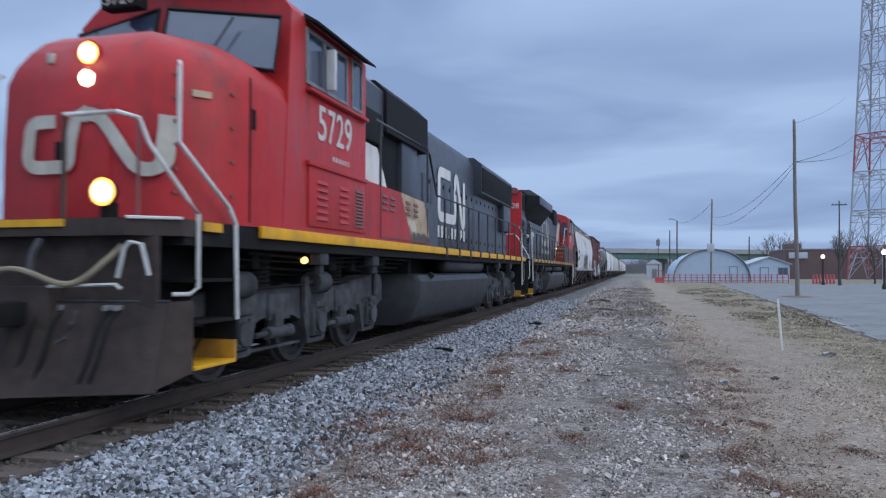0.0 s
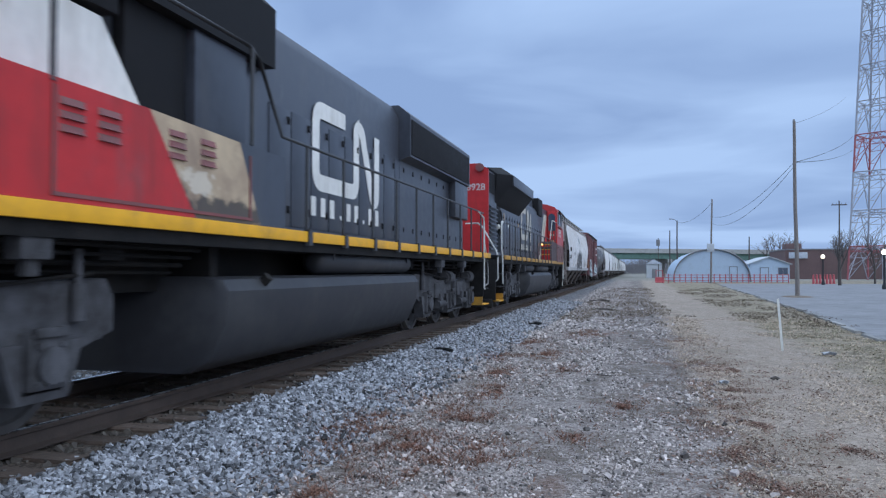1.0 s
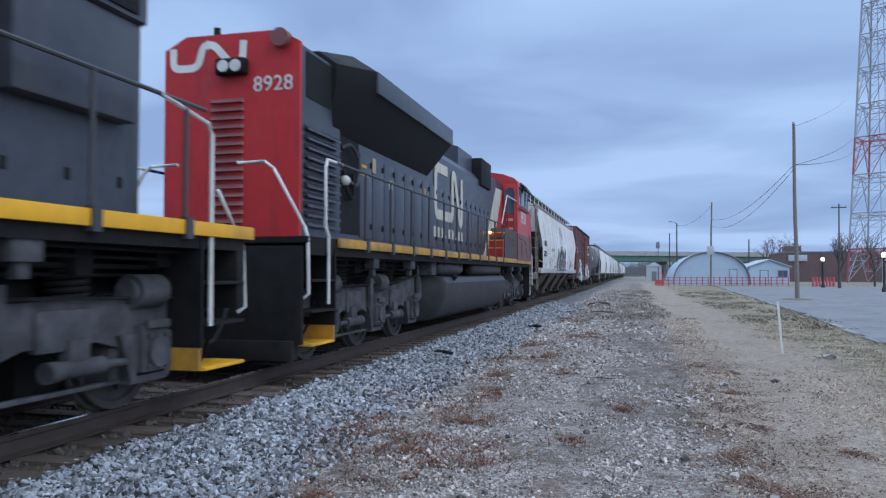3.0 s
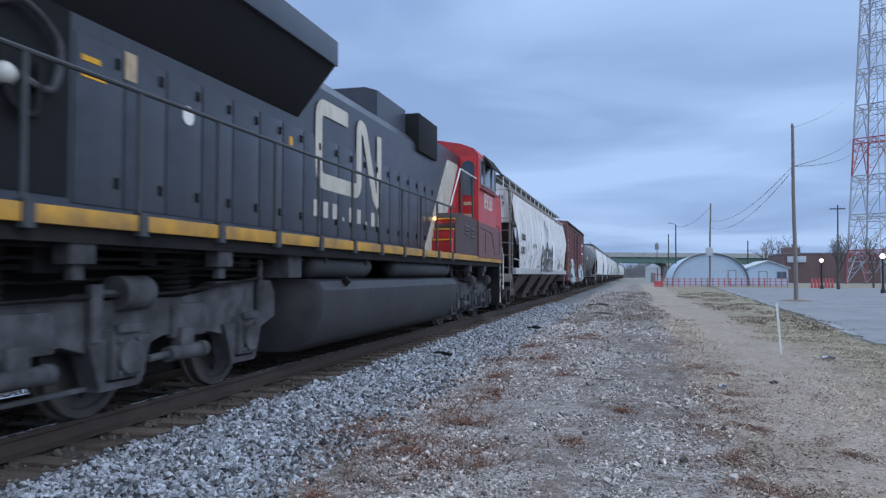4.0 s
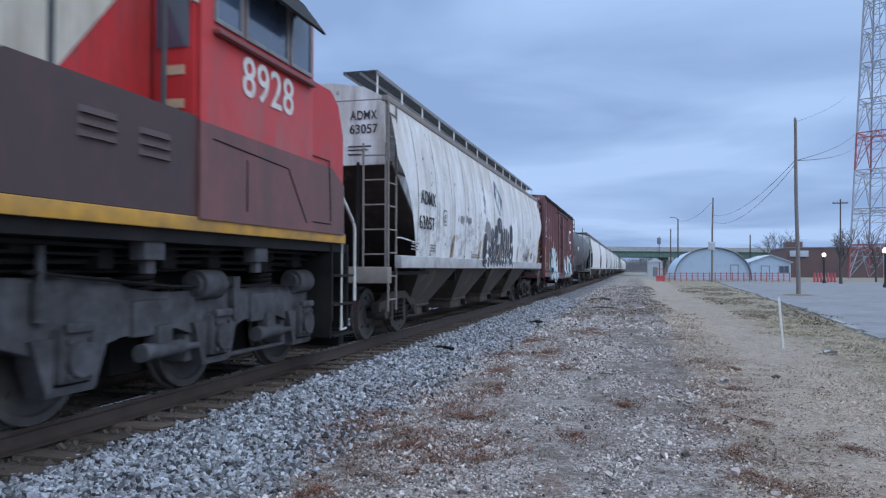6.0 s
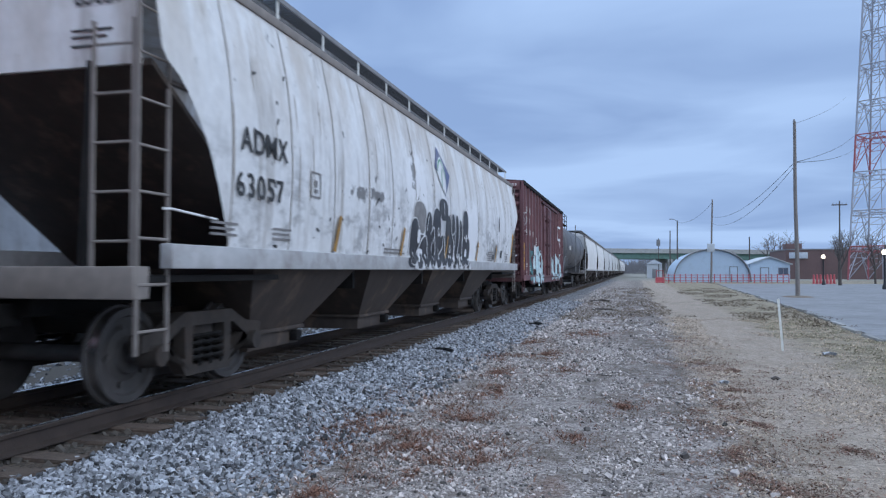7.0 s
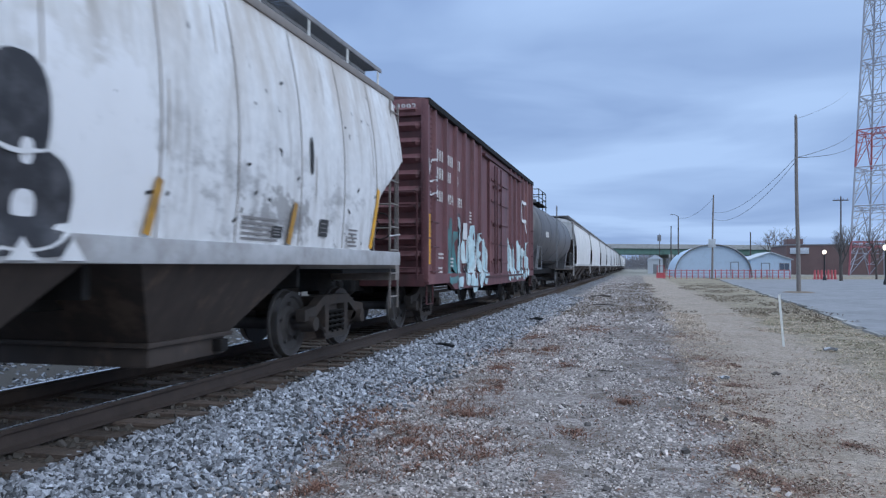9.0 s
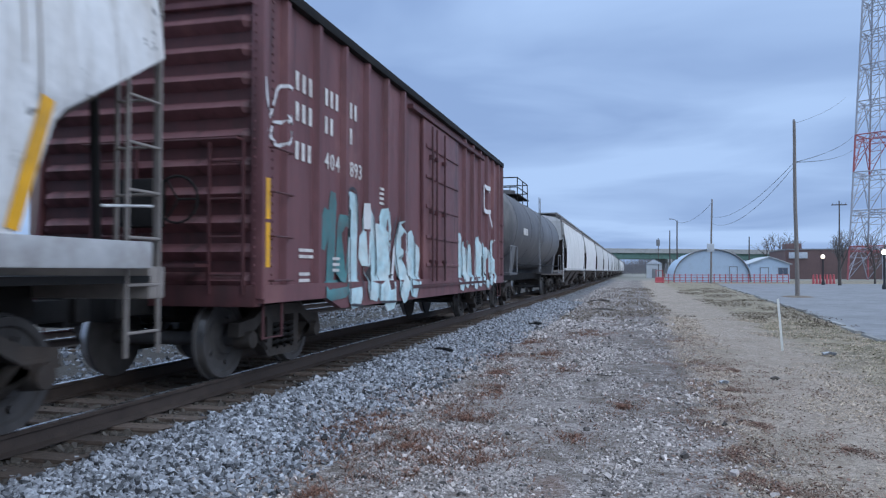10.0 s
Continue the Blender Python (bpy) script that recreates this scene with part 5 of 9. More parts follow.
# ---- second locomotive, running long hood first ----
def second_locomotive():
    L = thing("diesel_locomotive", "black freight diesel locomotive with red ends and flared radiator", "locomotive", (TRACK_X, 29.38, 0), group="locomotives")
    bm = box(bmesh.new(), -1.48, 1.48, 0.1, 20.9, 1.50, 1.74)
    box(bm, -0.7, 0.7, 0.1, 21.1, 1.05, 1.5)
    part("underframe", bm, CHASSIS, L)
    for s in (1, -1):
        part("sill", box(bmesh.new(), *sorted((s * 1.49, s * 1.54)), 0.95, 20.75, 1.62, 1.755, 0.01), YELLOW_DULL, L, "grimy yellow side sill")
    # red hood end
    ep = [(-1.06, 1.74), (1.06, 1.74), (1.06, 4.48), (0.72, 4.66), (-0.72, 4.66), (-1.06, 4.48)]
    end = part("hood_end", prism(bmesh.new(), ep, 0.62, 0.70), RED, L, "red hood end with number and emblem")
    bm = bmesh.new()
    louvres(bm, 0, 0, 0.52, 0, 1.7, 15, 0.05)
    bmesh.ops.transform(bm, matrix=Matrix.Translation((-0.05, 0.62, 2.0)) @ Matrix.Rotation(radians(-90), 4, "Z"), verts=bm.verts[:])
    part("end_louvre", bm, RED_DULL, end)
    lettering("road_number", "8928", 0.30, LETTER_WHITE, end, on_end(0.66, 0.614, 3.90), "white road number", width=0.62)
    tmp = bmesh.new()
    ribbon(tmp, rounded([(-0.9, 4.5), (-0.9, 4.2), (-0.5, 4.2), (-0.42, 4.52), (-0.25, 4.52), (0.05, 4.2), (0.2, 4.2), (0.22, 4.55)], 0.12), 0.11, lambda a, b: 0.0, 0.0, False)
    for v in tmp.verts:
        v.co = (v.co.y - 0.02, 0.612, v.co.z)
    part("emblem", tmp, WHITE, end)
    bm = rod(bmesh.new(), (0.80, 0.5, 4.52), (0.80, 0.66, 4.52), 0.13, 16)
    part("marker_lamp", bm, RED_DULL, end)
    h = part("headlight_housing", box(bmesh.new(), -0.18, 0.28, 0.48, 0.64, 4.05, 4.28, 0.04), CHASSIS, end)
    for x in (-0.04, 0.15):
        part("headlight", rod(bmesh.new(), (x, 0.465, 4.16), (x, 0.5, 4.16), 0.085, 16), SILVER, h, "unlit clear headlight")
    part("antenna", rod(bmesh.new(), (-0.3, 0.75, 4.6), (-0.3, 0.75, 4.8), 0.05), CHASSIS, end)
    # hood
    hp = [(-1.05, 1.74), (1.05, 1.74), (1.05, 4.45), (0.72, 4.64), (-0.72, 4.64), (-1.05, 4.45)]
    part("radiator_hood", prism(bmesh.new(), hp, 0.70, 2.1), BLACK, L)
    for s in (1, -1):
        bm = bmesh.new()
        for k in range(11):
            z = 1.95 + k * 0.135
            hexa(bm, [(s * 1.05, 0.80, z), (s * 1.05, 1.98, z), (s * 1.05, 1.98, z + 0.06), (s * 1.05, 0.80, z + 0.06),
                      (s * 1.12, 0.80, z - 0.03), (s * 1.12, 1.98, z - 0.03), (s * 1.12, 1.98, z), (s * 1.12, 0.80, z)])
        part("louvre_bank", bm, BLACK, L, "black horizontal louvre bank")
        part("screen", box(bmesh.new(), *sorted((s * 1.05, s * 1.06)), 0.85, 2.0, 3.75, 4.40), GRILLE, L)
    hp = [(-1.0, 1.74), (1.0, 1.74), (1.0, 4.05), (0.86, 4.24), (0.5, 4.34), (-0.5, 4.34), (-0.86, 4.24), (-1.0, 4.05)]
    part("long_hood", prism(bmesh.new(), hp, 2.1, 14.7), BLACK, L, "black long hood with latched doors")
    # Flat black sheet on the hood side, painted in for an alcove's shade.
    part("alcove_shade_sheet", box(bmesh.new(), 0.98, 1.012, 2.15, 3.02, 1.9, 3.45), GRILLE, L)
    hose(L, [(1.04, 2.3, 2.9), (1.08, 2.35, 2.55), (1.08, 2.6, 2.5), (1.06, 2.65, 2.9)], RUBBER, 0.03)
    hood_doors(L, 1.0, 3.06, 18, 0.635, 1.86, 3.30, BLACK)
    bm = bmesh.new()
    bmesh.ops.create_uvsphere(bm, u_segments=14, v_segments=8, radius=0.09, matrix=Matrix.Translation((1.05, 2.32, 2.74)))
    part("gauge", bm, SILVER, L)
    hose(L, [(1.03, 2.22, 3.25), (1.10, 2.45, 3.32), (1.10, 2.80, 3.10), (1.08, 2.75, 2.72), (1.04, 2.45, 2.78)], TRUCK, 0.03)
    # flared radiator wings
    wing = [(-1.0, 3.45), (1.0, 3.45), (1.55, 4.12), (1.58, 4.46), (1.16, 4.74), (-1.16, 4.74), (-1.58, 4.46), (-1.55, 4.12)]
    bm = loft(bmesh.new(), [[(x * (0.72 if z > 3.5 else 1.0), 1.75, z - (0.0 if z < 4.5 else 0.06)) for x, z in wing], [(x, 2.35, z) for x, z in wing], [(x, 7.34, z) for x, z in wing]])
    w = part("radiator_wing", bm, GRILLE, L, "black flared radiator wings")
    for s in (1, -1):
        part("wing_edge", box(bmesh.new(), *sorted((s * 1.545, s * 1.60)), 2.35, 7.34, 4.12, 4.46, 0.01), BLACK, w)
    for y in (3.0, 4.7, 6.2):
        part("roof_fan", rod(bmesh.new(), (0, y + 0.4, 4.72), (0, y + 0.4, 4.82), 0.62, 24), CHASSIS, w)
    # grey hood over the engine, raised boxes
    part("exhaust_box", prism(bmesh.new(), [(-0.8, 4.28), (0.8, 4.28), (0.8, 4.78), (0.55, 4.86), (-0.55, 4.86), (-0.8, 4.78)], 11.2, 13.0), BLACK, L)
    part("intake_box", box(bmesh.new(), -1.08, 1.08, 13.1, 14.65, 3.92, 4.74, 0.03), GRILLE, L, "black mesh air intake box")
    part("horn", rod(bmesh.new(), (0.5, 8.2, 4.62), (0.5, 8.6, 4.66), 0.03, 10, 0.08), CHASSIS, L)
    part("horn_foot", rod(bmesh.new(), (0.5, 8.25, 4.30), (0.5, 8.25, 4.64), 0.03, 8), CHASSIS, L)
    emblem(L, 1.0, 7.80, 10.92, 2.54, 3.90, 0.24, STRIPE_WORN)
    bars(L, "web_stencil", 1.016, 7.80, 10.95, 2.12, 2.36, 9, STRIPE_WORN, (3, 6))
    # white stripe, cab back and cab
    part("hood_rear", prism(bmesh.new(), [(-1.0, 1.74), (1.0, 1.74), (1.0, 4.42), (0.7, 4.6), (-0.7, 4.6), (-1.0, 4.42)], 14.7, 17.12), BLACK, L)
    part("white_stripe", prism(bmesh.new(), [(13.67, 1.76), (14.9, 1.76), (15.91, 2.91), (16.95, 4.12), (16.9, 4.16), (15.88, 4.14)], 0.98, 1.024, "x"), STRIPE_WORN, L)
    part("red_corner", prism(bmesh.new(), [(14.92, 1.76), (17.08, 1.76), (17.08, 4.12), (16.97, 4.12), (15.93, 2.91)], 0.98, 1.022, "x"), RED, L)
    part("rear_door", box(bmesh.new(), 1.05, 1.50, 17.06, 17.12, 1.9, 4.40, 0.02), RED, L)
    part("door_window", prism(bmesh.new(), [(1.10, 3.36), (1.45, 3.36), (1.45, 4.12), (1.40, 4.24), (1.28, 4.29), (1.15, 4.24), (1.10, 4.12)], 17.045, 17.07), GLASS, L)
    for z in (3.10, 2.78):
        part("label_plate", box(bmesh.new(), 1.16, 1.40, 17.048, 17.065, z, z + 0.09), TAN, L)
    prof = [(-1.55, 1.74), (1.55, 1.74), (1.55, 4.46), (1.42, 4.62), (1.05, 4.76), (0.5, 4.86), (-0.5, 4.86), (-1.05, 4.76), (-1.42, 4.62), (-1.55, 4.46)]
    bm = prism(bmesh.new(), prof, 17.10, 19.62)
    bmesh.ops.bevel(bm, geom=[e for e in bm.edges if e.calc_face_angle(0) > 0.6], offset=0.03, segments=2, affect="EDGES")
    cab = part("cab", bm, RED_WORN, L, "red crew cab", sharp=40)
    for y0, y1 in ((17.36, 17.80), (17.95, 18.85), (19.0, 19.5)):
        for s in (1, -1):
            window_on_side(cab, y0, y1, 3.72, 4.34, s * 1.55 if s > 0 else -1.556)
    for s in (1, -1):
        part("sunshade", hexa(bmesh.new(), [(s * 1.56, 17.7, 4.50), (s * 1.84, 17.7, 4.12), (s * 1.86, 17.7, 4.14), (s * 1.56, 17.7, 4.54),
                                            (s * 1.56, 19.3, 4.50), (s * 1.84, 19.3, 4.12), (s * 1.86, 19.3, 4.14), (s * 1.56, 19.3, 4.54)]), RUBBER, cab, "black canvas sunshade")
        part("arm_rest", box(bmesh.new(), *sorted((s * 1.55, s * 1.63)), 17.3, 19.55, 3.55, 3.60, 0.01), RED_DULL, cab)
    lettering("road_number", "8928", 0.60, LETTER_WHITE, cab, on_side(1.557, 18.45, 3.27), "white road number on the cab side", width=1.22)
    bm = loft(bmesh.new(), [[(-1.55, 19.6, z), (1.55, 19.6, z), (1.55, y1, z), (hw, y2, z), (-hw, y2, z), (-1.55, y1, z)] for z, y1, y2, hw in ((1.74, 20.62, 20.80, 1.2), (3.1, 20.62, 20.80, 1.2), (3.5, 20.45, 20.66, 1.1), (3.66, 20.2, 20.4, 1.0))])
    bmesh.ops.bevel(bm, geom=[e for e in bm.edges if e.calc_face_angle(0) > 0.4], offset=0.05, segments=2, affect="EDGES")
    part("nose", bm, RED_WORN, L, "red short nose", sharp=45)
    # low side panels, faded
    def panel(name, pts, x1=1.565, paint=PANEL):
        return part(name, prism(bmesh.new(), pts, 1.0, x1, "x"), paint, L, "grimy maroon side panel")
    panel("side_panel", [(14.58, 1.76), (17.08, 1.76), (17.08, 2.70), (14.86, 2.72), (14.58, 2.42)], 1.53, SHADED_PANEL)
    panel("side_panel", [(17.085, 1.735), (20.63, 1.735), (20.63, 2.42), (20.2, 2.62), (17.085, 2.66)])
    for y, z in ((15.75, 2.28), (16.45, 2.24)):
        part("panel_louvre", louvres(bmesh.new(), 1.53, y, 0.42, z, z + 0.18, 3), SHADED_PANEL, L)
    bm = bmesh.new()
    for a, b in (((17.3, 2.52), (18.9, 2.44)), ((18.9, 2.44), (19.4, 1.84)), ((17.95, 1.86), (17.95, 2.40)), ((19.6, 2.7), (20.1, 2.7)), ((20.1, 2.7), (20.15, 1.9)), ((19.6, 1.86), (20.15, 1.86))):
        rod(bm, (1.568, *a), (1.568, *b), 0.008, 5)
    part("panel_seam", bm, CHASSIS, L)
    # steps up to the cab door
    for k in range(3):
        y, z = 14.32 + 0.14 * k, 2.08 + 0.25 * k
        part("cab_step", box(bmesh.new(), 1.03, 1.49, y + 0.02, 15.0, z - 0.30, z - 0.02, 0.01), RED, L)
        part("step_edge", box(bmesh.new(), 1.03, 1.50, y - 0.01, y + 0.12, z - 0.035, z, 0.006), YELLOW, L)
    bm = bmesh.new()
    bmesh.ops.create_uvsphere(bm, u_segments=12, v_segments=8, radius=0.045, matrix=Matrix.Translation((1.07, 14.50, 2.56)))
    part("step_lamp", bm, LAMP_DIM, L)
    bm = bmesh.new()
    bmesh.ops.create_uvsphere(bm, u_segments=12, v_segments=8, radius=0.04, matrix=Matrix.Translation((1.32, 18.6, 1.38)))
    part("step_lamp", bm, LAMP_DIM, L)
    part("round_reflector", rod(bmesh.new(), (1.01, 4.70, 2.92), (1.022, 4.70, 2.92), 0.10, 20), WHITE, L)
    for y, z, w, h, m in ((3.15, 2.94, 0.30, 0.06, YELLOW), (3.15, 3.08, 0.22, 0.05, YELLOW), (3.70, 3.05, 0.16, 0.26, TAN), (7.05, 3.02, 0.10, 0.12, YELLOW)):
        part("label_plate", box(bmesh.new(), 1.01, 1.020, y, y + w, z, z + h), m, L)
    # rails
    walkway_rail(L, [2.05 + 1.22 * k for k in range(11)], 2.80, 0.9, 14.6, DARKRAIL)
    for s in (1, -1):
        part("handrail", pipe(bmesh.new(), [(s * 1.50, 14.2, 2.82), (s * 1.5, 15.2, 3.80), (s * 1.50, 17.35, 3.80)], 0.022, 8), SILVER, L)
        for y in (15.3, 16.6):
            part("handrail_post", rod(bmesh.new(), (s * 1.50, y, 2.6), (s * 1.50, y, 3.8), 0.025, 8), DARKRAIL, L)
        part("corner_handrail", pipe(bmesh.new(), [(s * 1.50, 1.1, 2.80), (s * 1.50, 0.58, 2.80), (s * 1.50, 0.52, 2.70), (s * 1.50, 0.52, 1.9), (s * 1.52, 0.58, 1.75), (s * 1.52, 0.58, 0.85)], 0.024, 8), SILVER, L, "pale bent corner handrail")
        part("corner_handrail", pipe(bmesh.new(), [(s * 0.45, 0.05, 2.72), (s * 0.85, 0.05, 2.72), (s * 0.98, 0.05, 2.62), (s * 1.42, 0.05, 1.85), (s * 1.46, 0.05, 1.72), (s * 1.46, 0.08, 1.0), (s * 1.36, 0.08, 0.92), (s * 1.2, 0.08, 0.92)], 0.024, 8), SILVER, L, "pale bent corner handrail")
        part("corner_handrail", pipe(bmesh.new(), [(s * 1.50, 20.7, 2.3), (s * 1.50, 21.15, 1.95), (s * 1.50, 21.2, 1.85), (s * 1.50, 21.2, 0.8)], 0.024, 8), SILVER, L)
        part("corner_handrail", pipe(bmesh.new(), [(s * 1.48, 20.65, 2.05), (s * 1.48, 20.75, 1.8), (s * 1.48, 20.75, 0.4), (s * 1.40, 21.1, 0.4)], 0.02, 8), SILVER, L)
    for y in (0.0, 21.15):
        part("pilot", box(bmesh.new(), -1.40, 1.40, y, y + 0.08, 0.35, 1.62, 0.02), CHASSIS, L)
        part("plough", box(bmesh.new(), -1.3, 1.3, y - 0.06, y + 0.14, 0.14, 0.40, 0.03), CHASSIS, L)
    part("end_platform", box(bmesh.new(), -1.48, 1.48, 0.0, 0.7, 1.66, 1.74), CHASSIS, L)
    end_steps(L, 0.05, -1)
    end_steps(L, 21.2, 1, CHASSIS)
    loco_truck(L, 3.50, 1)
    loco_truck(L, 18.02, -1)
    fuel_tank(L, 7.1, 14.95, 0.22)
    air_tank(L, 7.15, 9.45)
    air_tank(L, 10.7, 14.8)
    under_gear(L, 1.0, 7.0, 14)
    under_gear(L, 15.0, 20.6, 19)
    part("vertical_duct", box(bmesh.new(), 1.0, 1.40, 6.28, 6.66, 1.22, 1.62, 0.03), TRUCK, L)
    coupler(L, 0.0, -1)
    coupler(L, 21.2, 1)
    hose(L, [(0.4, 0.0, 1.0), (0.42, -0.2, 0.7), (0.42, -0.45, 0.42), (0.42, -0.8, 0.45)], RUBBER, 0.03)
    TRAIN.append((L, 29.38))
    return L


second_locomotive()

# ---- freight cars ----
def freight_truck(car, yc):
    """Two-axle cast truck with spring nests."""
    t = part("truck", box(bmesh.new(), -1.05, 1.05, yc - 0.18, yc + 0.18, 0.58, 0.80, 0.02), CAST, car, "grimy two-axle cast truck")
    part("centre_plate", box(bmesh.new(), -0.35, 0.35, yc - 0.3, yc + 0.3, 0.78, 0.92), CAST, t)
    for s in (-1, 1):
        bm = bmesh.new()
        xa, xb = s * 0.98, s * 1.12
        prism(bm, [(yc + a, b) for a, b in ((-1.12, 0.50), (-1.10, 0.66), (-0.75, 0.70), (-0.45, 0.84), (0.45, 0.84), (0.75, 0.70), (1.10, 0.66), (1.12, 0.50), (0.80, 0.52), (0.48, 0.70), (-0.48, 0.70), (-0.80, 0.52))], xa, xb, "x")
        for e in (-1, 1):
            prism(bm, [(yc + e * a, b) for a, b in ((1.02, 0.56), (0.72, 0.56), (0.42, 0.22), (0.30, 0.22), (0.30, 0.32), (0.40, 0.36))], xa, xb, "x")
            prism(bm, [(yc + e * a, b) for a, b in ((0.30, 0.22), (0.42, 0.22), (0.44, 0.76), (0.30, 0.76))], xa, xb, "x")
        prism(bm, [(yc + a, b) for a, b in ((-0.42, 0.20), (0.42, 0.20), (0.42, 0.30), (-0.42, 0.30))], xa, xb, "x")
        part("side_frame", bm, CAST, t)
    for ax in (-0.9, 0.9):
        add_wheelset(t, ax, 0.457, yc)
        for s in (-1, 1):
            part("bearing", rod(bmesh.new(), (s * 0.98, yc + ax, 0.457), (s * 1.19, yc + ax, 0.457), 0.12, 16, 0.10), CAST, t)
    for s in (-1, 1):
        bm = bmesh.new()
        for k in (-0.2, 0.0, 0.2):
            coil(bm, s * 1.05, yc + k, 0.30, 0.60, 0.085, 4, 0.022)
        part("spring_nest", bm, CHASSIS, t)
        part("brake_beam", rod(bmesh.new(), (s * 0.6, yc - 0.35, 0.42), (s * 0.6, yc + 0.35, 0.42), 0.04, 8), CHASSIS, t)
    return t


def ladder(car, x, y, z0, z1, n, mat, width=0.42, along="y"):
    bm = bmesh.new()
    d = Vector((0, width, 0)) if along == "y" else Vector((width, 0, 0))
    p = Vector((x, y, 0))
    for q in (p, p + d):
        box(bm, q.x - 0.025, q.x + 0.005, q.y - 0.014, q.y + 0.014, z0, z1)
    lad = part("ladder", bm, mat, car)
    for i in range(n):
        z = z0 + (z1 - z0) * (i + 0.5) / n
        part("rung", rod(bmesh.new(), (p.x, p.y, z), (p.x + d.x, p.y + d.y, z), 0.014, 6), mat, lad)
    return lad


def hopper_x(z):
    """Half-width of the curved hopper side at a height."""
    t = (z - 1.42) / (4.16 - 1.42)
    return 1.585 + 0.10 * math.sin(math.pi * min(max(t, 0), 1) * 0.9) - 0.20 * max(t, 0) ** 2.2


def covered_hopper(s0, length, bays, mat, label, detail=True, wheels=True):
    H = thing("covered_hopper", label, "freight car", (TRACK_X, s0, 0), group="covered hopper cars")
    Ln = length
    nz = 28 if detail else 6
    zs = [1.42 + (4.16 - 1.42) * i / nz for i in range(nz + 1)]
    def cut(z):
        """How far the sheet is cut back at the ends below the slope sheet."""
        if z > 3.1:
            return 0.20
        return 0.20 + 1.15 * ((3.1 - z) / 1.68) ** 0.6

    def cut_rear(z):
        """The rear cut runs in steeply, then nearly upright."""
        if not detail:
            return cut(z)
        if z > 2.35:
            return 0.20 + 1.25 * min(1.0, max(0.0, 3.08 - z) / 0.73)
        return 1.45 + 0.32 * (2.35 - z) / 0.93
    for s in (1, -1):
        bm = bmesh.new()
        n = 40 if detail else 10
        rows = []
        for z in zs:
            c, c1 = cut(z), cut_rear(z)
            rows.append([bm.verts.new((s * hopper_x(z), c + (Ln - c - c1) * i / n, z)) for i in range(n + 1)])
        for a, b in zip(rows, rows[1:]):
            for i in range(n):
                bm.faces.new((a[i], a[i + 1], b[i + 1], b[i]))
        bmesh.ops.solidify(bm, geom=bm.faces[:], thickness=0.02)
        part("side_sheet", bm, mat, H, sharp=60)
        if detail and s > 0:
            for y in (1.3, 2.62, 3.9, 5.23, 6.35, 7.68, 9.0, 10.3, 11.93, 13.23, 14.5, 15.95, 17.31, 18.6):
                bm = bmesh.new()
                ribbon(bm, [(y, 1.48), (y, 4.10)], 0.022, lambda a, b: hopper_x(b), 0.006, False)
                bmesh.ops.solidify(bm, geom=bm.faces[:], thickness=0.012)
                part("weld_seam", bm, SEAM, H)
        part("side_sill", box(bmesh.new(), *sorted((s * 1.50, s * 1.63)), 0.35, Ln - 0.35, 1.28, 1.50 if detail else 1.43, 0.015), mat if not detail else SILL_PAINT, H)
        part("roof_edge", box(bmesh.new(), *sorted((s * 1.33, s * 1.45)), 0.15, Ln - 0.15, 4.13, 4.24, 0.02), TRIM_HOPPER, H)
    rp = [(-1.42, 4.18), (1.42, 4.18), (1.0, 4.40), (0.4, 4.50), (-0.4, 4.50), (-1.0, 4.40)]
    part("roof", prism(bmesh.new(), rp, 0.18, Ln - 0.18), mat, H)
    for e in (0, 1):
        f = (lambda y: y) if e == 0 else (lambda y: Ln - y)
        bm = bmesh.new()
        prism(bm, [(-1.40, 3.05), (1.40, 3.05), (1.38, 4.16), (-1.38, 4.16)], *sorted((f(0.17), f(0.22))))
        part("end_sheet", bm, mat, H)
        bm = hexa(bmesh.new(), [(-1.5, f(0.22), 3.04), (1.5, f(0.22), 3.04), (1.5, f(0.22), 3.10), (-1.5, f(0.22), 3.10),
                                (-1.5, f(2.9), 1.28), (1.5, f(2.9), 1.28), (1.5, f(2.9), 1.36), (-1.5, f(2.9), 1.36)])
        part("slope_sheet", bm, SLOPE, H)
        part("end_sill", box(bmesh.new(), -1.5, 1.5, *sorted((f(0.0), f(0.22))), 1.02, 1.30, 0.02), TRIM_HOPPER, H)
        part("shear_plate", box(bmesh.new(), -1.5, 1.5, *sorted((f(0.2), f(2.6))), 1.16, 1.22), CHASSIS, H)
        bm = bmesh.new()
        for x in (-0.9, 0.9):
            rod(bm, (x, f(0.12), 1.2), (x, f(0.20), 3.1), 0.04, 8)
        part("end_post", bm, CHASSIS, H)
        coupler(H, f(0.0), -1 if e == 0 else 1)
        if detail:
            for s in (1, -1):
                yy = sorted((f(0.05), f(0.50)))[0]
                ladder(H, s * 1.50, yy, 0.55, 4.1, 9, TRIM_HOPPER, 0.42)
                ladder(H, s * 1.05 - (0.0 if s > 0 else 0.0), f(0.06), 1.3, 3.4, 5, TRIM_HOPPER, 0.40 * s, "x")
                part("grab_iron", pipe(bmesh.new(), [(s * 1.56, f(0.3), 1.8), (s * 1.62, f(0.35), 1.8), (s * 1.66, f(1.0), 1.75)], 0.012, 6), mat, H)
    # discharge bays
    span = 3.72 if detail else (Ln - 4.6) / bays
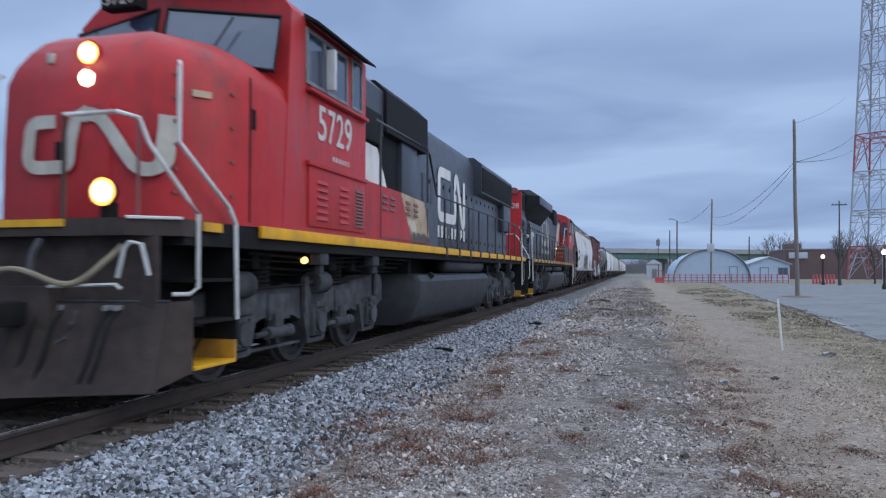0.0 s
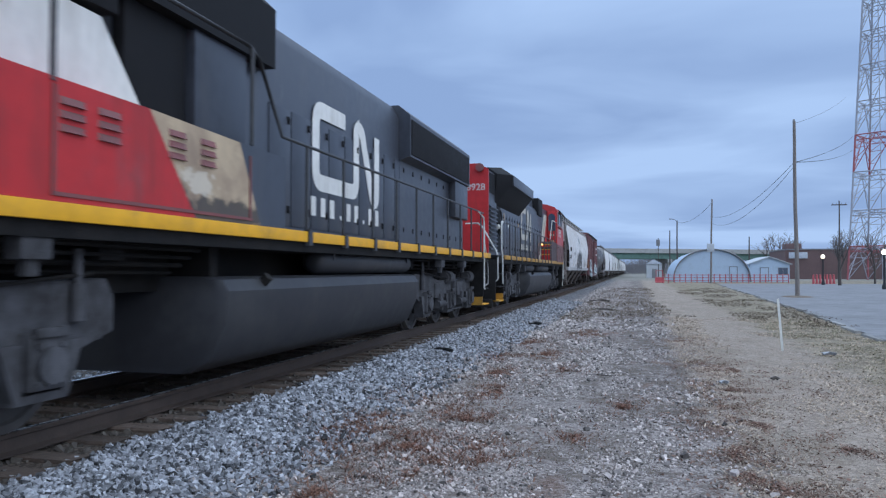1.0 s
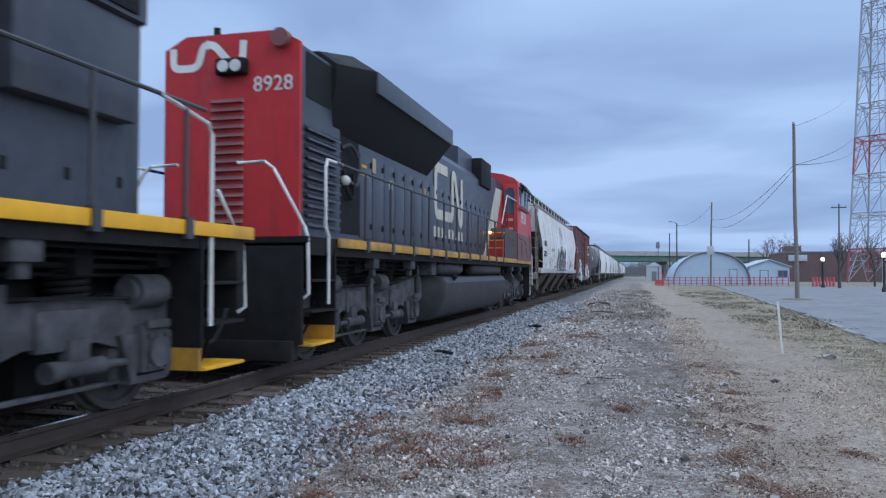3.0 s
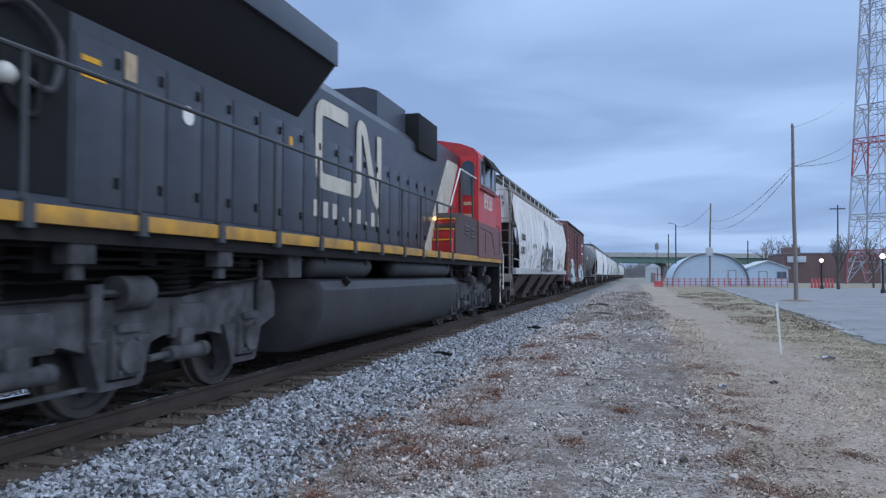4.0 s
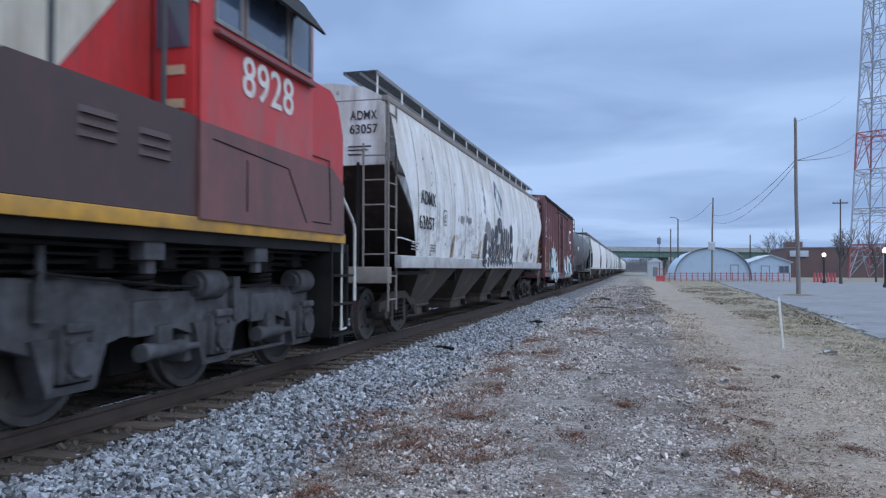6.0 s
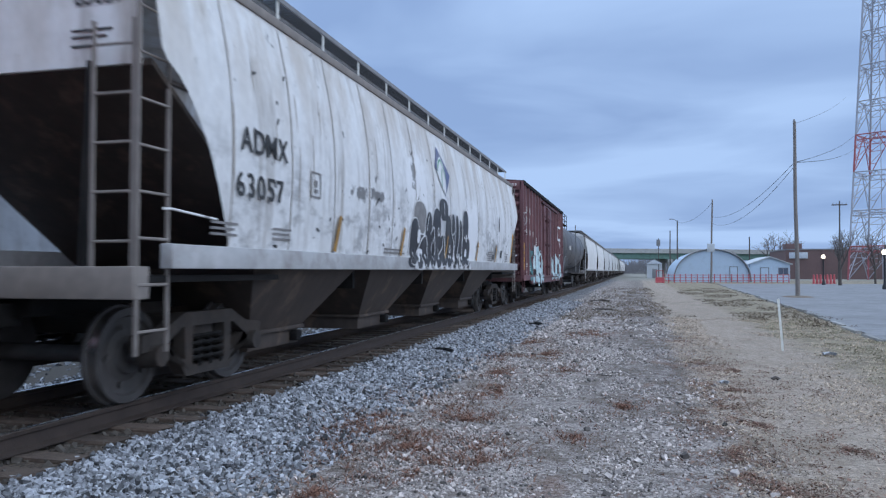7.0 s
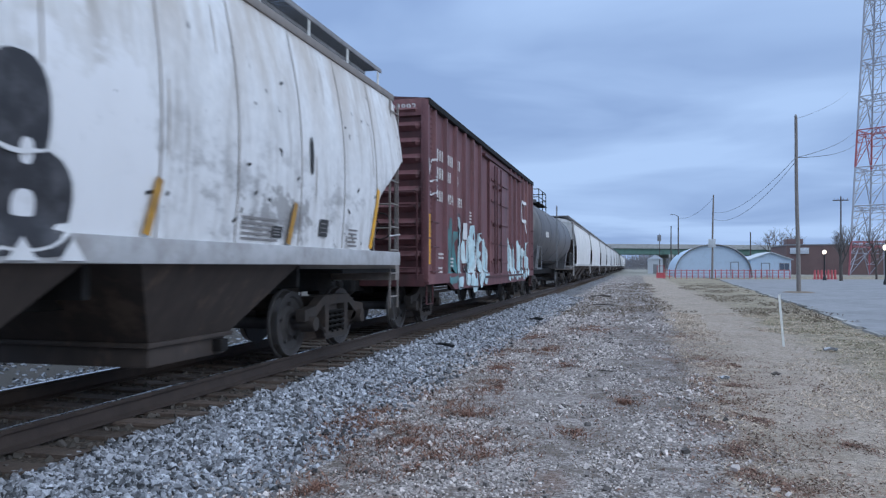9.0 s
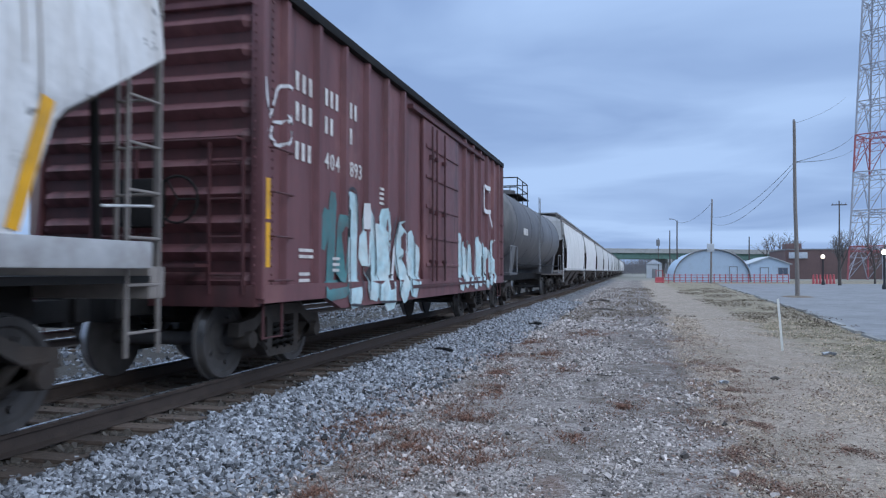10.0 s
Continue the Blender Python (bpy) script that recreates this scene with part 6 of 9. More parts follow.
    for k in range(bays):
        yc = 3.6 + span * k if detail else 2.3 + span * (k + 0.5)
        a, b = (yc - 1.52, yc + 1.52) if detail else (yc - span / 2 + 0.04, yc + span / 2 - 0.04)
        w = 0.72 if detail else 0.9
        bm = bmesh.new()
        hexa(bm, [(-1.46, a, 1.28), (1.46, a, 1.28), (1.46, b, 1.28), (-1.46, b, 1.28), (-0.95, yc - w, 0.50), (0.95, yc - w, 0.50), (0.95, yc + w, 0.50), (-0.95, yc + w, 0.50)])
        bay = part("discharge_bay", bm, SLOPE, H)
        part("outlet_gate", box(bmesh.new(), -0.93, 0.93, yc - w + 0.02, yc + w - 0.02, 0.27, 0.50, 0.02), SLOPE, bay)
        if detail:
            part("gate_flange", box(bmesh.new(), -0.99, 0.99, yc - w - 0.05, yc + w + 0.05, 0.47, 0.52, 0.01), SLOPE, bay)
            part("hopper_rib", box(bmesh.new(), -1.40, 1.40, b + 0.06, b + 0.14, 1.0, 1.28), CHASSIS, bay)
        if detail:
            part("gate_shaft", rod(bmesh.new(), (-1.05, yc + 0.5, 0.38), (1.05, yc + 0.5, 0.38), 0.03, 8), CHASSIS, bay)
            part("gate_capstan", box(bmesh.new(), 0.93, 1.05, yc + 0.42, yc + 0.58, 0.31, 0.45, 0.02), CHASSIS, bay)
    part("centre_sill", box(bmesh.new(), -0.3, 0.3, 0.2, Ln - 0.2, 0.85, 1.15), CHASSIS, H)
    # roof walk
    if detail:
        z = 4.66
        nb = int((Ln - 0.4) / 0.09)
        for x0, x1 in ((0.62, 1.22), (-1.22, -0.62)):
            bm = bmesh.new()
            for k in range(nb):
                box(bm, x0, x1, 0.2 + k * 0.09, 0.222 + k * 0.09, z, z + 0.025)
            tagged(part("walk_grating", bm, IRON, H, "grey steel roof walk grating"), kind="stuff")
        for s in (1, -1):
            for x in (0.62, 0.92, 1.22):
                part("walk_rail", box(bmesh.new(), *sorted((s * (x - 0.012), s * (x + 0.012))), 0.2, Ln - 0.2, z - 0.03, z + 0.03), TRIM_GREY, H)
            for k in range(15):
                y = 0.3 + k * (Ln - 0.6) / 14
                part("walk_support", rod(bmesh.new(), (s * 1.20, y, 4.22), (s * 1.20, y, z), 0.018, 6), SILVER, H)
        for k in range(10):
            part("roof_hatch", box(bmesh.new(), -0.45, 0.45, 1.2 + k * (Ln - 3) / 9.5, 2.2 + k * (Ln - 3) / 9.5, 4.45, 4.60, 0.05), mat, H)
    else:
        part("walk_grating", box(bmesh.new(), -1.15, 1.15, 0.2, Ln - 0.2, 4.60, 4.66), TRIM_GREY, H)
        for s in (1, -1):
            bm = bmesh.new()
            for k in range(8):
                rod(bm, (s * 1.1, 0.3 + k * (Ln - 0.6) / 7, 4.25), (s * 1.1, 0.3 + k * (Ln - 0.6) / 7, 4.6), 0.02, 5)
            part("walk_support", bm, TRIM_GREY, H)
        for s in (1, -1):
            ladder(H, s * 1.50, 0.05, 0.6, 4.1, 8, mat)
    if wheels:
        freight_truck(H, 1.75)
        freight_truck(H, Ln - 1.9)
    TRAIN.append((H, s0))
    return H


def painted(H, name, strokes, width, mat, lift, label=""):
    for i, st in enumerate(strokes):
        bm = ribbon(bmesh.new(), rounded(st, 0.18), width, lambda a, b: hopper_x(b), lift + 0.0012 * (i % 7))
        part(name, bm, mat, H, label)


def painted_stuff(H, name, strokes, width, mat, lift):
    bm = bmesh.new()
    for st in strokes:
        ribbon(bm, st, width, lambda a, b: hopper_x(b), lift)
    return tagged(part(name, bm, mat, H), kind="stuff")


def dress_hopper(H):
    # reporting marks on the end and on the side
    lettering("car_number", "63057", 0.22, LETTER_BLACK, H, on_end(1.0, 0.162, 3.66), width=0.52)
    lettering("reporting_mark", "ADMX", 0.22, LETTER_BLACK, H, on_end(1.0, 0.162, 3.90), width=0.50)
    bm = bmesh.new()
    for z, w in ((3.36, 0.42), (3.30, 0.36), (3.22, 0.25)):
        box(bm, 0.72, 0.72 + w, 0.160, 0.168, z, z + 0.02)
    part("stencil_lines", bm, LETTER_BLACK, H)
    lettering("car_number", "63057", 0.36, LETTER_BLACK, H, on_side(hopper_x(2.14) + 0.02, 1.87, 2.13, -3), "black stencilled car number", width=1.08)
    lettering("reporting_mark", "ADMX", 0.36, LETTER_BLACK, H, on_side(hopper_x(2.6) + 0.02, 1.95, 2.60, -1), "black stencilled reporting mark", width=1.08)
    # small data stencils
    def outline(y, z, w, h):
        bm = bmesh.new()
        for st in ([(y, z), (y + w, z)], [(y, z + h), (y + w, z + h)], [(y, z), (y, z + h)], [(y + w, z), (y + w, z + h)]):
            ribbon(bm, st, 0.025, lambda a, b: hopper_x(b), 0.012, False)
        ribbon(bm, [(y + w * 0.3, z + h * 0.25), (y + w * 0.7, z + h * 0.25)], 0.05, lambda a, b: hopper_x(b), 0.012, False)
        ribbon(bm, [(y + w * 0.35, z + h * 0.55), (y + w * 0.65, z + h * 0.55)], 0.09, lambda a, b: hopper_x(b), 0.012, False)
        part("data_stencil", bm, SMUDGE, H)
    outline(3.14, 2.18, 0.27, 0.30)
    for y, z, w, n in ((0.95, 1.62, 0.5, 3), (2.2, 1.62, 0.45, 3), (6.0, 1.56, 1.1, 2), (14.6, 1.55, 0.8, 5), (17.5, 1.55, 0.35, 5)):
        bm = bmesh.new()
        for k in range(n):
            ribbon(bm, [(y, z + k * 0.055), (y + w * (1 - 0.12 * (k % 2)), z + k * 0.055)], 0.026, lambda a, b: hopper_x(b), 0.010, False)
        part("data_stencil", bm, SMUDGE, H)
    # yellow reflector strips
    for y in (4.0, 6.88, 9.95, 13.13, 15.7):
        bm = bmesh.new()
        ribbon(bm, [(y - 0.06, 1.52), (y + 0.07, 2.00)], 0.10, lambda a, b: hopper_x(b), 0.034, False)
        part("reflector_strip", bm, YELLOW_DULL, H, "faded yellow reflector strip")
    bm = bmesh.new()
    ribbon(bm, [(18.42, 1.53), (18.52, 1.95), (18.66, 2.44)], 0.12, lambda a, b: hopper_x(b), 0.014, False)
    part("reflector_strip", bm, YELLOW, H, "yellow reflector strip")
    # painted diamond mark with a pale leaf
    def skin(z):
        return hopper_x(z) if z > 1.51 else 1.632

    def patch(name, pts, mat, lift, label=""):
        """A painted patch that lies on the curved sheet."""
        bm = bmesh.new()
        cy, cz = sum(q[0] for q in pts) / len(pts), sum(q[1] for q in pts) / len(pts)
        at = lambda y, z: bm.verts.new((skin(z) + lift, y, z))
        mid = at(cy, cz)
        rings = [[at(cy + (y - cy) * k, cz + (z - cz) * k) for y, z in pts] for k in (0.35, 0.7, 1.0)]
        n = len(pts)
        for i in range(n):
            bm.faces.new((mid, rings[0][i], rings[0][(i + 1) % n]))
            for u, v in zip(rings, rings[1:]):
                bm.faces.new((u[i], v[i], v[(i + 1) % n], u[(i + 1) % n]))
        bmesh.ops.recalc_face_normals(bm, faces=bm.faces[:])
        return part(name, bm, mat, H, label)

    def bubble(y, z, ry, rz, grow=0.0, n=22):
        def sq(v, e):
            return math.copysign(abs(v) ** e, v)
        return [(y + (ry + grow) * sq(math.cos(6.2832 * i / n), 0.8), z + (rz + grow * 0.7) * sq(math.sin(6.2832 * i / n), 0.8)) for i in range(n)]
    edge = [(9.58, 3.85), (9.20, 3.39), (9.86, 2.83), (10.42, 3.33)]
    patch("diamond_mark", [tuple(Vector(edge[i]).lerp(Vector(edge[(i + 1) % 4]), k / 4)) for i in range(4) for k in range(4)], GRAF_NAVY, 0.012)
    leaf = [(9.86, 2.86), (9.48, 3.08), (9.31, 3.28), (9.42, 3.50), (9.60, 3.62), (9.76, 3.66), (9.90, 3.52), (9.99, 3.32), (9.95, 3.05)]
    patch("leaf_mark", leaf, GRAF_WHITE, 0.017)
    painted(H, "leaf_vein", [[(9.35, 3.30), (9.46, 3.48), (9.72, 3.61), (9.88, 3.42), (9.95, 3.20)], [(9.60, 2.98), (9.64, 3.22), (9.74, 3.40)]], 0.045, GRAF_GREEN, 0.022)
    # bubble-letter spray painting: pale haze, white outline, dark fill, white inner strokes
    r = random.Random(12)
    # dark letters that run into one another, with one white edge round them all
    letters = [(7.62, 1.80, 0.27, 0.42), (8.02, 1.62, 0.46, 0.32), (8.55, 1.90, 0.24, 0.50), (8.62, 1.50, 0.26, 0.18), (9.12, 1.98, 0.33, 0.54), (9.20, 1.52, 0.36, 0.20), (9.66, 2.53, 0.37, 0.23),
               (9.66, 1.68, 0.30, 0.32), (10.05, 2.02, 0.26, 0.42), (10.08, 1.55, 0.34, 0.22), (10.48, 2.12, 0.17, 0.38), (10.45, 1.72, 0.26, 0.32), (10.84, 1.94, 0.17, 0.56), (11.19, 1.88, 0.16, 0.53), (11.72, 2.27, 0.28, 0.40), (11.80, 1.72, 0.44, 0.34), (11.45, 1.56, 0.24, 0.20)]
    shadow = (7.95, 2.24, 0.42, 0.31)
    patch("spray_outline", bubble(*shadow, 0.05), GRAF_WHITE, 0.0055, "white sprayed outline")
    patch("spray_fill", bubble(*shadow), SMUDGE, 0.0065, "grey smudged sprayed head")
    for i, e in enumerate(letters):
        patch("spray_outline", bubble(*e, 0.035), GRAF_WHITE, 0.0085 + 0.0003 * i, "white sprayed outline")
    for i, e in enumerate(letters):
        patch("spray_fill", bubble(*e), GRAF_BLACK, 0.0150 + 0.0003 * i, "black sprayed letter shape")
    for k in range(11):
        patch("spray_base", bubble(7.50 + 0.45 * k, 1.42, 0.24, 0.10, 0.0, 12), GRAF_BLACK, 0.004)
        patch("spray_drip", [(7.60 + 0.45 * k, 1.30), (7.86 + 0.45 * k, 1.30), (7.73 + 0.45 * k, 1.46)], GRAF_WHITE, 0.0225)
    # white eyes of the letters
    for e in ((7.86, 1.90, 0.10, 0.13), (7.98, 1.60, 0.16, 0.075), (11.80, 1.66, 0.10, 0.11), (11.80, 2.02, 0.06, 0.09)):
        patch("spray_eye", bubble(*e), GRAF_PALE, 0.024)
    inner = [[(7.72, 1.56), (8.05, 1.86), (8.30, 1.95), (8.46, 1.76), (8.40, 1.50)], [(8.36, 2.00), (8.42, 2.20), (8.50, 2.36)], [(8.62, 1.98), (8.86, 2.15), (8.94, 1.94), (8.72, 1.72)], [(8.94, 1.94), (9.06, 1.62), (8.86, 1.48)],
             [(9.38, 2.40), (9.48, 2.12), (9.62, 2.02), (9.58, 1.72), (9.28, 1.55)], [(9.24, 1.70), (9.20, 1.48)], [(9.66, 2.42), (9.70, 2.58), (9.60, 2.68)], [(9.76, 2.30), (9.72, 2.00), (9.80, 1.70), (9.84, 1.48)],
             [(10.31, 2.42), (10.28, 2.15), (10.36, 2.02), (10.62, 2.10)], [(10.36, 2.02), (10.56, 1.85), (10.58, 1.55), (10.48, 1.40)], [(10.64, 2.40), (10.68, 2.10), (10.62, 1.62)], [(11.02, 2.35), (11.00, 1.80), (10.88, 1.56), (11.06, 1.52)],
             [(11.38, 2.20), (11.36, 1.80), (11.30, 1.50)], [(11.48, 2.05), (11.70, 2.00), (11.95, 2.04)]]
    for y, z in ((9.20, 2.08), (10.20, 1.76)):
        inner.append([(y + 0.016 * k * math.cos(k * 0.9), z + 0.022 * k * math.sin(k * 0.9)) for k in range(8)])
    for i, st in enumerate(inner):
        part("spray_highlight", ribbon(bmesh.new(), rounded(st, 0.08), 0.034, lambda a, b: skin(b), 0.028 + 0.0006 * i), GRAF_WHITE, H)
    # scuffs and rust runs with their own shapes
    scuffs = []
    for k in range(60):
        y, z = r.uniform(0.8, 19), r.choice((r.uniform(1.5, 2.1), r.uniform(1.6, 3.6)))
        scuffs.append([(y, z), (y + r.uniform(-0.10, 0.10), z + r.uniform(-0.10, 0.06))])
    painted_stuff(H, "scuff", scuffs, 0.05, LETTER_BLACK, 0.009)
    runs = []
    for k in range(22):
        y, z = r.uniform(0.5, 19.6), r.uniform(2.4, 4.05)
        runs.append([(y, z), (y + r.uniform(-0.02, 0.02), z - r.uniform(0.2, 0.9))])
    painted_stuff(H, "rust_run", runs, 0.014, RUSTRUN, 0.007)
    for y, z, ry, rz in ((16.22, 2.62, 0.05, 0.24),):
        patch("black_blot", bubble(y, z, ry, rz, 0.0, 9), LETTER_BLACK, 0.018)
    for y, z, w, h in ((15.25, 1.58, 0.24, 0.13), (16.50, 1.64, 0.26, 0.22)):
        patch("stencil_panel", [(y + w * k / 4, z) for k in range(5)] + [(y + w, z + h * 0.5)] + [(y + w * k / 4 + 0.02, z + h) for k in range(4, -1, -1)] + [(y, z + h * 0.5)], LETTER_BLACK, 0.016, "small black stencil panel")
        for k in range(3):
            part("stencil_line", ribbon(bmesh.new(), [(y + 0.03, z + h * (0.25 + 0.25 * k)), (y + w - 0.05, z + h * (0.25 + 0.25 * k))], 0.012, lambda a, b: skin(b), 0.019, False), SMUDGE, H)


hopper = covered_hopper(52.1, 20.2, 4, HOPPER, "weathered light grey covered hopper car with black spray paint")
dress_hopper(hopper)


def boxcar():
    B = thing("boxcar", "oxide-red ribbed boxcar with pale blue spray paint", "freight car", (TRACK_X, 74.0, 0))
    Ln, W = 15.45, 1.47
    z0, z1 = 0.92, 4.58
    part("shell", box(bmesh.new(), -W, W, 0.06, Ln - 0.06, 1.05, z1 - 0.02), OXIDE, B, "oxide-red boxcar shell")
    # side posts
    ys = [0.04] + [0.62 + 0.925 * k for k in range(6)]
    ys += [Ln - y for y in ys]
    for s in (1, -1):
        for y in ys:
            w = 0.12 if y in (0.04, Ln - 0.04) else 0.075
            bm = bmesh.new()
            xo, xi = s * (W + 0.075), s * W
            ya, yb = max(y - w, 0.03), min(y + w, Ln - 0.03)
            hexa(bm, [(xi, ya, 1.0), (xi, yb, 1.0), (xo, yb - 0.03, 1.0), (xo, ya + 0.03, 1.0), (xi, ya, z1 - 0.08), (xi, yb, z1 - 0.08), (xo, yb - 0.03, z1 - 0.08), (xo, ya + 0.03, z1 - 0.08)])
            part("side_post", bm, OXIDE, B)
        part("side_sill", prism(bmesh.new(), [(0.02, 1.10), (0.02, 0.90), (1.75, 0.90), (2.25, 0.74), (Ln - 2.25, 0.74), (Ln - 1.75, 0.90), (Ln - 0.02, 0.90), (Ln - 0.02, 1.10)], s * W, s * (W + 0.085), "x"), OXIDE, B)
        part("top_chord", box(bmesh.new(), *sorted((s * (W - 0.1), s * (W + 0.10))), 0.0, Ln, z1 - 0.10, z1 + 0.03, 0.01), CHASSIS, B)
        # door
        d = part("sliding_door", box(bmesh.new(), *sorted((s * W, s * (W + 0.07))), 6.45, 9.40, 1.0, 4.25, 0.02), OXIDE, B, "closed oxide-red sliding door")
        for z in (1.35, 1.9, 2.5, 3.1, 3.7):
            part("door_rib", box(bmesh.new(), *sorted((s * (W + 0.06), s * (W + 0.10))), 6.6, 9.3, z, z + 0.07, 0.01), OXIDE, d)
        for y in (6.9, 7.25, 7.9):
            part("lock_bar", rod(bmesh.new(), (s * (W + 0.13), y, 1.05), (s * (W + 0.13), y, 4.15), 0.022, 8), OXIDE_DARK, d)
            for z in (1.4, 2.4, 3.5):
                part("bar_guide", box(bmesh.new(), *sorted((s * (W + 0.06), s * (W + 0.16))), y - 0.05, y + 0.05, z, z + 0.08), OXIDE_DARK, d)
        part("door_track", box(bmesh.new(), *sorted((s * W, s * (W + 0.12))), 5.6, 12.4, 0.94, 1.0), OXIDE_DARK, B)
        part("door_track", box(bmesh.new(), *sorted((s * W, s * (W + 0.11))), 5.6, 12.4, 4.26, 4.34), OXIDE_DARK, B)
        for y in (0.15, Ln - 0.63):
            for z in (1.15, 1.65, 2.15, 2.65):
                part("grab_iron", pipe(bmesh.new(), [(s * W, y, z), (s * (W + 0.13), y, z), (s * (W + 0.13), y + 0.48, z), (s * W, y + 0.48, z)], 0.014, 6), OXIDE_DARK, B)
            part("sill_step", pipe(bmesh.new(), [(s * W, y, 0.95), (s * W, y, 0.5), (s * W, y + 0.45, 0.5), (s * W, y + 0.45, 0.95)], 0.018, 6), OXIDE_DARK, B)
        part("reflector_strip", box(bmesh.new(), *sorted((s * (W + 0.076), s * (W + 0.082))), 0.05, 0.15, 1.30, 1.80), YELLOW, B)
        part("reflector_strip", box(bmesh.new(), *sorted((s * (W + 0.076), s * (W + 0.082))), 0.05, 0.15, 1.84, 2.30), YELLOW, B)
    # corrugated ends
    for e in (0, 1):
        f = (lambda y: y) if e == 0 else (lambda y: Ln - y)
        nrib = 11
        # End sheet in the shaded red, so the gaps between ribs look shadowed.
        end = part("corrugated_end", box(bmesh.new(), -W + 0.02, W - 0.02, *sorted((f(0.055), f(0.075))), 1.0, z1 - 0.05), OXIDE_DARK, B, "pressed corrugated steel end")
        for k in range(nrib):
            bm = bmesh.new()
            z = 1.15 + k * (z1 - 1.35) / (nrib - 1)
            sec = [(-0.10, 0.09), (-0.06, 0.02), (0.0, -0.035), (0.06, 0.02), (0.10, 0.09)]
            loft(bm, [[(-W + 0.06, f(0.07), z + a) for a, b in sec], [(-W + 0.18, f(b - 0.03), z + a) for a, b in sec], [(W - 0.18, f(b - 0.03), z + a) for a, b in sec], [(W - 0.06, f(0.07), z + a) for a, b in sec]])
            part("end_rib", bm, OXIDE, end, sharp=25)
        part("corner_post", box(bmesh.new(), W - 0.07, W + 0.08, *sorted((f(-0.02), f(0.07))), 0.95, z1, 0.01), OXIDE, end)
        part("corner_post", box(bmesh.new(), -W - 0.08, -W + 0.07, *sorted((f(-0.02), f(0.07))), 0.95, z1, 0.01), OXIDE, end)
        part("end_cap", box(bmesh.new(), -W, W, *sorted((f(-0.02), f(0.08))), z1 - 0.32, z1 + 0.02, 0.01), OXIDE, end)
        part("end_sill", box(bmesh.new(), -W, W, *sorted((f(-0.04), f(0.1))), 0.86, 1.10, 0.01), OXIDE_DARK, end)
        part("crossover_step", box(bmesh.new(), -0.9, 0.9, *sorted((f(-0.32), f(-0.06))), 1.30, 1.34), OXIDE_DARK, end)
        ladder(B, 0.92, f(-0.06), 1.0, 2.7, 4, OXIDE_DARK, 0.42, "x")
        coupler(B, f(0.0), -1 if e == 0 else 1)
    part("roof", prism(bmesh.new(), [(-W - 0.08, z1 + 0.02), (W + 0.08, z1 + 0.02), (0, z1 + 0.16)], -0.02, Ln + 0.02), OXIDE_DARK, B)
    bm = bmesh.new()
    for k in range(13):
        y = 0.6 + k * 1.18
        hexa(bm, [(-W, y, z1 + 0.03), (0, y, z1 + 0.16), (0, y + 0.08, z1 + 0.16), (-W, y + 0.08, z1 + 0.03), (-W, y, z1 + 0.08), (0, y, z1 + 0.21), (0, y + 0.08, z1 + 0.21), (-W, y + 0.08, z1 + 0.08)])
        hexa(bm, [(W, y, z1 + 0.03), (0, y, z1 + 0.16), (0, y + 0.08, z1 + 0.16), (W, y + 0.08, z1 + 0.03), (W, y, z1 + 0.08), (0, y, z1 + 0.21), (0, y + 0.08, z1 + 0.21), (W, y + 0.08, z1 + 0.08)])
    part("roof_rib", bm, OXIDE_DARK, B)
    part("centre_sill", box(bmesh.new(), -0.3, 0.3, 0.2, Ln - 0.2, 0.72, 1.06), CHASSIS, B)
    part("floor_gear", box(bmesh.new(), 0.4, 1.0, 6.0, 7.6, 0.6, 0.95, 0.05), CHASSIS, B)
    # writing: number on the end and on the side, names as bars
    lettering("car_number", "404893", 0.20, LETTER_WHITE, B, on_end(0.98, -0.022, 4.42), width=0.66)
    x = W + 0.008
    def word(y, z, n, h=0.27, w=0.19):
        bars(B, "name_bar", x, y, y + n * w, z, z + h * 0.86, n, LETTER_WHITE)
    for z in (3.50, 3.12):
        word(0.90, z, 3, 0.27, 0.19)
        word(1.80, z, 3 if z > 3.3 else 2, 0.27, 0.18)
        word(2.70, z, 2 if z > 3.3 else 1, 0.27, 0.18)
    word(0.90, 2.64, 3, 0.26, 0.18)
    lettering("car_number", "404", 0.31, LETTER_WHITE, B, on_side(x, 2.08, 2.74), width=0.56)
    lettering("car_number", "893", 0.31, LETTER_WHITE, B, on_side(x, 2.98, 2.74), width=0.52)
    bm = bmesh.new()
    for y, z, w, n in ((1.05, 1.42, 0.4, 2), (1.05, 1.12, 0.3, 2), (4.05, 2.35, 0.25, 4), (2.1, 1.25, 0.5, 3)):
        for k in range(n):
            box(bm, x - 0.004, x + 0.006, y, y + w, z + k * 0.08, z + k * 0.08 + 0.04)
    part("data_stencil", bm, LETTER_WHITE, B)
    # sprayed shapes
    px = lambda a, b: W + 0.087 if b < 1.11 else W + 0.076 if any(abs(a - y) < 0.07 for y in ys) else W
    def spray(name, strokes, width, mat, lift):
        for i, st in enumerate(strokes):
            part(name, ribbon(bmesh.new(), rounded(st, 0.2), width, px, lift + 0.0009 * i), mat, B)
    spray("spray_haze", [[(1.75, 1.55), (1.90, 2.10)], [(2.00, 1.0), (2.12, 2.35)], [(2.30, 1.1), (2.42, 2.05)], [(1.70, 0.98), (2.5, 1.02)]], 0.26, GRAF_TEAL, 0.008)
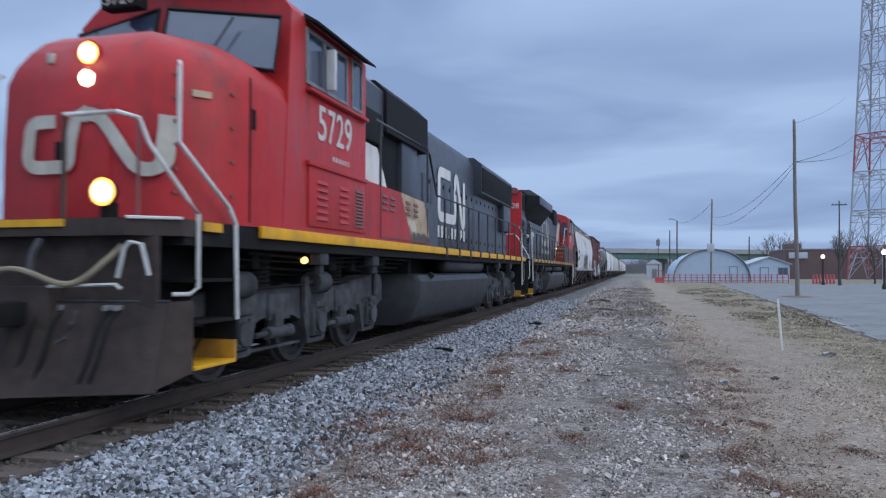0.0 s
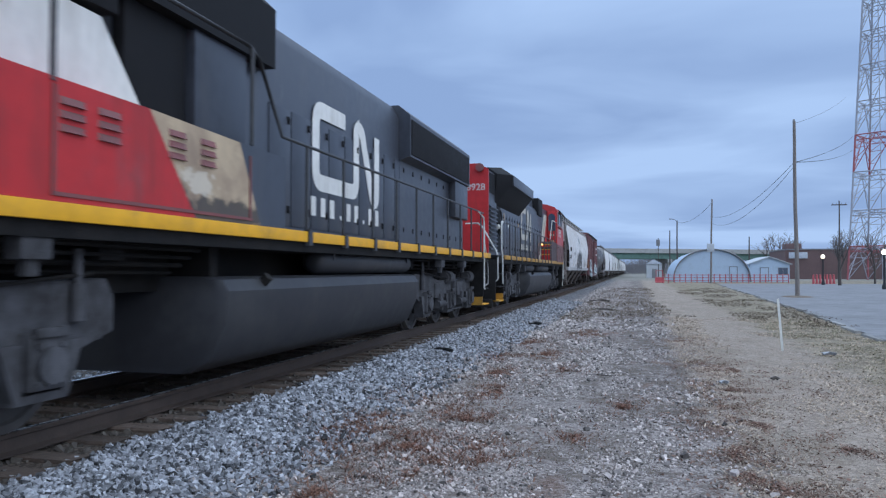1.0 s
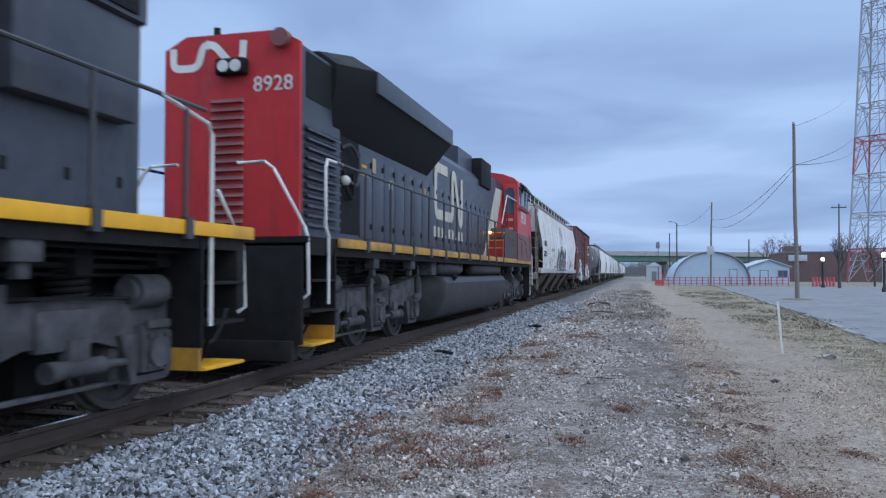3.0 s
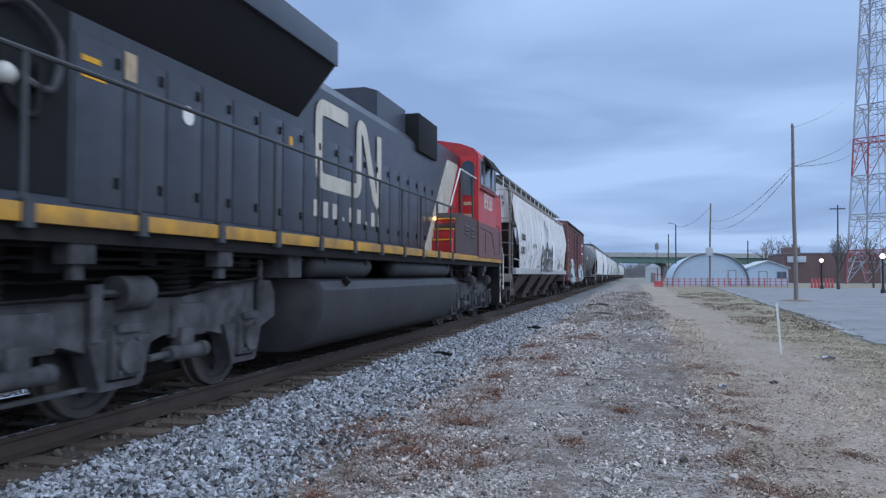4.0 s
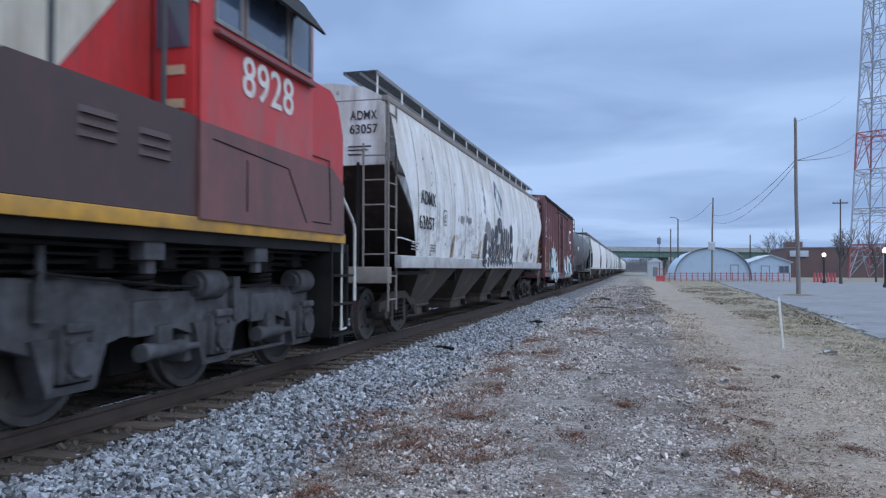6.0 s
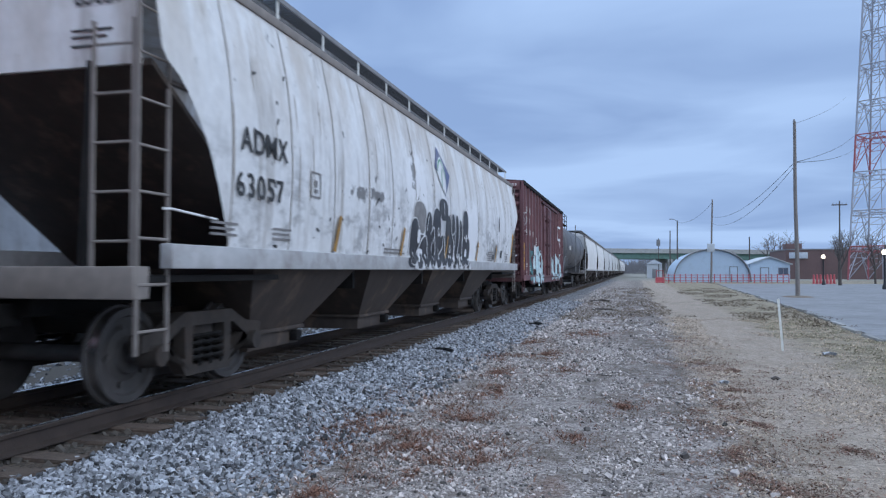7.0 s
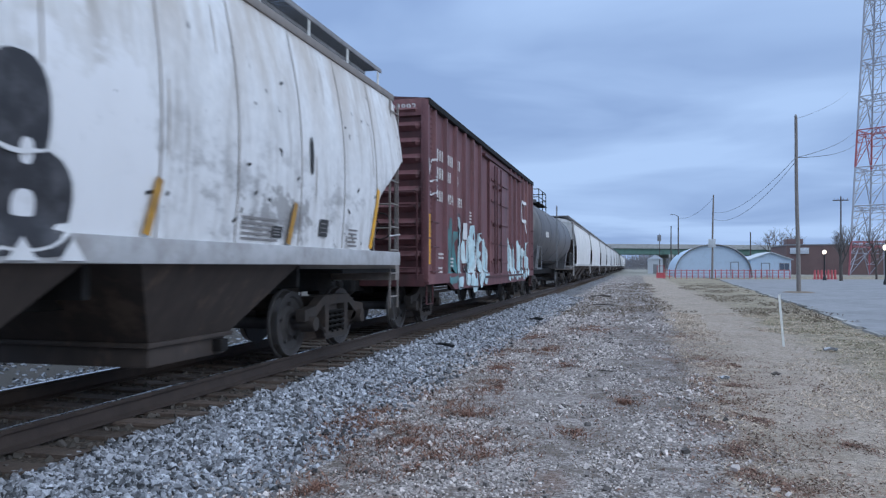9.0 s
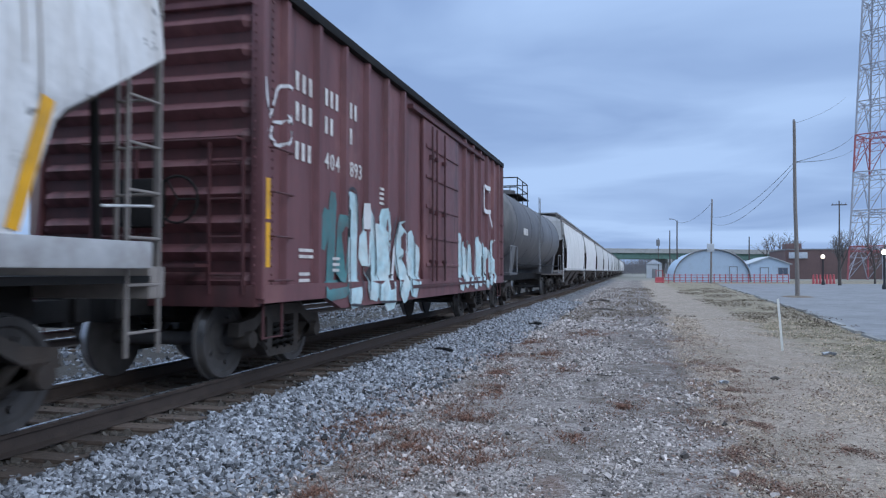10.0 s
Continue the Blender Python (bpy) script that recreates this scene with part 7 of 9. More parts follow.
    body = [[(2.78, 0.72), (2.74, 1.60), (2.82, 2.42)], [(3.10, 1.62), (3.55, 1.58)], [(3.52, 0.80), (3.60, 1.40), (3.48, 2.20)], [(3.98, 0.78), (4.02, 2.02)], [(4.05, 1.98), (4.60, 2.10)], [(4.05, 1.42), (4.55, 1.50)], [(4.05, 0.86), (4.65, 0.90)],
            [(4.95, 0.80), (5.30, 1.15), (4.98, 1.60), (5.32, 2.05)], [(5.70, 0.78), (5.78, 1.40), (5.66, 1.98)], [(5.9, 1.0), (6.15, 1.75)]]
    right = [[(9.62 + 0.52 * k, 0.80 + 0.06 * (k % 3)), (9.70 + 0.52 * k, 1.35), (9.62 + 0.52 * k + 0.16 * (k % 2), 2.15 - 0.12 * (k % 4))] for k in range(9)]
    spray("spray_shape", body + right, 0.54, GRAF_ICE, 0.010)
    spray("spray_shape", [[(3.30, 1.9), (3.32, 2.3)], [(4.60, 1.0), (4.75, 1.7)], [(5.45, 1.3), (5.50, 1.95)], [(10.2, 1.2), (10.3, 2.0)], [(11.4, 1.0), (11.5, 1.9)]], 0.12, GRAF_WHITE, 0.030)
    dark = [[(2.52, 0.80), (2.50, 1.60), (2.60, 2.45), (2.95, 2.50), (3.05, 1.85)], [(3.05, 1.35), (3.08, 0.80)], [(3.30, 0.80), (3.36, 1.36)], [(3.76, 0.80), (3.84, 1.40), (3.70, 2.25)], [(4.30, 1.72), (4.62, 1.78), (4.86, 2.20)], [(4.28, 1.15), (4.66, 1.20)], [(4.74, 0.80), (5.02, 1.15), (4.74, 1.62), (5.05, 2.20)],
            [(5.55, 0.85), (5.50, 1.30), (5.28, 1.62)], [(5.50, 1.62), (5.48, 2.05)], [(5.96, 0.80), (5.98, 1.90)], [(2.5, 0.78), (3.0, 0.74)], [(3.8, 0.76), (4.6, 0.74)]]
    dark += [[(9.86 + 0.52 * k, 0.84), (9.92 + 0.52 * k, 1.40 + 0.2 * (k % 2)), (9.84 + 0.52 * k, 1.95 - 0.1 * (k % 3))] for k in range(8)]
    spray("spray_line", dark, 0.042, GRAF_BLACK, 0.032)
    spray("white_tag", [[(0.02, 3.42), (0.06, 3.12), (0.25, 2.98), (0.36, 3.22), (0.46, 3.44), (0.72, 3.46), (0.80, 3.20), (0.62, 3.02), (0.34, 2.98)], [(0.36, 3.00), (0.26, 2.82), (0.40, 2.70), (0.66, 2.78), (0.74, 3.02), (0.56, 3.10)], [(0.06, 2.84), (0.40, 2.76)]], 0.045, GRAF_WHITE, 0.012)
    spray("white_tag", [[(12.4, 3.6), (12.4, 2.9), (13.1, 2.9)], [(13.1, 2.9), (13.6, 2.5)], [(12.5, 3.6), (13.2, 3.5)]], 0.12, GRAF_WHITE, 0.080)
    # rivets up the corner posts, beside the writing
    bm = bmesh.new()
    for k in range(34):
        z = 1.12 + k * 0.10
        rod(bm, (W + 0.07, 0.20, z), (W + 0.092, 0.20, z), 0.018, 6)
        rod(bm, (W - 0.02, -0.03, z), (W - 0.02, -0.045, z), 0.016, 6)
    tagged(part("rivet", bm, OXIDE, B), kind="stuff")
    # brake housing, brake wheel and broad ladder on the leading end
    part("brake_housing", box(bmesh.new(), -0.15, 0.35, -0.22, -0.03, 1.75, 2.30, 0.04), CHASSIS, B)
    bm = bmesh.new()
    ring = [(0.62 + 0.26 * math.cos(6.2832 * k / 20), -0.24, 2.05 + 0.26 * math.sin(6.2832 * k / 20)) for k in range(21)]
    pipe(bm, ring, 0.016, 6)
    for k in range(3):
        a = 6.2832 * k / 3
        rod(bm, (0.62, -0.22, 2.05), (0.62 + 0.26 * math.cos(a), -0.24, 2.05 + 0.26 * math.sin(a)), 0.012, 6)
    part("brake_wheel", bm, CHASSIS, B)
    ladder(B, -0.62, -0.07, 1.0, 2.75, 4, OXIDE_DARK, 0.60, "x")
    part("grab_rail", pipe(bmesh.new(), [(-0.7, -0.02, 2.72), (-0.7, -0.14, 2.72), (1.3, -0.14, 2.72), (1.3, -0.02, 2.72)], 0.016, 6), OXIDE_DARK, B)
    freight_truck(B, 1.35)
    freight_truck(B, Ln - 1.75)
    TRAIN.append((B, 74.0))
    return B


boxcar()


def tank_car():
    T = thing("tank_car", "dark grey steel tank car with a top railing", "freight car", (TRACK_X, 91.0, 0))
    Ln, r, zc = 17.6, 1.53, 2.86
    n = 40
    secs = []
    for y, k in ((0.75, 0.05), (0.78, 0.4), (0.88, 0.72), (1.08, 0.92), (1.35, 1.0), (Ln - 1.35, 1.0), (Ln - 1.08, 0.92), (Ln - 0.88, 0.72), (Ln - 0.78, 0.4), (Ln - 0.75, 0.05)):
        secs.append([(r * k * math.cos(2 * math.pi * i / n), y, zc + r * k * math.sin(2 * math.pi * i / n)) for i in range(n)])
    part("tank_shell", loft(bmesh.new(), secs), TANKCAR, T, "dark grey cylindrical tank")
    for y in (1.4, 5.2, 9.0, 12.8, 16.2):
        bm = loft(bmesh.new(), [[((r + h) * math.cos(2 * math.pi * i / n), y + d, zc + (r + h) * math.sin(2 * math.pi * i / n)) for i in range(n)] for d, h in ((0, -0.01), (0, 0.012), (0.06, 0.012), (0.06, -0.01))], cap=False)
        part("weld_band", bm, TANKCAR, T)
    part("manway", rod(bmesh.new(), (0, 7.6, zc + r - 0.1), (0, 7.6, zc + r + 0.35), 0.5, 24), TANKCAR, T)
    bm = bmesh.new()
    for a, b in (((-0.8, 6.2), (0.8, 6.2)), ((0.8, 6.2), (0.8, 9.2)), ((0.8, 9.2), (-0.8, 9.2)), ((-0.8, 9.2), (-0.8, 6.2))):
        for z in (4.75, 5.15):
            rod(bm, (*a, z), (*b, z), 0.022, 6)
        for k in (0, 0.5):
            p = Vector(a).lerp(Vector(b), k)
            rod(bm, (p.x, p.y, 4.1), (p.x, p.y, 5.15), 0.022, 6)
    part("top_railing", bm, CHASSIS, T)
    part("top_platform", box(bmesh.new(), -0.85, 0.85, 6.1, 9.3, 4.42, 4.46), CHASSIS, T)
    part("underframe", box(bmesh.new(), -0.4, 0.4, 0.0, Ln, 0.85, 1.15, 0.02), CHASSIS, T)
    for e in (0.0, Ln):
        d = 1 if e == 0 else -1
        part("end_platform", box(bmesh.new(), -1.5, 1.5, *sorted((e, e + d * 1.6)), 1.12, 1.20, 0.02), TANKCAR, T)
        part("saddle", hexa(bmesh.new(), [(-1.2, e + d * 1.5, 1.1), (1.2, e + d * 1.5, 1.1), (1.2, e + d * 2.3, 1.1), (-1.2, e + d * 2.3, 1.1), (-1.35, e + d * 1.5, 2.3), (1.35, e + d * 1.5, 2.3), (1.35, e + d * 2.3, 2.3), (-1.35, e + d * 2.3, 2.3)]), TANKCAR, T)
        coupler(T, e, -d)
        for s in (1, -1):
            part("handrail", pipe(bmesh.new(), [(s * 1.5, e + d * 0.1, 1.2), (s * 1.5, e + d * 0.1, 2.1), (s * 1.5, e + d * 1.5, 2.1), (s * 1.5, e + d * 1.5, 1.2)], 0.02, 6), TRIM_GREY, T)
    for s in (1, -1):
        part("side_rail", rod(bmesh.new(), (s * 1.52, 1.6, 1.5), (s * 1.52, Ln - 1.6, 1.5), 0.025, 6), CHASSIS, T)
        ladder(T, s * 1.56, 7.4, 1.2, 4.4, 9, TRIM_GREY)
    bm = bmesh.new()
    for k in range(5):
        box(bm, r - 0.01, r + 0.012, 3.0 + 0.22 * k, 3.15 + 0.22 * k, 2.6, 2.85)
    part("stencil_mark", bm, LETTER_WHITE, T)
    freight_truck(T, 1.9)
    freight_truck(T, Ln - 1.9)
    TRAIN.append((T, 91.0))
    return T


tank_car()

FAR_LABEL = "weathered grey covered hopper car far down the train"
first_far = covered_hopper(109.9, 17.4, 3, HOPPER_FAR, FAR_LABEL, detail=False, wheels=True)
for i in range(1, 13):
    y = 109.9 + 18.3 * i
    TRAIN.append((copy_thing(first_far, pose(TRACK_X, y, 0)), y))

# ---- background ----
def utility_pole(x, y, h, r=0.16, mat=POLE, arm=False, lean=(0, 0), label="weathered grey wooden utility pole on bare ground", seg=12):
    p = thing("utility_pole", label, "pole", (x, y, GZ), group="utility poles")
    bm = bmesh.new()
    rings = []
    for k in range(9):
        z = -0.3 + (h + 0.3) * k / 8
        rr = r * (1 - 0.35 * k / 8)
        rings.append([(lean[0] * z + rr * math.cos(2 * math.pi * a / seg) + 0.02 * math.sin(k), lean[1] * z + rr * math.sin(2 * math.pi * a / seg), z) for a in range(seg)])
    loft(bm, rings)
    part("shaft", bm, mat, p)
    if arm:
        bm = box(bmesh.new(), -0.9, 0.9, -0.06, 0.06, h - 0.55, h - 0.42, 0.01)
        part("crossarm", bm, mat, p)
        for k in (-0.75, -0.3, 0.3, 0.75):
            part("insulator", rod(bmesh.new(), (k, 0, h - 0.42), (k, 0, h - 0.25), 0.04, 8, 0.03), TRIM_GREY, p)
    return p


pole_a = utility_pole(9.73, 50.05, 10.95, 0.135, POLE, lean=(-0.006, 0))
part("pole_cap", rod(bmesh.new(), (-0.06, 0, 10.93), (-0.06, 0, 11.1), 0.09, 10, 0.05), TRIM_GREY, pole_a)
pole_b = utility_pole(9.6, 102.7, 11.0, 0.14, POLE, lean=(0.022, 0), label="weathered wooden utility pole with a sign box by the fence")
part("sign_box", box(bmesh.new(), -0.45, 0.45, -0.28, -0.16, 4.1, 5.2, 0.02), SHEET_ROOF, pole_b)
pole_c = utility_pole(7.1, 134, 10.3, 0.15, POLE_DARK, label="dark thin wooden utility pole beside the sheet building")
part("lamp_arm", pipe(bmesh.new(), [(0, 0, 10.2), (-0.4, 0, 10.5), (-0.9, 0, 10.6)], 0.05, 6), POLE_DARK, pole_c)
part("lamp_head", box(bmesh.new(), -1.3, -0.85, -0.12, 0.12, 10.52, 10.66, 0.03), TRIM_GREY, pole_c)
utility_pole(6.9, 157, 9.8, 0.15, POLE_DARK, label="dark thin wooden utility pole beside the sheet building")
mast = utility_pole(5.1, 172, 8.9, 0.10, POLE_DARK, label="slim dark signal mast far beyond the fence")
part("mast_head", box(bmesh.new(), -0.45, 0.35, -0.2, 0.2, 7.2, 8.6, 0.05), TRIM_GREY, mast)
utility_pole(26.5, 190, 9.8, 0.2, POLE_DARK, label="dark wooden pole behind the small sheet building")
utility_pole(24.84, 102.3, 10.4, 0.12, POLE_DARK, arm=True, label="dark wooden utility pole with a short crossarm")


def cable(a, b, sag, r=0.018):
    bm = bmesh.new()
    a, b = Vector(a), Vector(b)
    pipe(bm, [a.lerp(b, k / 16) - Vector((0, 0, sag * 4 * (k / 16) * (1 - k / 16))) for k in range(17)], r, 5)
    return tagged(part("overhead_cable", bm, WIRE), "thin black overhead cable between poles", "cable", group="overhead cables")


def foot_patch(x, y, r):
    """Low dark heap that gives the shading and dirt at a pole's foot."""
    g = random.Random(int(x * 100))
    n = 18
    bm = loft(bmesh.new(), [[(r * k * (1 + 0.2 * g.uniform(-1, 1)) * math.cos(6.2832 * i / n), 1.6 * r * k * (1 + 0.2 * g.uniform(-1, 1)) * math.sin(6.2832 * i / n), z) for i in range(n)] for k, z in ((1.0, 0.0), (0.8, 0.06), (0.4, 0.09))])
    ob = part("soil_mound", bm, LITTER)
    ob.location = (x, y, GZ + 0.03)
    return tagged(ob, "low dark heap round a pole foot", "soil")


foot_patch(9.73, 50.05, 0.85)
cable((9.68, 50, 8.05), (9.85, 102.6, 8.3), 1.1)
cable((9.68, 50, 7.8), (9.85, 102.6, 7.4), 1.4)
cable((9.68, 50, 8.0), (36.4, 140, 24.3), 0.5, 0.022)
cable((9.68, 50, 8.0), (36.4, 140, 22.0), 0.5, 0.022)
cable((9.66, 50, 10.4), (35.2, 140, 31.0), 0.4, 0.012)
cable((9.85, 102.6, 10.2), (7.1, 134, 9.6), 0.9, 0.02)


def lattice_tower():
    """Four-legged radio mast, red and pale bands."""
    t = thing("radio_tower", "tall red and white steel lattice radio tower", "tower", (43.2, 147.6, GZ))
    R0, H = 6.55, 56.0
    turn = math.radians(24.6 - 14.5)
    def corner(k, z):
        rr = R0 * (1 - 0.515 * z / 50)
        a = turn + k * math.pi / 2
        return Vector((rr * math.cos(a), rr * math.sin(a), z))
    levels = [0.0, 6.0, 12.4, 19.3, 26.0, 32.0, 38.5, 44.6, 50.2, H]
    for k in range(4):
        for i, (a, b) in enumerate(zip(levels, levels[1:])):
            mat = TOWER_RED if i in (0, 3) else TOWER_WHITE
            part("leg", rod(bmesh.new(), corner(k, a), corner(k, b), 0.17, 8), mat, t)
    for i, z in enumerate(levels[1:], 1):
        bm = bmesh.new()
        for k in range(4):
            p, q = corner(k, z), corner(k + 1, z)
            rod(bm, p, q, 0.10, 6)
            rod(bm, p - Vector((0, 0, 0.9)), q - Vector((0, 0, 0.9)), 0.07, 6)
            for s in range(6):
                u, v = p.lerp(q, s / 6), p.lerp(q, (s + 1) / 6)
                rod(bm, u - Vector((0, 0, 0.9 * (s % 2))), v - Vector((0, 0, 0.9 * ((s + 1) % 2))), 0.045, 5)
        part("girt", bm, TOWER_RED if i in (1, 4) else TOWER_WHITE, t)
    for i, (a, b) in enumerate(zip(levels, levels[1:])):
        bm = bmesh.new()
        mz = (a + b) / 2
        for k in range(4):
            p, q, top, tq = corner(k, a), corner(k + 1, a), corner(k, b), corner(k + 1, b)
            mid = (top + tq) / 2
            rod(bm, p, mid, 0.075, 6)
            rod(bm, q, mid, 0.075, 6)
            for s in (0.33, 0.66):
                rod(bm, p.lerp(top, s), p.lerp(mid, s), 0.05, 5)
                rod(bm, q.lerp(tq, s), q.lerp(mid, s), 0.05, 5)
                rod(bm, p.lerp(top, s), p.lerp(mid, min(1, s + 0.33)), 0.05, 5)
                rod(bm, q.lerp(tq, s), q.lerp(mid, min(1, s + 0.33)), 0.05, 5)
        part("bracing", bm, TOWER_RED if i == 3 else TOWER_WHITE, t)
    # ladder and feed line inside
    for dx in (-0.5, 0.5):
        part("ladder_rail", rod(bmesh.new(), (dx, 0, 0), (dx, 0, H), 0.06, 6), TOWER_WHITE, t)
    return t


lattice_tower()


def quonset():
    q = thing("arched_warehouse", "pale blue-grey arched sheet-metal warehouse", "building", (10.95, 116.0, GZ))
    W, Hh, D = 5.25, 4.72, 26.0
    n = 28
    def ring(w, h, y):
        return [(w * math.cos(math.pi * k / n), y, h * math.sin(math.pi * k / n) ** 0.85) for k in range(n + 1)]
    bm = bmesh.new()
    loft(bm, [ring(W, Hh, 0), ring(W, Hh, 0.12)])
    part("front_wall", bm, SHEET, q)
    bm = bmesh.new()
    ys = [-0.25 + i * 0.25 for i in range(int(D / 0.25))]
    rings = []
    for i, y in enumerate(ys):
        k = 0.06 if i % 2 else 0.0
        rings.append(ring(W + 0.10 + k, Hh + 0.10 + k, y))
    vs = [[bm.verts.new(p) for p in r] for r in rings]
    for a, b in zip(vs, vs[1:]):
        for i in range(n):
            bm.faces.new((a[i], a[i + 1], b[i + 1], b[i]))
    part("roof", bm, SHEET, q, sharp=20)
    bm = bmesh.new()
    for a, b in zip(ring(W + 0.12, Hh + 0.12, -0.27), ring(W + 0.12, Hh + 0.12, -0.27)[1:]):
        rod(bm, a, b, 0.09, 6)
    part("roof_edge", bm, TRIM_GREY, q)
    d = part("door", box(bmesh.new(), 2.55, 3.5, -0.06, 0.04, 0.1, 2.2, 0.01), SHEET, q, "pale sheet door")
    bm = bmesh.new()
    for x0, x1, z0, z1 in ((2.45, 2.55, 0.1, 2.3), (3.5, 3.6, 0.1, 2.3), (2.45, 3.6, 2.2, 2.3)):
        box(bm, x0, x1, -0.09, 0.02, z0, z1)
    part("door_frame", bm, TRIM_GREY, d)
    return q


quonset()


def gable_shed():
    g = thing("small_shed", "small pale blue gabled sheet-metal shed", "building", (19.2, 118.0, GZ))
    W, e, r, D = 2.75, 2.65, 3.65, 12.0
    part("wall", prism(bmesh.new(), [(-W, 0), (W, 0), (W, e), (0, r), (-W, e)], 0, D), SHEET, g)
    for s in (-1, 1):
        bm = bmesh.new()
        hexa(bm, [(0, -0.3, r + 0.02), (s * (W + 0.3), -0.3, e - 0.09), (s * (W + 0.3), -0.3, e + 0.03), (0, -0.3, r + 0.14),
                  (0, D + 0.3, r + 0.02), (s * (W + 0.3), D + 0.3, e - 0.09), (s * (W + 0.3), D + 0.3, e + 0.03), (0, D + 0.3, r + 0.14)])
        part("roof_panel", bm, SHEET_ROOF, g)
    d = part("door", box(bmesh.new(), -1.2, -0.2, -0.05, 0.02, 0.05, 2.05, 0.01), SHEET, g)
    bm = bmesh.new()
    for x0, x1, z0, z1 in ((-1.3, -1.2, 0.05, 2.15), (-0.2, -0.1, 0.05, 2.15), (-1.3, -0.1, 2.05, 2.15)):
        box(bm, x0, x1, -0.08, 0.02, z0, z1)
    part("door_frame", bm, TRIM_GREY, d)
    w = part("window", box(bmesh.new(), 1.25, 2.45, -0.04, 0.02, 1.15, 2.05), GLASS, g, "dark window with a pale frame")
    bm = bmesh.new()
    for x0, x1, z0, z1 in ((1.17, 1.25, 1.07, 2.13), (2.45, 2.53, 1.07, 2.13), (1.25, 2.45, 2.05, 2.13), (1.25, 2.45, 1.07, 1.15), (1.82, 1.88, 1.15, 2.05)):
        box(bm, x0, x1, -0.07, 0.02, z0, z1)
    part("window_frame", bm, TRIM_GREY, w)
    return g


gable_shed()


def red_fence():
    f = thing("red_fence", "low red steel tube fence along the lot", "fence", (0, 0, GZ))
    a, b = Vector((3.6, 103.2, 0)), Vector((19.8, 107.2, 0))
    n = 22
    d = (b - a).normalized()
    for i in range(n + 1):
        p = a.lerp(b, i / n)
        part("post", box(bmesh.new(), p.x - 0.055, p.x + 0.055, p.y - 0.055, p.y + 0.055, -0.1, 1.22, 0.015), FENCE_RED, f)
    for z in (0.35, 0.74, 1.10):
        bm = rod(bmesh.new(), a + Vector((0, 0, z)), b + Vector((0, 0, z)), 0.035, 8)
        part("rail", bm, FENCE_RED, f)
    return f


red_fence()


def barrel(x, y):
    bm = bmesh.new()
    n = 14
    prof = [(0.20, 0), (0.20, 0.08), (0.15, 0.10), (0.14, 0.45), (0.13, 0.47), (0.13, 0.8), (0.12, 0.83), (0.11, 1.15), (0.05, 1.2)]
    loft(bm, [[(r * math.cos(2 * math.pi * k / n), r * math.sin(2 * math.pi * k / n), z) for k in range(n)] for r, z in prof])
    ob = part("red_barrier_drum", bm, FENCE_RED)
    ob.location = (x, y, GZ)
    return tagged(ob, "red plastic barrier drum standing on the lot", "barrier", group="barrier drums")


for i in range(7):
    barrel(21.5 + i * 0.42, 101.0 + i * 0.15)


def red_loader():
    """Small red machine parked by the fence end."""
    t = thing("red_machine", "small red utility machine with an open cab by the fence", "vehicle", (3.3, 107.0, GZ))
    part("body", box(bmesh.new(), -0.95, 0.95, -1.2, 1.2, 0.45, 1.3, 0.08), FENCE_RED, t)
    part("roof", box(bmesh.new(), -0.8, 0.8, -0.9, 0.9, 2.75, 2.9, 0.04), FENCE_RED, t)
    for x in (-0.75, 0.75):
        for y in (-0.8, 0.8):
            part("cab_post", rod(bmesh.new(), (x, y, 1.25), (x, y, 2.8), 0.05), FENCE_RED, t)
            part("wheel", rod(bmesh.new(), (x - 0.2, y, 0.42), (x + 0.2, y, 0.42), 0.42, 18), RUBBER, t)
    part("bucket", prism(bmesh.new(), [(-2.3, 0.05), (-1.4, 0.05), (-1.3, 0.9), (-1.5, 0.9), (-1.6, 0.3), (-2.3, 0.2)], -1.0, 1.0, "x"), FENCE_RED, t)
    t.scale = (0.6, 0.6, 0.6)
    return t


red_loader()


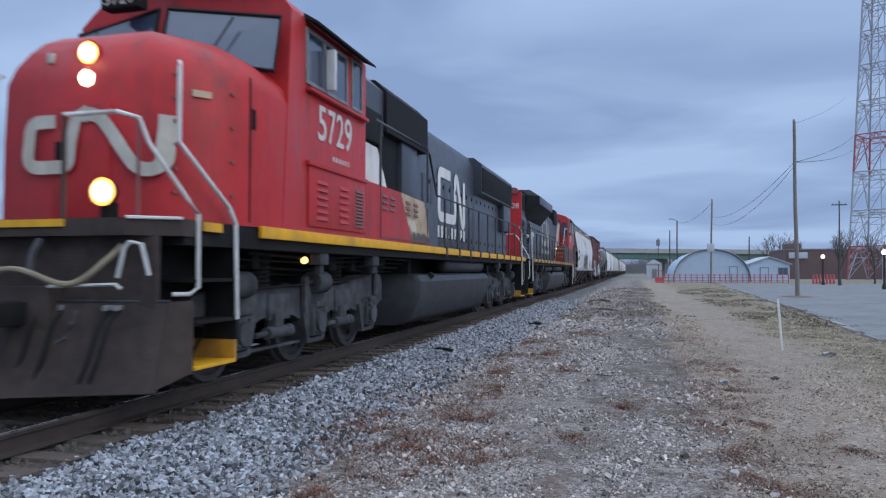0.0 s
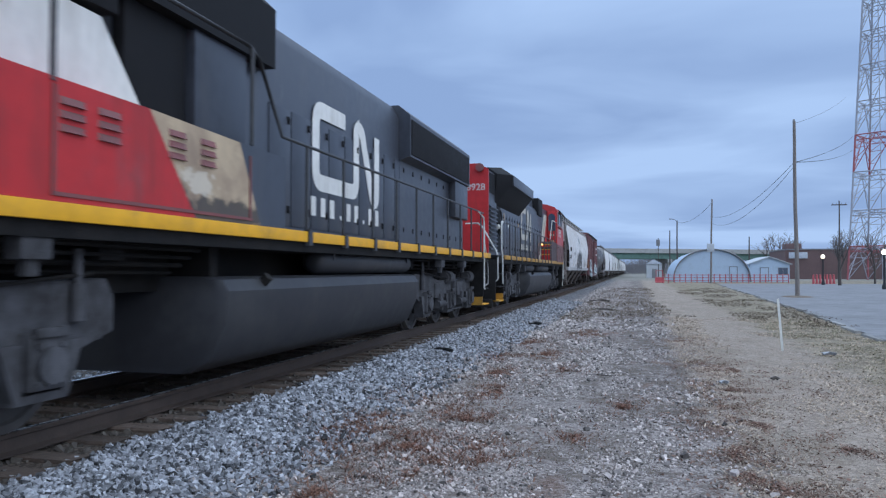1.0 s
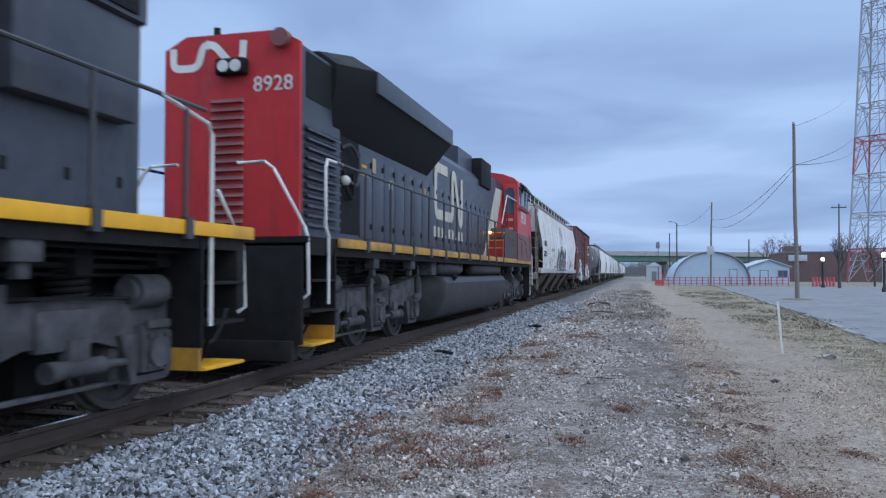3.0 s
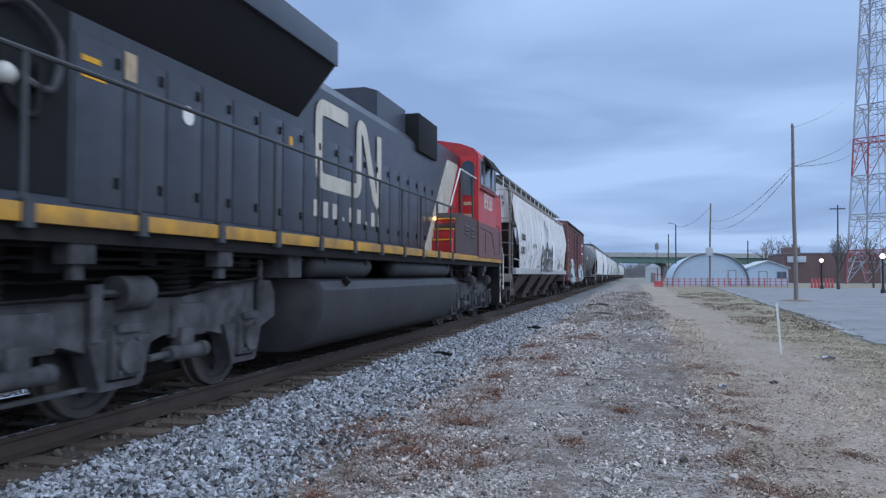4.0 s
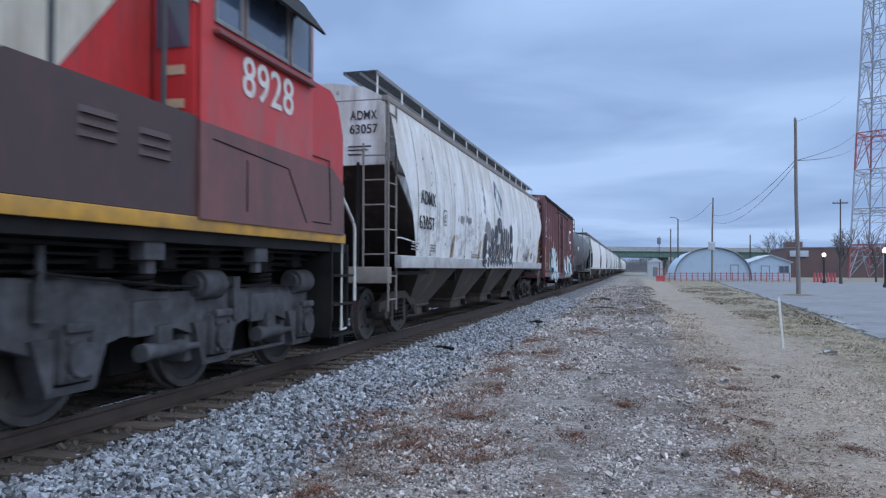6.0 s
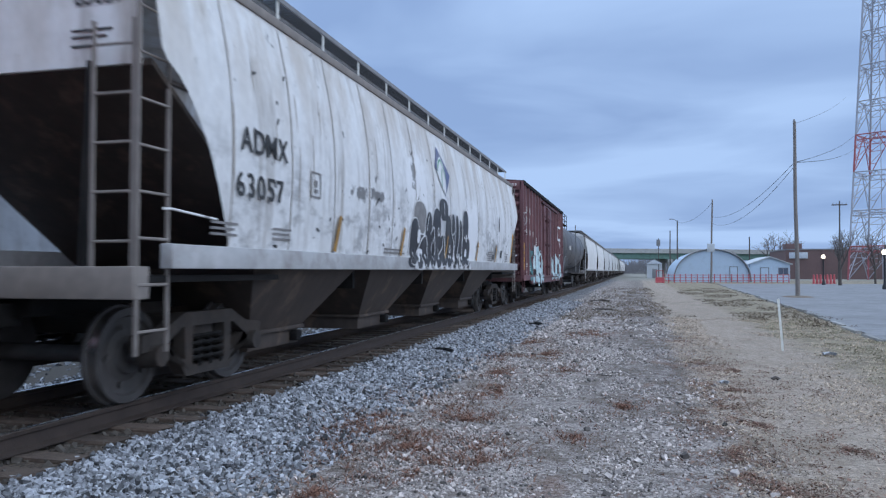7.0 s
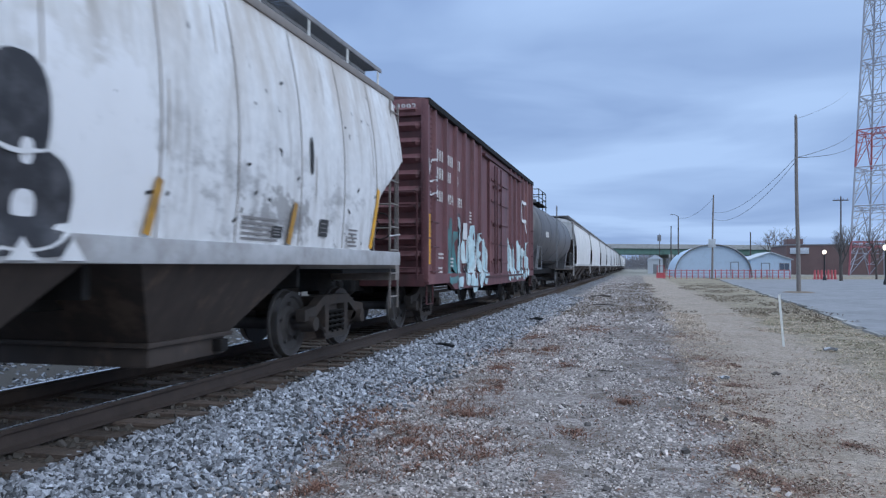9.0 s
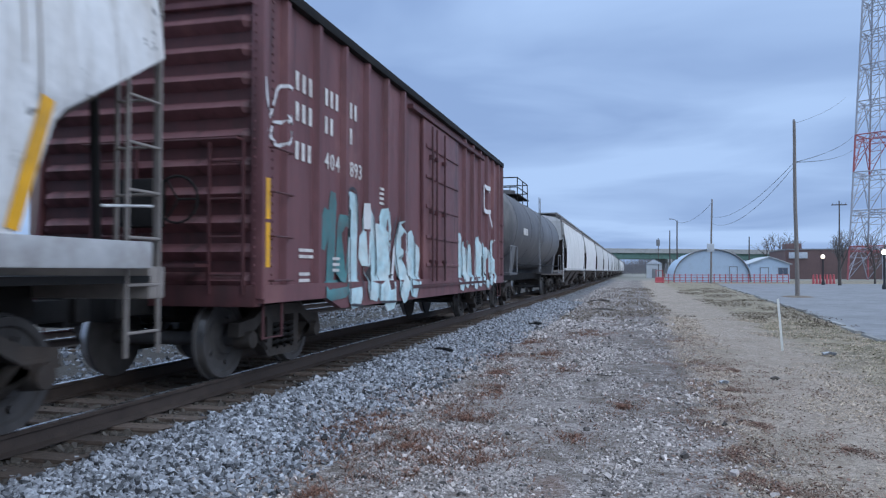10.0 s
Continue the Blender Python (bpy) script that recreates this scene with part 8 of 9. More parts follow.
def overpass():
    o = thing("road_overpass", "long road overpass with green girders and concrete parapet", "bridge", (0, 0, GZ))
    a, b = Vector((-30, 186, 0)), Vector((75, 216, 0))
    d = (b - a)
    L = d.length
    ang = math.atan2(d.y, d.x)
    m = Matrix.Translation(a) @ Matrix.Rotation(ang, 4, "Z")
    def slope(x):
        return 6.85 - max(0.0, x - 20) * 0.008
    def slab(y0, y1, z0, z1):
        bm = bmesh.new()
        secs = []
        for i in range(22):
            x = L * i / 21
            zz = slope(x)
            secs.append([(x, y0, zz + z0), (x, y1, zz + z0), (x, y1, zz + z1), (x, y0, zz + z1)])
        loft(bm, secs)
        bmesh.ops.transform(bm, matrix=m, verts=bm.verts[:])
        return bm
    part("deck", slab(-5.5, 5.5, -0.75, -0.5), CONC, o)
    part("parapet", slab(-5.5, -5.2, -0.5, 0.35), CONC, o)
    part("parapet", slab(5.2, 5.5, -0.5, 0.35), CONC, o)
    for y in (-4.9, -1.7, 1.7, 4.9):
        part("girder", slab(y - 0.12, y + 0.12, -2.05, -0.75), GREEN, o)
        part("flange", slab(y - 0.28, y + 0.28, -2.15, -2.05), GREEN, o)
    for x in (6, 38.5, 54, 71, 90):
        for y in (-4, 0, 4):
            bm = rod(bmesh.new(), (x, y, 0), (x, y, slope(x) - 3.0), 0.45, 14)
            bmesh.ops.transform(bm, matrix=m, verts=bm.verts[:])
            part("pier", bm, CONC, o)
        bm = box(bmesh.new(), x - 0.6, x + 0.6, -5.2, 5.2, slope(x) - 3.0, slope(x) - 2.15, 0.05)
        bmesh.ops.transform(bm, matrix=m, verts=bm.verts[:])
        part("pier_cap", bm, CONC, o)
    return o


overpass()


def brick_block():
    b = thing("brick_warehouse", "long low dark-red brick warehouse", "building", (0, 0, GZ))
    x0, x1, y0, y1 = 29.0, 85.0, 160.0, 178.0
    part("wall", box(bmesh.new(), x0, x1, y0, y1, 0, 5.76), BRICK, b)
    part("parapet", box(bmesh.new(), x0 - 0.1, x1 + 0.1, y0 - 0.1, y1 + 0.1, 5.76, 6.0, 0.03), TRIM_GREY, b)
    part("stair_house", box(bmesh.new(), x0 + 0.3, x0 + 3.2, y0 + 1.0, y0 + 5, 5.76, 7.1, 0.03), BRICK, b)
    for i in range(11):
        x = x0 + 2 + i * 4.6
        part("pilaster", box(bmesh.new(), x, x + 0.5, y0 - 0.12, y0 + 0.1, 0, 5.76), BRICK, b)
    part("sign_board", box(bmesh.new(), x0 + 0.6, x0 + 4.0, y0 - 0.3, y0 - 0.13, 4.1, 5.3, 0.03), SIGNFACE, b, "plain pale sign board")
    d = part("roller_door", box(bmesh.new(), 46.5, 50.5, y0 - 0.06, y0 + 0.1, 0, 3.4, 0.02), TRIM_GREY, b)
    for k in range(8):
        part("door_slat", box(bmesh.new(), 46.55, 50.45, y0 - 0.09, y0 - 0.05, 0.1 + k * 0.42, 0.42 + k * 0.42, 0.01), TRIM_GREY, d)
    return b


brick_block()


def street_lamp(x, y, h, label):
    s = thing("street_lamp", label, "lamp", (x, y, GZ), group="street lamps")
    n = 12
    prof = [(0.22, 0), (0.22, 0.25), (0.13, 0.5), (0.10, 0.7), (0.075, h - 0.55), (0.10, h - 0.5), (0.07, h - 0.42), (0.13, h - 0.32)]
    part("post", loft(bmesh.new(), [[(r * math.cos(2 * math.pi * k / n), r * math.sin(2 * math.pi * k / n), z) for k in range(n)] for r, z in prof]), IRON, s)
    bm = bmesh.new()
    bmesh.ops.create_uvsphere(bm, u_segments=16, v_segments=10, radius=0.21, matrix=Matrix.Translation((0, 0, h - 0.12)) @ Matrix.Diagonal((1, 1, 1.15, 1)))
    part("globe", bm, GLOBE, s, "glowing warm white globe")
    part("finial", rod(bmesh.new(), (0, 0, h + 0.10), (0, 0, h + 0.26), 0.05, 8, 0.01), IRON, s)
    return s


street_lamp(21.0, 93.8, 3.4, "black iron street lamp with a lit globe at the lot edge")
street_lamp(21.2, 72.8, 3.4, "black iron street lamp with a lit globe on the lot")


def bare_tree(x, y, h, seed, spread=0.5, label="bare leafless winter tree", r0=0.16):
    r = random.Random(seed)
    t = thing("bare_tree", label, "tree", (x, y, GZ), group="bare trees")
    trunk, limbs, twigs = bmesh.new(), bmesh.new(), bmesh.new()
    def grow(p, d, length, rad, depth):
        q = p + d * length
        bm = trunk if depth == 0 else limbs if depth < 3 else twigs
        rod(bm, p, q, rad, 7 if depth < 2 else 5 if depth < 3 else 3, rad * 0.68)
        if depth >= 5:
            return
        for k in range(r.choice((2, 3, 3)) if depth else 4):
            nd = (d + Vector((r.uniform(-1, 1), r.uniform(-1, 1), r.uniform(-0.25, 0.75))) * (spread + 0.1 * depth)).normalized()
            grow(p.lerp(q, r.uniform(0.6, 1.0)), nd, length * r.uniform(0.58, 0.85), rad * 0.6, depth + 1)
    grow(Vector((0, 0, -0.1)), Vector((r.uniform(-0.05, 0.05), 0, 1)).normalized(), h * 0.32, r0, 0)
    part("trunk", trunk, BARK, t)
    part("crown_limb", limbs, BARK, t)
    tagged(part("crown", twigs, TWIG, t), kind="stuff")
    return t


bare_tree(22.0, 90.8, 7.2, 3, 0.45, "bare tree beside the street lamp", 0.2)
bare_tree(29.5, 105.0, 8.0, 11, 0.5, "slim bare tree in front of the brick wall", 0.14)
bare_tree(30.5, 182, 12.5, 21, 0.7, "bare tree behind the brick warehouse", 0.25)
bare_tree(34.0, 186, 11.5, 22, 0.7, "bare tree behind the brick warehouse", 0.25)
bare_tree(45.0, 184, 12.5, 23, 0.7, "bare tree behind the brick warehouse", 0.25)
bare_tree(50.0, 186, 13.5, 24, 0.7, "bare tree behind the brick warehouse", 0.25)


def far_woods():
    """Low line of leafless woods at the horizon, hazy by colour: many thin stems and twigs in one mesh."""
    r = np.random.default_rng(5)
    verts, faces = [], []
    for k in range(12000):
        along = r.uniform(-60, 60) if k % 2 else r.uniform(-60, 210)
        y = 330 + r.uniform(0, 60)
        x = along
        hgt = (5.5 + 3.5 * math.sin(along * 0.11) * math.sin(along * 0.043 + 1) + r.uniform(-2, 2.5))
        z0 = GZ + r.uniform(0, hgt * 0.75)
        lean = r.uniform(-1.6, 1.6)
        ln = r.uniform(1.2, 3.4)
        w = r.uniform(0.05, 0.16)
        b = len(verts)
        verts += [(x - w, y, z0), (x + w, y, z0), (x + lean + w * 0.3, y + 0.2, z0 + ln), (x + lean, y + 0.1, z0 + ln), (x, y + w, z0)]
        faces += [(b, b + 1, b + 2, b + 3), (b + 1, b + 4, b + 2), (b + 4, b, b + 3)]
    me = bpy.data.meshes.new("far_woods")
    me.from_pydata(verts, [], faces)
    me.materials.append(FARWOOD)
    return tagged(new("far_woods", me), "hazy line of leafless woods on the horizon", "woods", kind="stuff")


far_woods()


def lot():
    bm = bmesh.new()
    outline = [(5.6, 12.0), (5.7, 19.5), (6.15, 26.6), (6.8, 36.2), (7.6, 52), (8.8, 78.7), (10.0, 98), (60, 108), (60, 12)]
    prism(bm, outline, GZ - 0.05, GZ + 0.035, "z")
    ob = part("parking_lot", bm, ASPHALT)
    return tagged(ob, "worn pale grey asphalt parking lot", "pavement", kind="structure")


lot()


def kerb():
    """Low broken concrete kerb along the lot's edge, in short lengths."""
    k = thing("lot_kerb", "low broken concrete kerb along the parking lot", "kerb", (0, 0, GZ), kind="structure")
    r = random.Random(8)
    line = [(5.65, 14.0), (5.7, 19.5), (6.15, 26.6), (6.8, 36.2), (7.6, 52), (8.8, 78.7), (10.0, 98)]
    for (xa, ya), (xb, yb) in zip(line, line[1:]):
        n = max(1, int((yb - ya) / 1.8))
        for i in range(n):
            if r.random() < 0.22:
                continue
            t0, t1 = i / n, (i + r.uniform(0.75, 0.97)) / n
            off = r.uniform(-0.08, 0.08)
            p, q = (xa + (xb - xa) * t0 + off, ya + (yb - ya) * t0), (xa + (xb - xa) * t1 + off, ya + (yb - ya) * t1)
            h = r.uniform(0.05, 0.11)
            bm = hexa(bmesh.new(), [(p[0] - 0.16, p[1], -0.05), (p[0] + 0.02, p[1], -0.05), (q[0] + 0.02, q[1], -0.05), (q[0] - 0.16, q[1], -0.05),
                                    (p[0] - 0.13, p[1] + 0.03, h), (p[0], p[1] + 0.03, h * r.uniform(0.7, 1)), (q[0], q[1] - 0.03, h), (q[0] - 0.13, q[1] - 0.03, h * r.uniform(0.7, 1))])
            part("kerb_stone", bm, KERB, k)


kerb()


def pale_shed():
    t = thing("far_shed", "small pale shed far beyond the red machine", "building", (4.2, 172.0, GZ))
    part("wall", box(bmesh.new(), -1.6, 1.6, 0, 5, 0, 3.2), SHEET_ROOF, t)
    part("roof", prism(bmesh.new(), [(-1.8, 3.2), (1.8, 3.2), (0, 4.2)], -0.2, 5.2), SIGNFACE, t)
    part("door", box(bmesh.new(), -0.5, 0.5, -0.05, 0.02, 0, 2.1, 0.01), TRIM_GREY, t)


pale_shed()


def marker_stake():
    bm = bmesh.new()
    hexa(bm, [(-0.02, -0.012, -0.1), (0.02, -0.012, -0.1), (0.02, 0.012, -0.1), (-0.02, 0.012, -0.1),
              (-0.105, -0.012, 1.07), (-0.065, -0.012, 1.09), (-0.065, 0.012, 1.09), (-0.105, 0.012, 1.07)])
    ob = part("marker_stake", bm, STAKE)
    ob.location = (2.95, 16.65, GZ)
    return tagged(ob, "thin leaning white marker stake in dead grass", "stake")


marker_stake()


def build_ties():
    """Wooden ties under the rails, each a piece of its own."""
    track = thing("track_ties", "dark weathered wooden ties bedded in dirty ballast", "track", (TRACK_X, 0, 0), kind="structure")
    r = random.Random(2)
    meshes = []
    for k in range(5):
        bm = box(bmesh.new(), -1.30, 1.30, -0.115, 0.115, -0.18, 0.0, 0.012)
        for v in bm.verts:
            v.co.z += r.uniform(-0.012, 0.004)
            v.co.x += r.uniform(-0.03, 0.03) if abs(v.co.x) > 1.0 else 0
        me = smooth_mesh(bm, "tie", TIE)
        meshes.append(me)
    for off, end in ((0.0, 110), (-5.64, 42)):
        y = -2.0 if off == 0.0 else 4.0
        while y < end:
            t = new("tie", r.choice(meshes))
            t.parent = track
            t.matrix_local = pose(off + r.uniform(-0.05, 0.08), y, -0.181, 0, 0, r.uniform(-1.5, 1.5))
            y += 0.535 + r.uniform(-0.03, 0.03)


build_ties()

CUBE = np.array([(x, y, z) for x in (-1, 1) for y in (-1, 1) for z in (-1, 1)], float)
CUBE_F = np.array([(0, 1, 3, 2), (4, 6, 7, 5), (0, 4, 5, 1), (2, 3, 7, 6), (0, 2, 6, 4), (1, 5, 7, 3)])


def scatter_stones(name, xs, ys, sizes, mat, label, lift=0.25, seed=1):
    """Broken angular stones lying on the ground, joined into one mesh."""
    g = np.random.default_rng(seed)
    n = len(xs)
    base = CUBE[None] * (1 + g.uniform(-0.45, 0.25, (n, 8, 3)))
    base *= (sizes[:, None] * g.uniform(0.6, 1.25, (n, 3)) * np.array([1.15, 1.0, 0.72]))[:, None, :] * 0.5
    # random turn
    q = g.normal(size=(n, 4))
    q /= np.linalg.norm(q, axis=1, keepdims=True)
    w, x, y, z = q.T
    R = np.stack([np.stack([1 - 2 * (y * y + z * z), 2 * (x * y - z * w), 2 * (x * z + y * w)], -1),
                  np.stack([2 * (x * y + z * w), 1 - 2 * (x * x + z * z), 2 * (y * z - x * w)], -1),
                  np.stack([2 * (x * z - y * w), 2 * (y * z + x * w), 1 - 2 * (x * x + y * y)], -1)], 1)
    pts = np.einsum("nij,nkj->nki", R, base)
    gz = np.array([ground_height(a, b) for a, b in zip(xs, ys)])
    pts += np.stack([xs, ys, gz + sizes * g.uniform(lift - 0.25, lift + 0.25, n)], -1)[:, None, :]
    faces = (CUBE_F[None] + (np.arange(n) * 8)[:, None, None]).reshape(-1, 4)
    me = bpy.data.meshes.new(name)
    me.from_pydata(pts.reshape(-1, 3).tolist(), [], faces.tolist())
    me.materials.append(mat)
    return tagged(new(name, me), label, "gravel", kind="stuff")


def edge_wobble(y, k=1.0):
    return np.array([0.5 * noise.noise((3.1, b * 0.35 * k, 1.7)) + 0.25 * noise.noise((9.1, b * 1.3 * k, 4.0)) for b in y])


def lay_ballast():
    g = np.random.default_rng(3)
    n = 105000
    ys = 3.2 + 36 * g.random(n) ** 1.75
    d = 1.22 + 1.75 * g.random(n) ** 0.85
    wob = edge_wobble(ys)
    keep = d < 2.30 + wob + 0.42 * g.normal(size=n)
    inner = d > 1.36 + 0.16 * edge_wobble(ys, 3.0) + 0.05 * g.normal(size=n)
    keep &= inner | (g.random(n) < 0.10)
    xs, ys = TRACK_X + d[keep], ys[keep]
    sizes = (0.018 + 0.030 * g.random(len(xs)) ** 1.6) * (1 + 0.02 * ys)
    scatter_stones("track_ballast", xs, ys, sizes, STONE, "loose grey crushed stone ballast", 0.15, 4)
    # between the rails: sparse, dark brown
    n = 5000
    xs, ys = TRACK_X + g.uniform(-1.3, 1.25, n), 3 + 30 * g.random(n) ** 1.4
    scatter_stones("crib_stone", xs, ys, g.uniform(0.03, 0.06, n), CRIB, "dark crushed stone between the rails", 0.05, 5)
    # beyond the far rail
    n = 16000
    xs, ys = TRACK_X - 1.5 - 6.0 * g.random(n), 6 + 45 * g.random(n) ** 1.3
    scatter_stones("far_ballast", xs, ys, g.uniform(0.04, 0.08, n), STONE, "loose grey crushed stone beyond the track", 0.15, 6)
    # coarser scatter farther down the verge
    n = 15000
    xs, ys = -3.2 + 4.2 * g.random(n), 22 + 55 * g.random(n) ** 1.3
    field = np.array([noise.noise((a * 0.8, b * 0.3, 17.0)) for a, b in zip(xs, ys)])
    m = (field > 0.0 + 0.35 * np.clip(xs + 2.2, 0, 3)) | (g.random(n) < 0.06)
    scatter_stones("far_gravel", xs[m], ys[m], g.uniform(0.03, 0.075, int(m.sum())), PEBBLE, "scattered gravel and clods on the verge", 0.05, 9)
    # fine gravel on the verge
    n = 110000
    ys = 3.4 + 22 * g.random(n) ** 1.8
    xs = -3.7 + 4.9 * g.random(n)
    field = np.array([noise.noise((a * 0.8, b * 0.8, 7.0)) + 0.6 * noise.noise((a * 2.6, b * 2.6, 2.0)) for a, b in zip(xs, ys)])
    soil = np.clip((xs + 1.3) / 1.2, 0, 1) * np.clip((ys - 7) / 5, 0, 1)
    keep = (field > 0.06 + 0.30 * soil + 0.25 * g.normal(size=n)) & (xs > -3.9 + edge_wobble(ys)) & (xs < 0.75 + 0.4 * g.normal(size=n))
    xs, ys = xs[keep], ys[keep]
    sizes = g.uniform(0.007, 0.019, len(xs)) * (1 + 0.04 * ys)
    big = g.random(len(xs)) < 0.05
    sizes[big] *= 2.2
    scatter_stones("verge_gravel", xs, ys, sizes, PEBBLE, "small pale gravel trodden into dirt", 0.1, 8)


def blades(name, xs, ys, hs, ws, mat, label, seed, lean=0.7):
    g = np.random.default_rng(seed)
    n = len(xs)
    a = g.uniform(0, 2 * np.pi, n)
    gz = np.array([ground_height(p, q) for p, q in zip(xs, ys)])
    base = np.stack([xs, ys, gz - 0.004], -1)
    side = np.stack([np.cos(a), np.sin(a), 0 * a], -1) * ws[:, None]
    tip = np.stack([g.normal(0, lean, n) * hs, g.normal(0, lean, n) * hs, hs], -1)
    bend = tip * np.array([0.35, 0.35, 0.62])
    v = np.stack([base - side, base + side, base + bend + side * 0.7, base + bend - side * 0.7, base + tip], 1).reshape(-1, 3)
    k = np.arange(n) * 5
    f4 = np.stack([k, k + 1, k + 2, k + 3], -1).tolist()
    f3 = np.stack([k + 3, k + 2, k + 4], -1).tolist()
    me = bpy.data.meshes.new(name)
    me.from_pydata(v.tolist(), [], f4 + f3)
    me.materials.append(mat)
    return tagged(new(name, me), label, "grass", kind="stuff")


WEED_SPOTS = [(-2.6, 7.06, 0.26), (-3.07, 9.37, 0.24), (-2.45, 8.75, 0.18), (-2.98, 7.38, 0.22), (-2.75, 8.0, 0.2), (-1.75, 5.96, 0.2), (-2.96, 6.14, 0.13), (-1.37, 6.66, 0.16), (-1.8, 8.15, 0.16),
              (-0.17, 9.36, 0.12), (-1.8, 14.9, 0.24), (-1.21, 19.9, 0.34), (-1.85, 10.17, 0.2), (-2.08, 6.7, 0.18), (-2.79, 14.15, 0.26), (-2.2, 12.0, 0.2), (-1.2, 12.6, 0.16), (-2.3, 17.5, 0.3), (-2.35, 5.2, 0.14), (-0.6, 7.6, 0.1)]
# thin drifts of curled leaves and stalks along the edge of the trodden path
LEAF_SPOTS = [(1.25, 11.0, 0.26), (0.91, 7.24, 0.22), (1.07, 6.04, 0.2), (1.07, 11.5, 0.22), (1.14, 14.2, 0.3), (1.26, 8.62, 0.22), (1.0, 18.8, 0.4), (1.63, 13.5, 0.26), (2.23, 11.2, 0.16), (0.7, 8.8, 0.2), (0.9, 6.5, 0.2), (1.0, 9.8, 0.26), (1.5, 5.4, 0.2), (1.9, 7.6, 0.16), (2.7, 6.8, 0.14), (3.1, 9.0, 0.16)]


def grow_verge():
    g = np.random.default_rng(11)
    # dead weeds: uneven drifts round the spots
    X, Y = [], []
    for x, y, r in WEED_SPOTS:
        k = int(15000 * r)
        a, q = g.uniform(0, 2 * np.pi, k), np.abs(g.normal(0, r * 1.7, k))
        px, py = x + q * np.cos(a) * 1.0, y + q * np.sin(a) * 1.9
        f = np.array([noise.noise((c * 2.2, d * 1.6, 20.0)) + 0.7 * noise.noise((c * 6.5, d * 5.0, 3.0)) for c, d in zip(px, py)])
        m = f + 0.2 * g.normal(size=k) > 0.04
        X.append(px[m])
        Y.append(py[m])
    X, Y = np.concatenate(X), np.concatenate(Y)
    m = X > TRACK_X + 1.7
    X, Y = X[m], Y[m]
    blades("dead_weeds", X, Y, 0.010 + 0.050 * g.random(len(X)) ** 2, g.uniform(0.0025, 0.008, len(X)), WEED, "patches of reddish-brown dead weeds in gravel", 12, 1.7)
    X, Y = [], []
    for x, y, r in LEAF_SPOTS:
        k = int(15000 * r)
        a, q = g.uniform(0, 2 * np.pi, k), np.abs(g.normal(0, r * 1.8, k))
        X.append(x + q * np.cos(a))
        Y.append(y + q * np.sin(a) * 2.0)
    X, Y = np.concatenate(X), np.concatenate(Y)
    f = np.array([noise.noise((c * 3.0, d * 2.2, 50.0)) for c, d in zip(X, Y)])
    m = f + 0.2 * g.normal(size=len(X)) > 0.0
    X, Y = X[m], Y[m]
    blades("leaf_litter", X, Y, 0.006 + 0.022 * g.random(len(X)) ** 2, g.uniform(0.003, 0.010, len(X)), LEAF, "thin drift of curled brown leaves on dirt", 22, 2.2)
    # thin grey-brown litter over the whole verge
    n = 60000
    ys = 3.8 + 20 * g.random(n) ** 1.7
    xs = -3.2 + 4.8 * g.random(n)
    f = np.array([noise.noise((a * 1.1, b * 0.8, 31.0)) + 0.6 * noise.noise((a * 4.0, b * 3.0, 6.0)) for a, b in zip(xs, ys)])
    m = f + 0.2 * g.normal(size=n) > 0.10
    xs, ys = xs[m], ys[m]
    blades("dead_litter", xs, ys, g.uniform(0.008, 0.03, len(xs)), g.uniform(0.002, 0.005, len(xs)), LITTER, "thin grey-brown dead grass litter on dirt", 14, 1.8)
    n = 130000
    ys = 3.8 + 24 * g.random(n) ** 1.9
    xs = 0.7 + 6.0 * g.random(n)
    f = np.array([noise.noise((a * 0.9, b * 0.55, 5.0)) + 0.5 * noise.noise((a * 3.0, b * 2.0, 9.0)) for a, b in zip(xs, ys)])
    bare = np.exp(-((xs - 2.1 - 0.02 * ys) / 0.75) ** 2) * np.clip((ys - 9) / 6, 0, 1)
    keep = (f + 0.15 * g.normal(size=n) > -0.12 + 0.9 * bare) & (xs > 0.95 + 0.35 * g.normal(size=n)) & (xs < 5.6 + 0.02 * ys)
    xs, ys, f = xs[keep], ys[keep], f[keep]
    green = (xs > 3.4) & (g.random(len(xs)) < 0.55) & (f > 0.0)
    for m, nm, mat, lab in ((~green, "dry_grass", STRAW, "short straw-coloured dead grass"), (green, "winter_grass", GREENISH, "dull olive winter grass near the lot")):
        k = int(m.sum())
        blades(nm, xs[m], ys[m], g.uniform(0.006, 0.024, k) * (1 + 0.03 * ys[m]), g.uniform(0.002, 0.0065, k) * (1 + 0.05 * ys[m]), mat, lab, 13, 2.0)
    n = 26000
    ys = 24 + 50 * g.random(n) ** 1.4
    xs = -2.6 + 11.5 * g.random(n)
    f = np.array([noise.noise((a * 0.7, b * 0.22, 41.0)) + 0.5 * noise.noise((a * 2.0, b * 0.8, 8.0)) for a, b in zip(xs, ys)])
    bare = np.exp(-((xs - 2.4) / 1.0) ** 2)
    m = (f > -0.05 + 0.8 * bare) & (xs < 5.9 + 0.025 * ys)
    xs, ys = xs[m], ys[m]
    blades("far_grass", xs, ys, g.uniform(0.03, 0.10, len(xs)), g.uniform(0.01, 0.02, len(xs)), LITTER, "dull brown dead grass along the verge", 15, 1.6)
    # fallen leaves and scraps
    n = 900
    ys = 4 + 20 * g.random(n) ** 1.5
    xs = np.where(g.random(n) < 0.6, 0.95 + 0.45 * g.normal(size=n), g.uniform(-3, 4.5, n))
    verts, faces = [], []
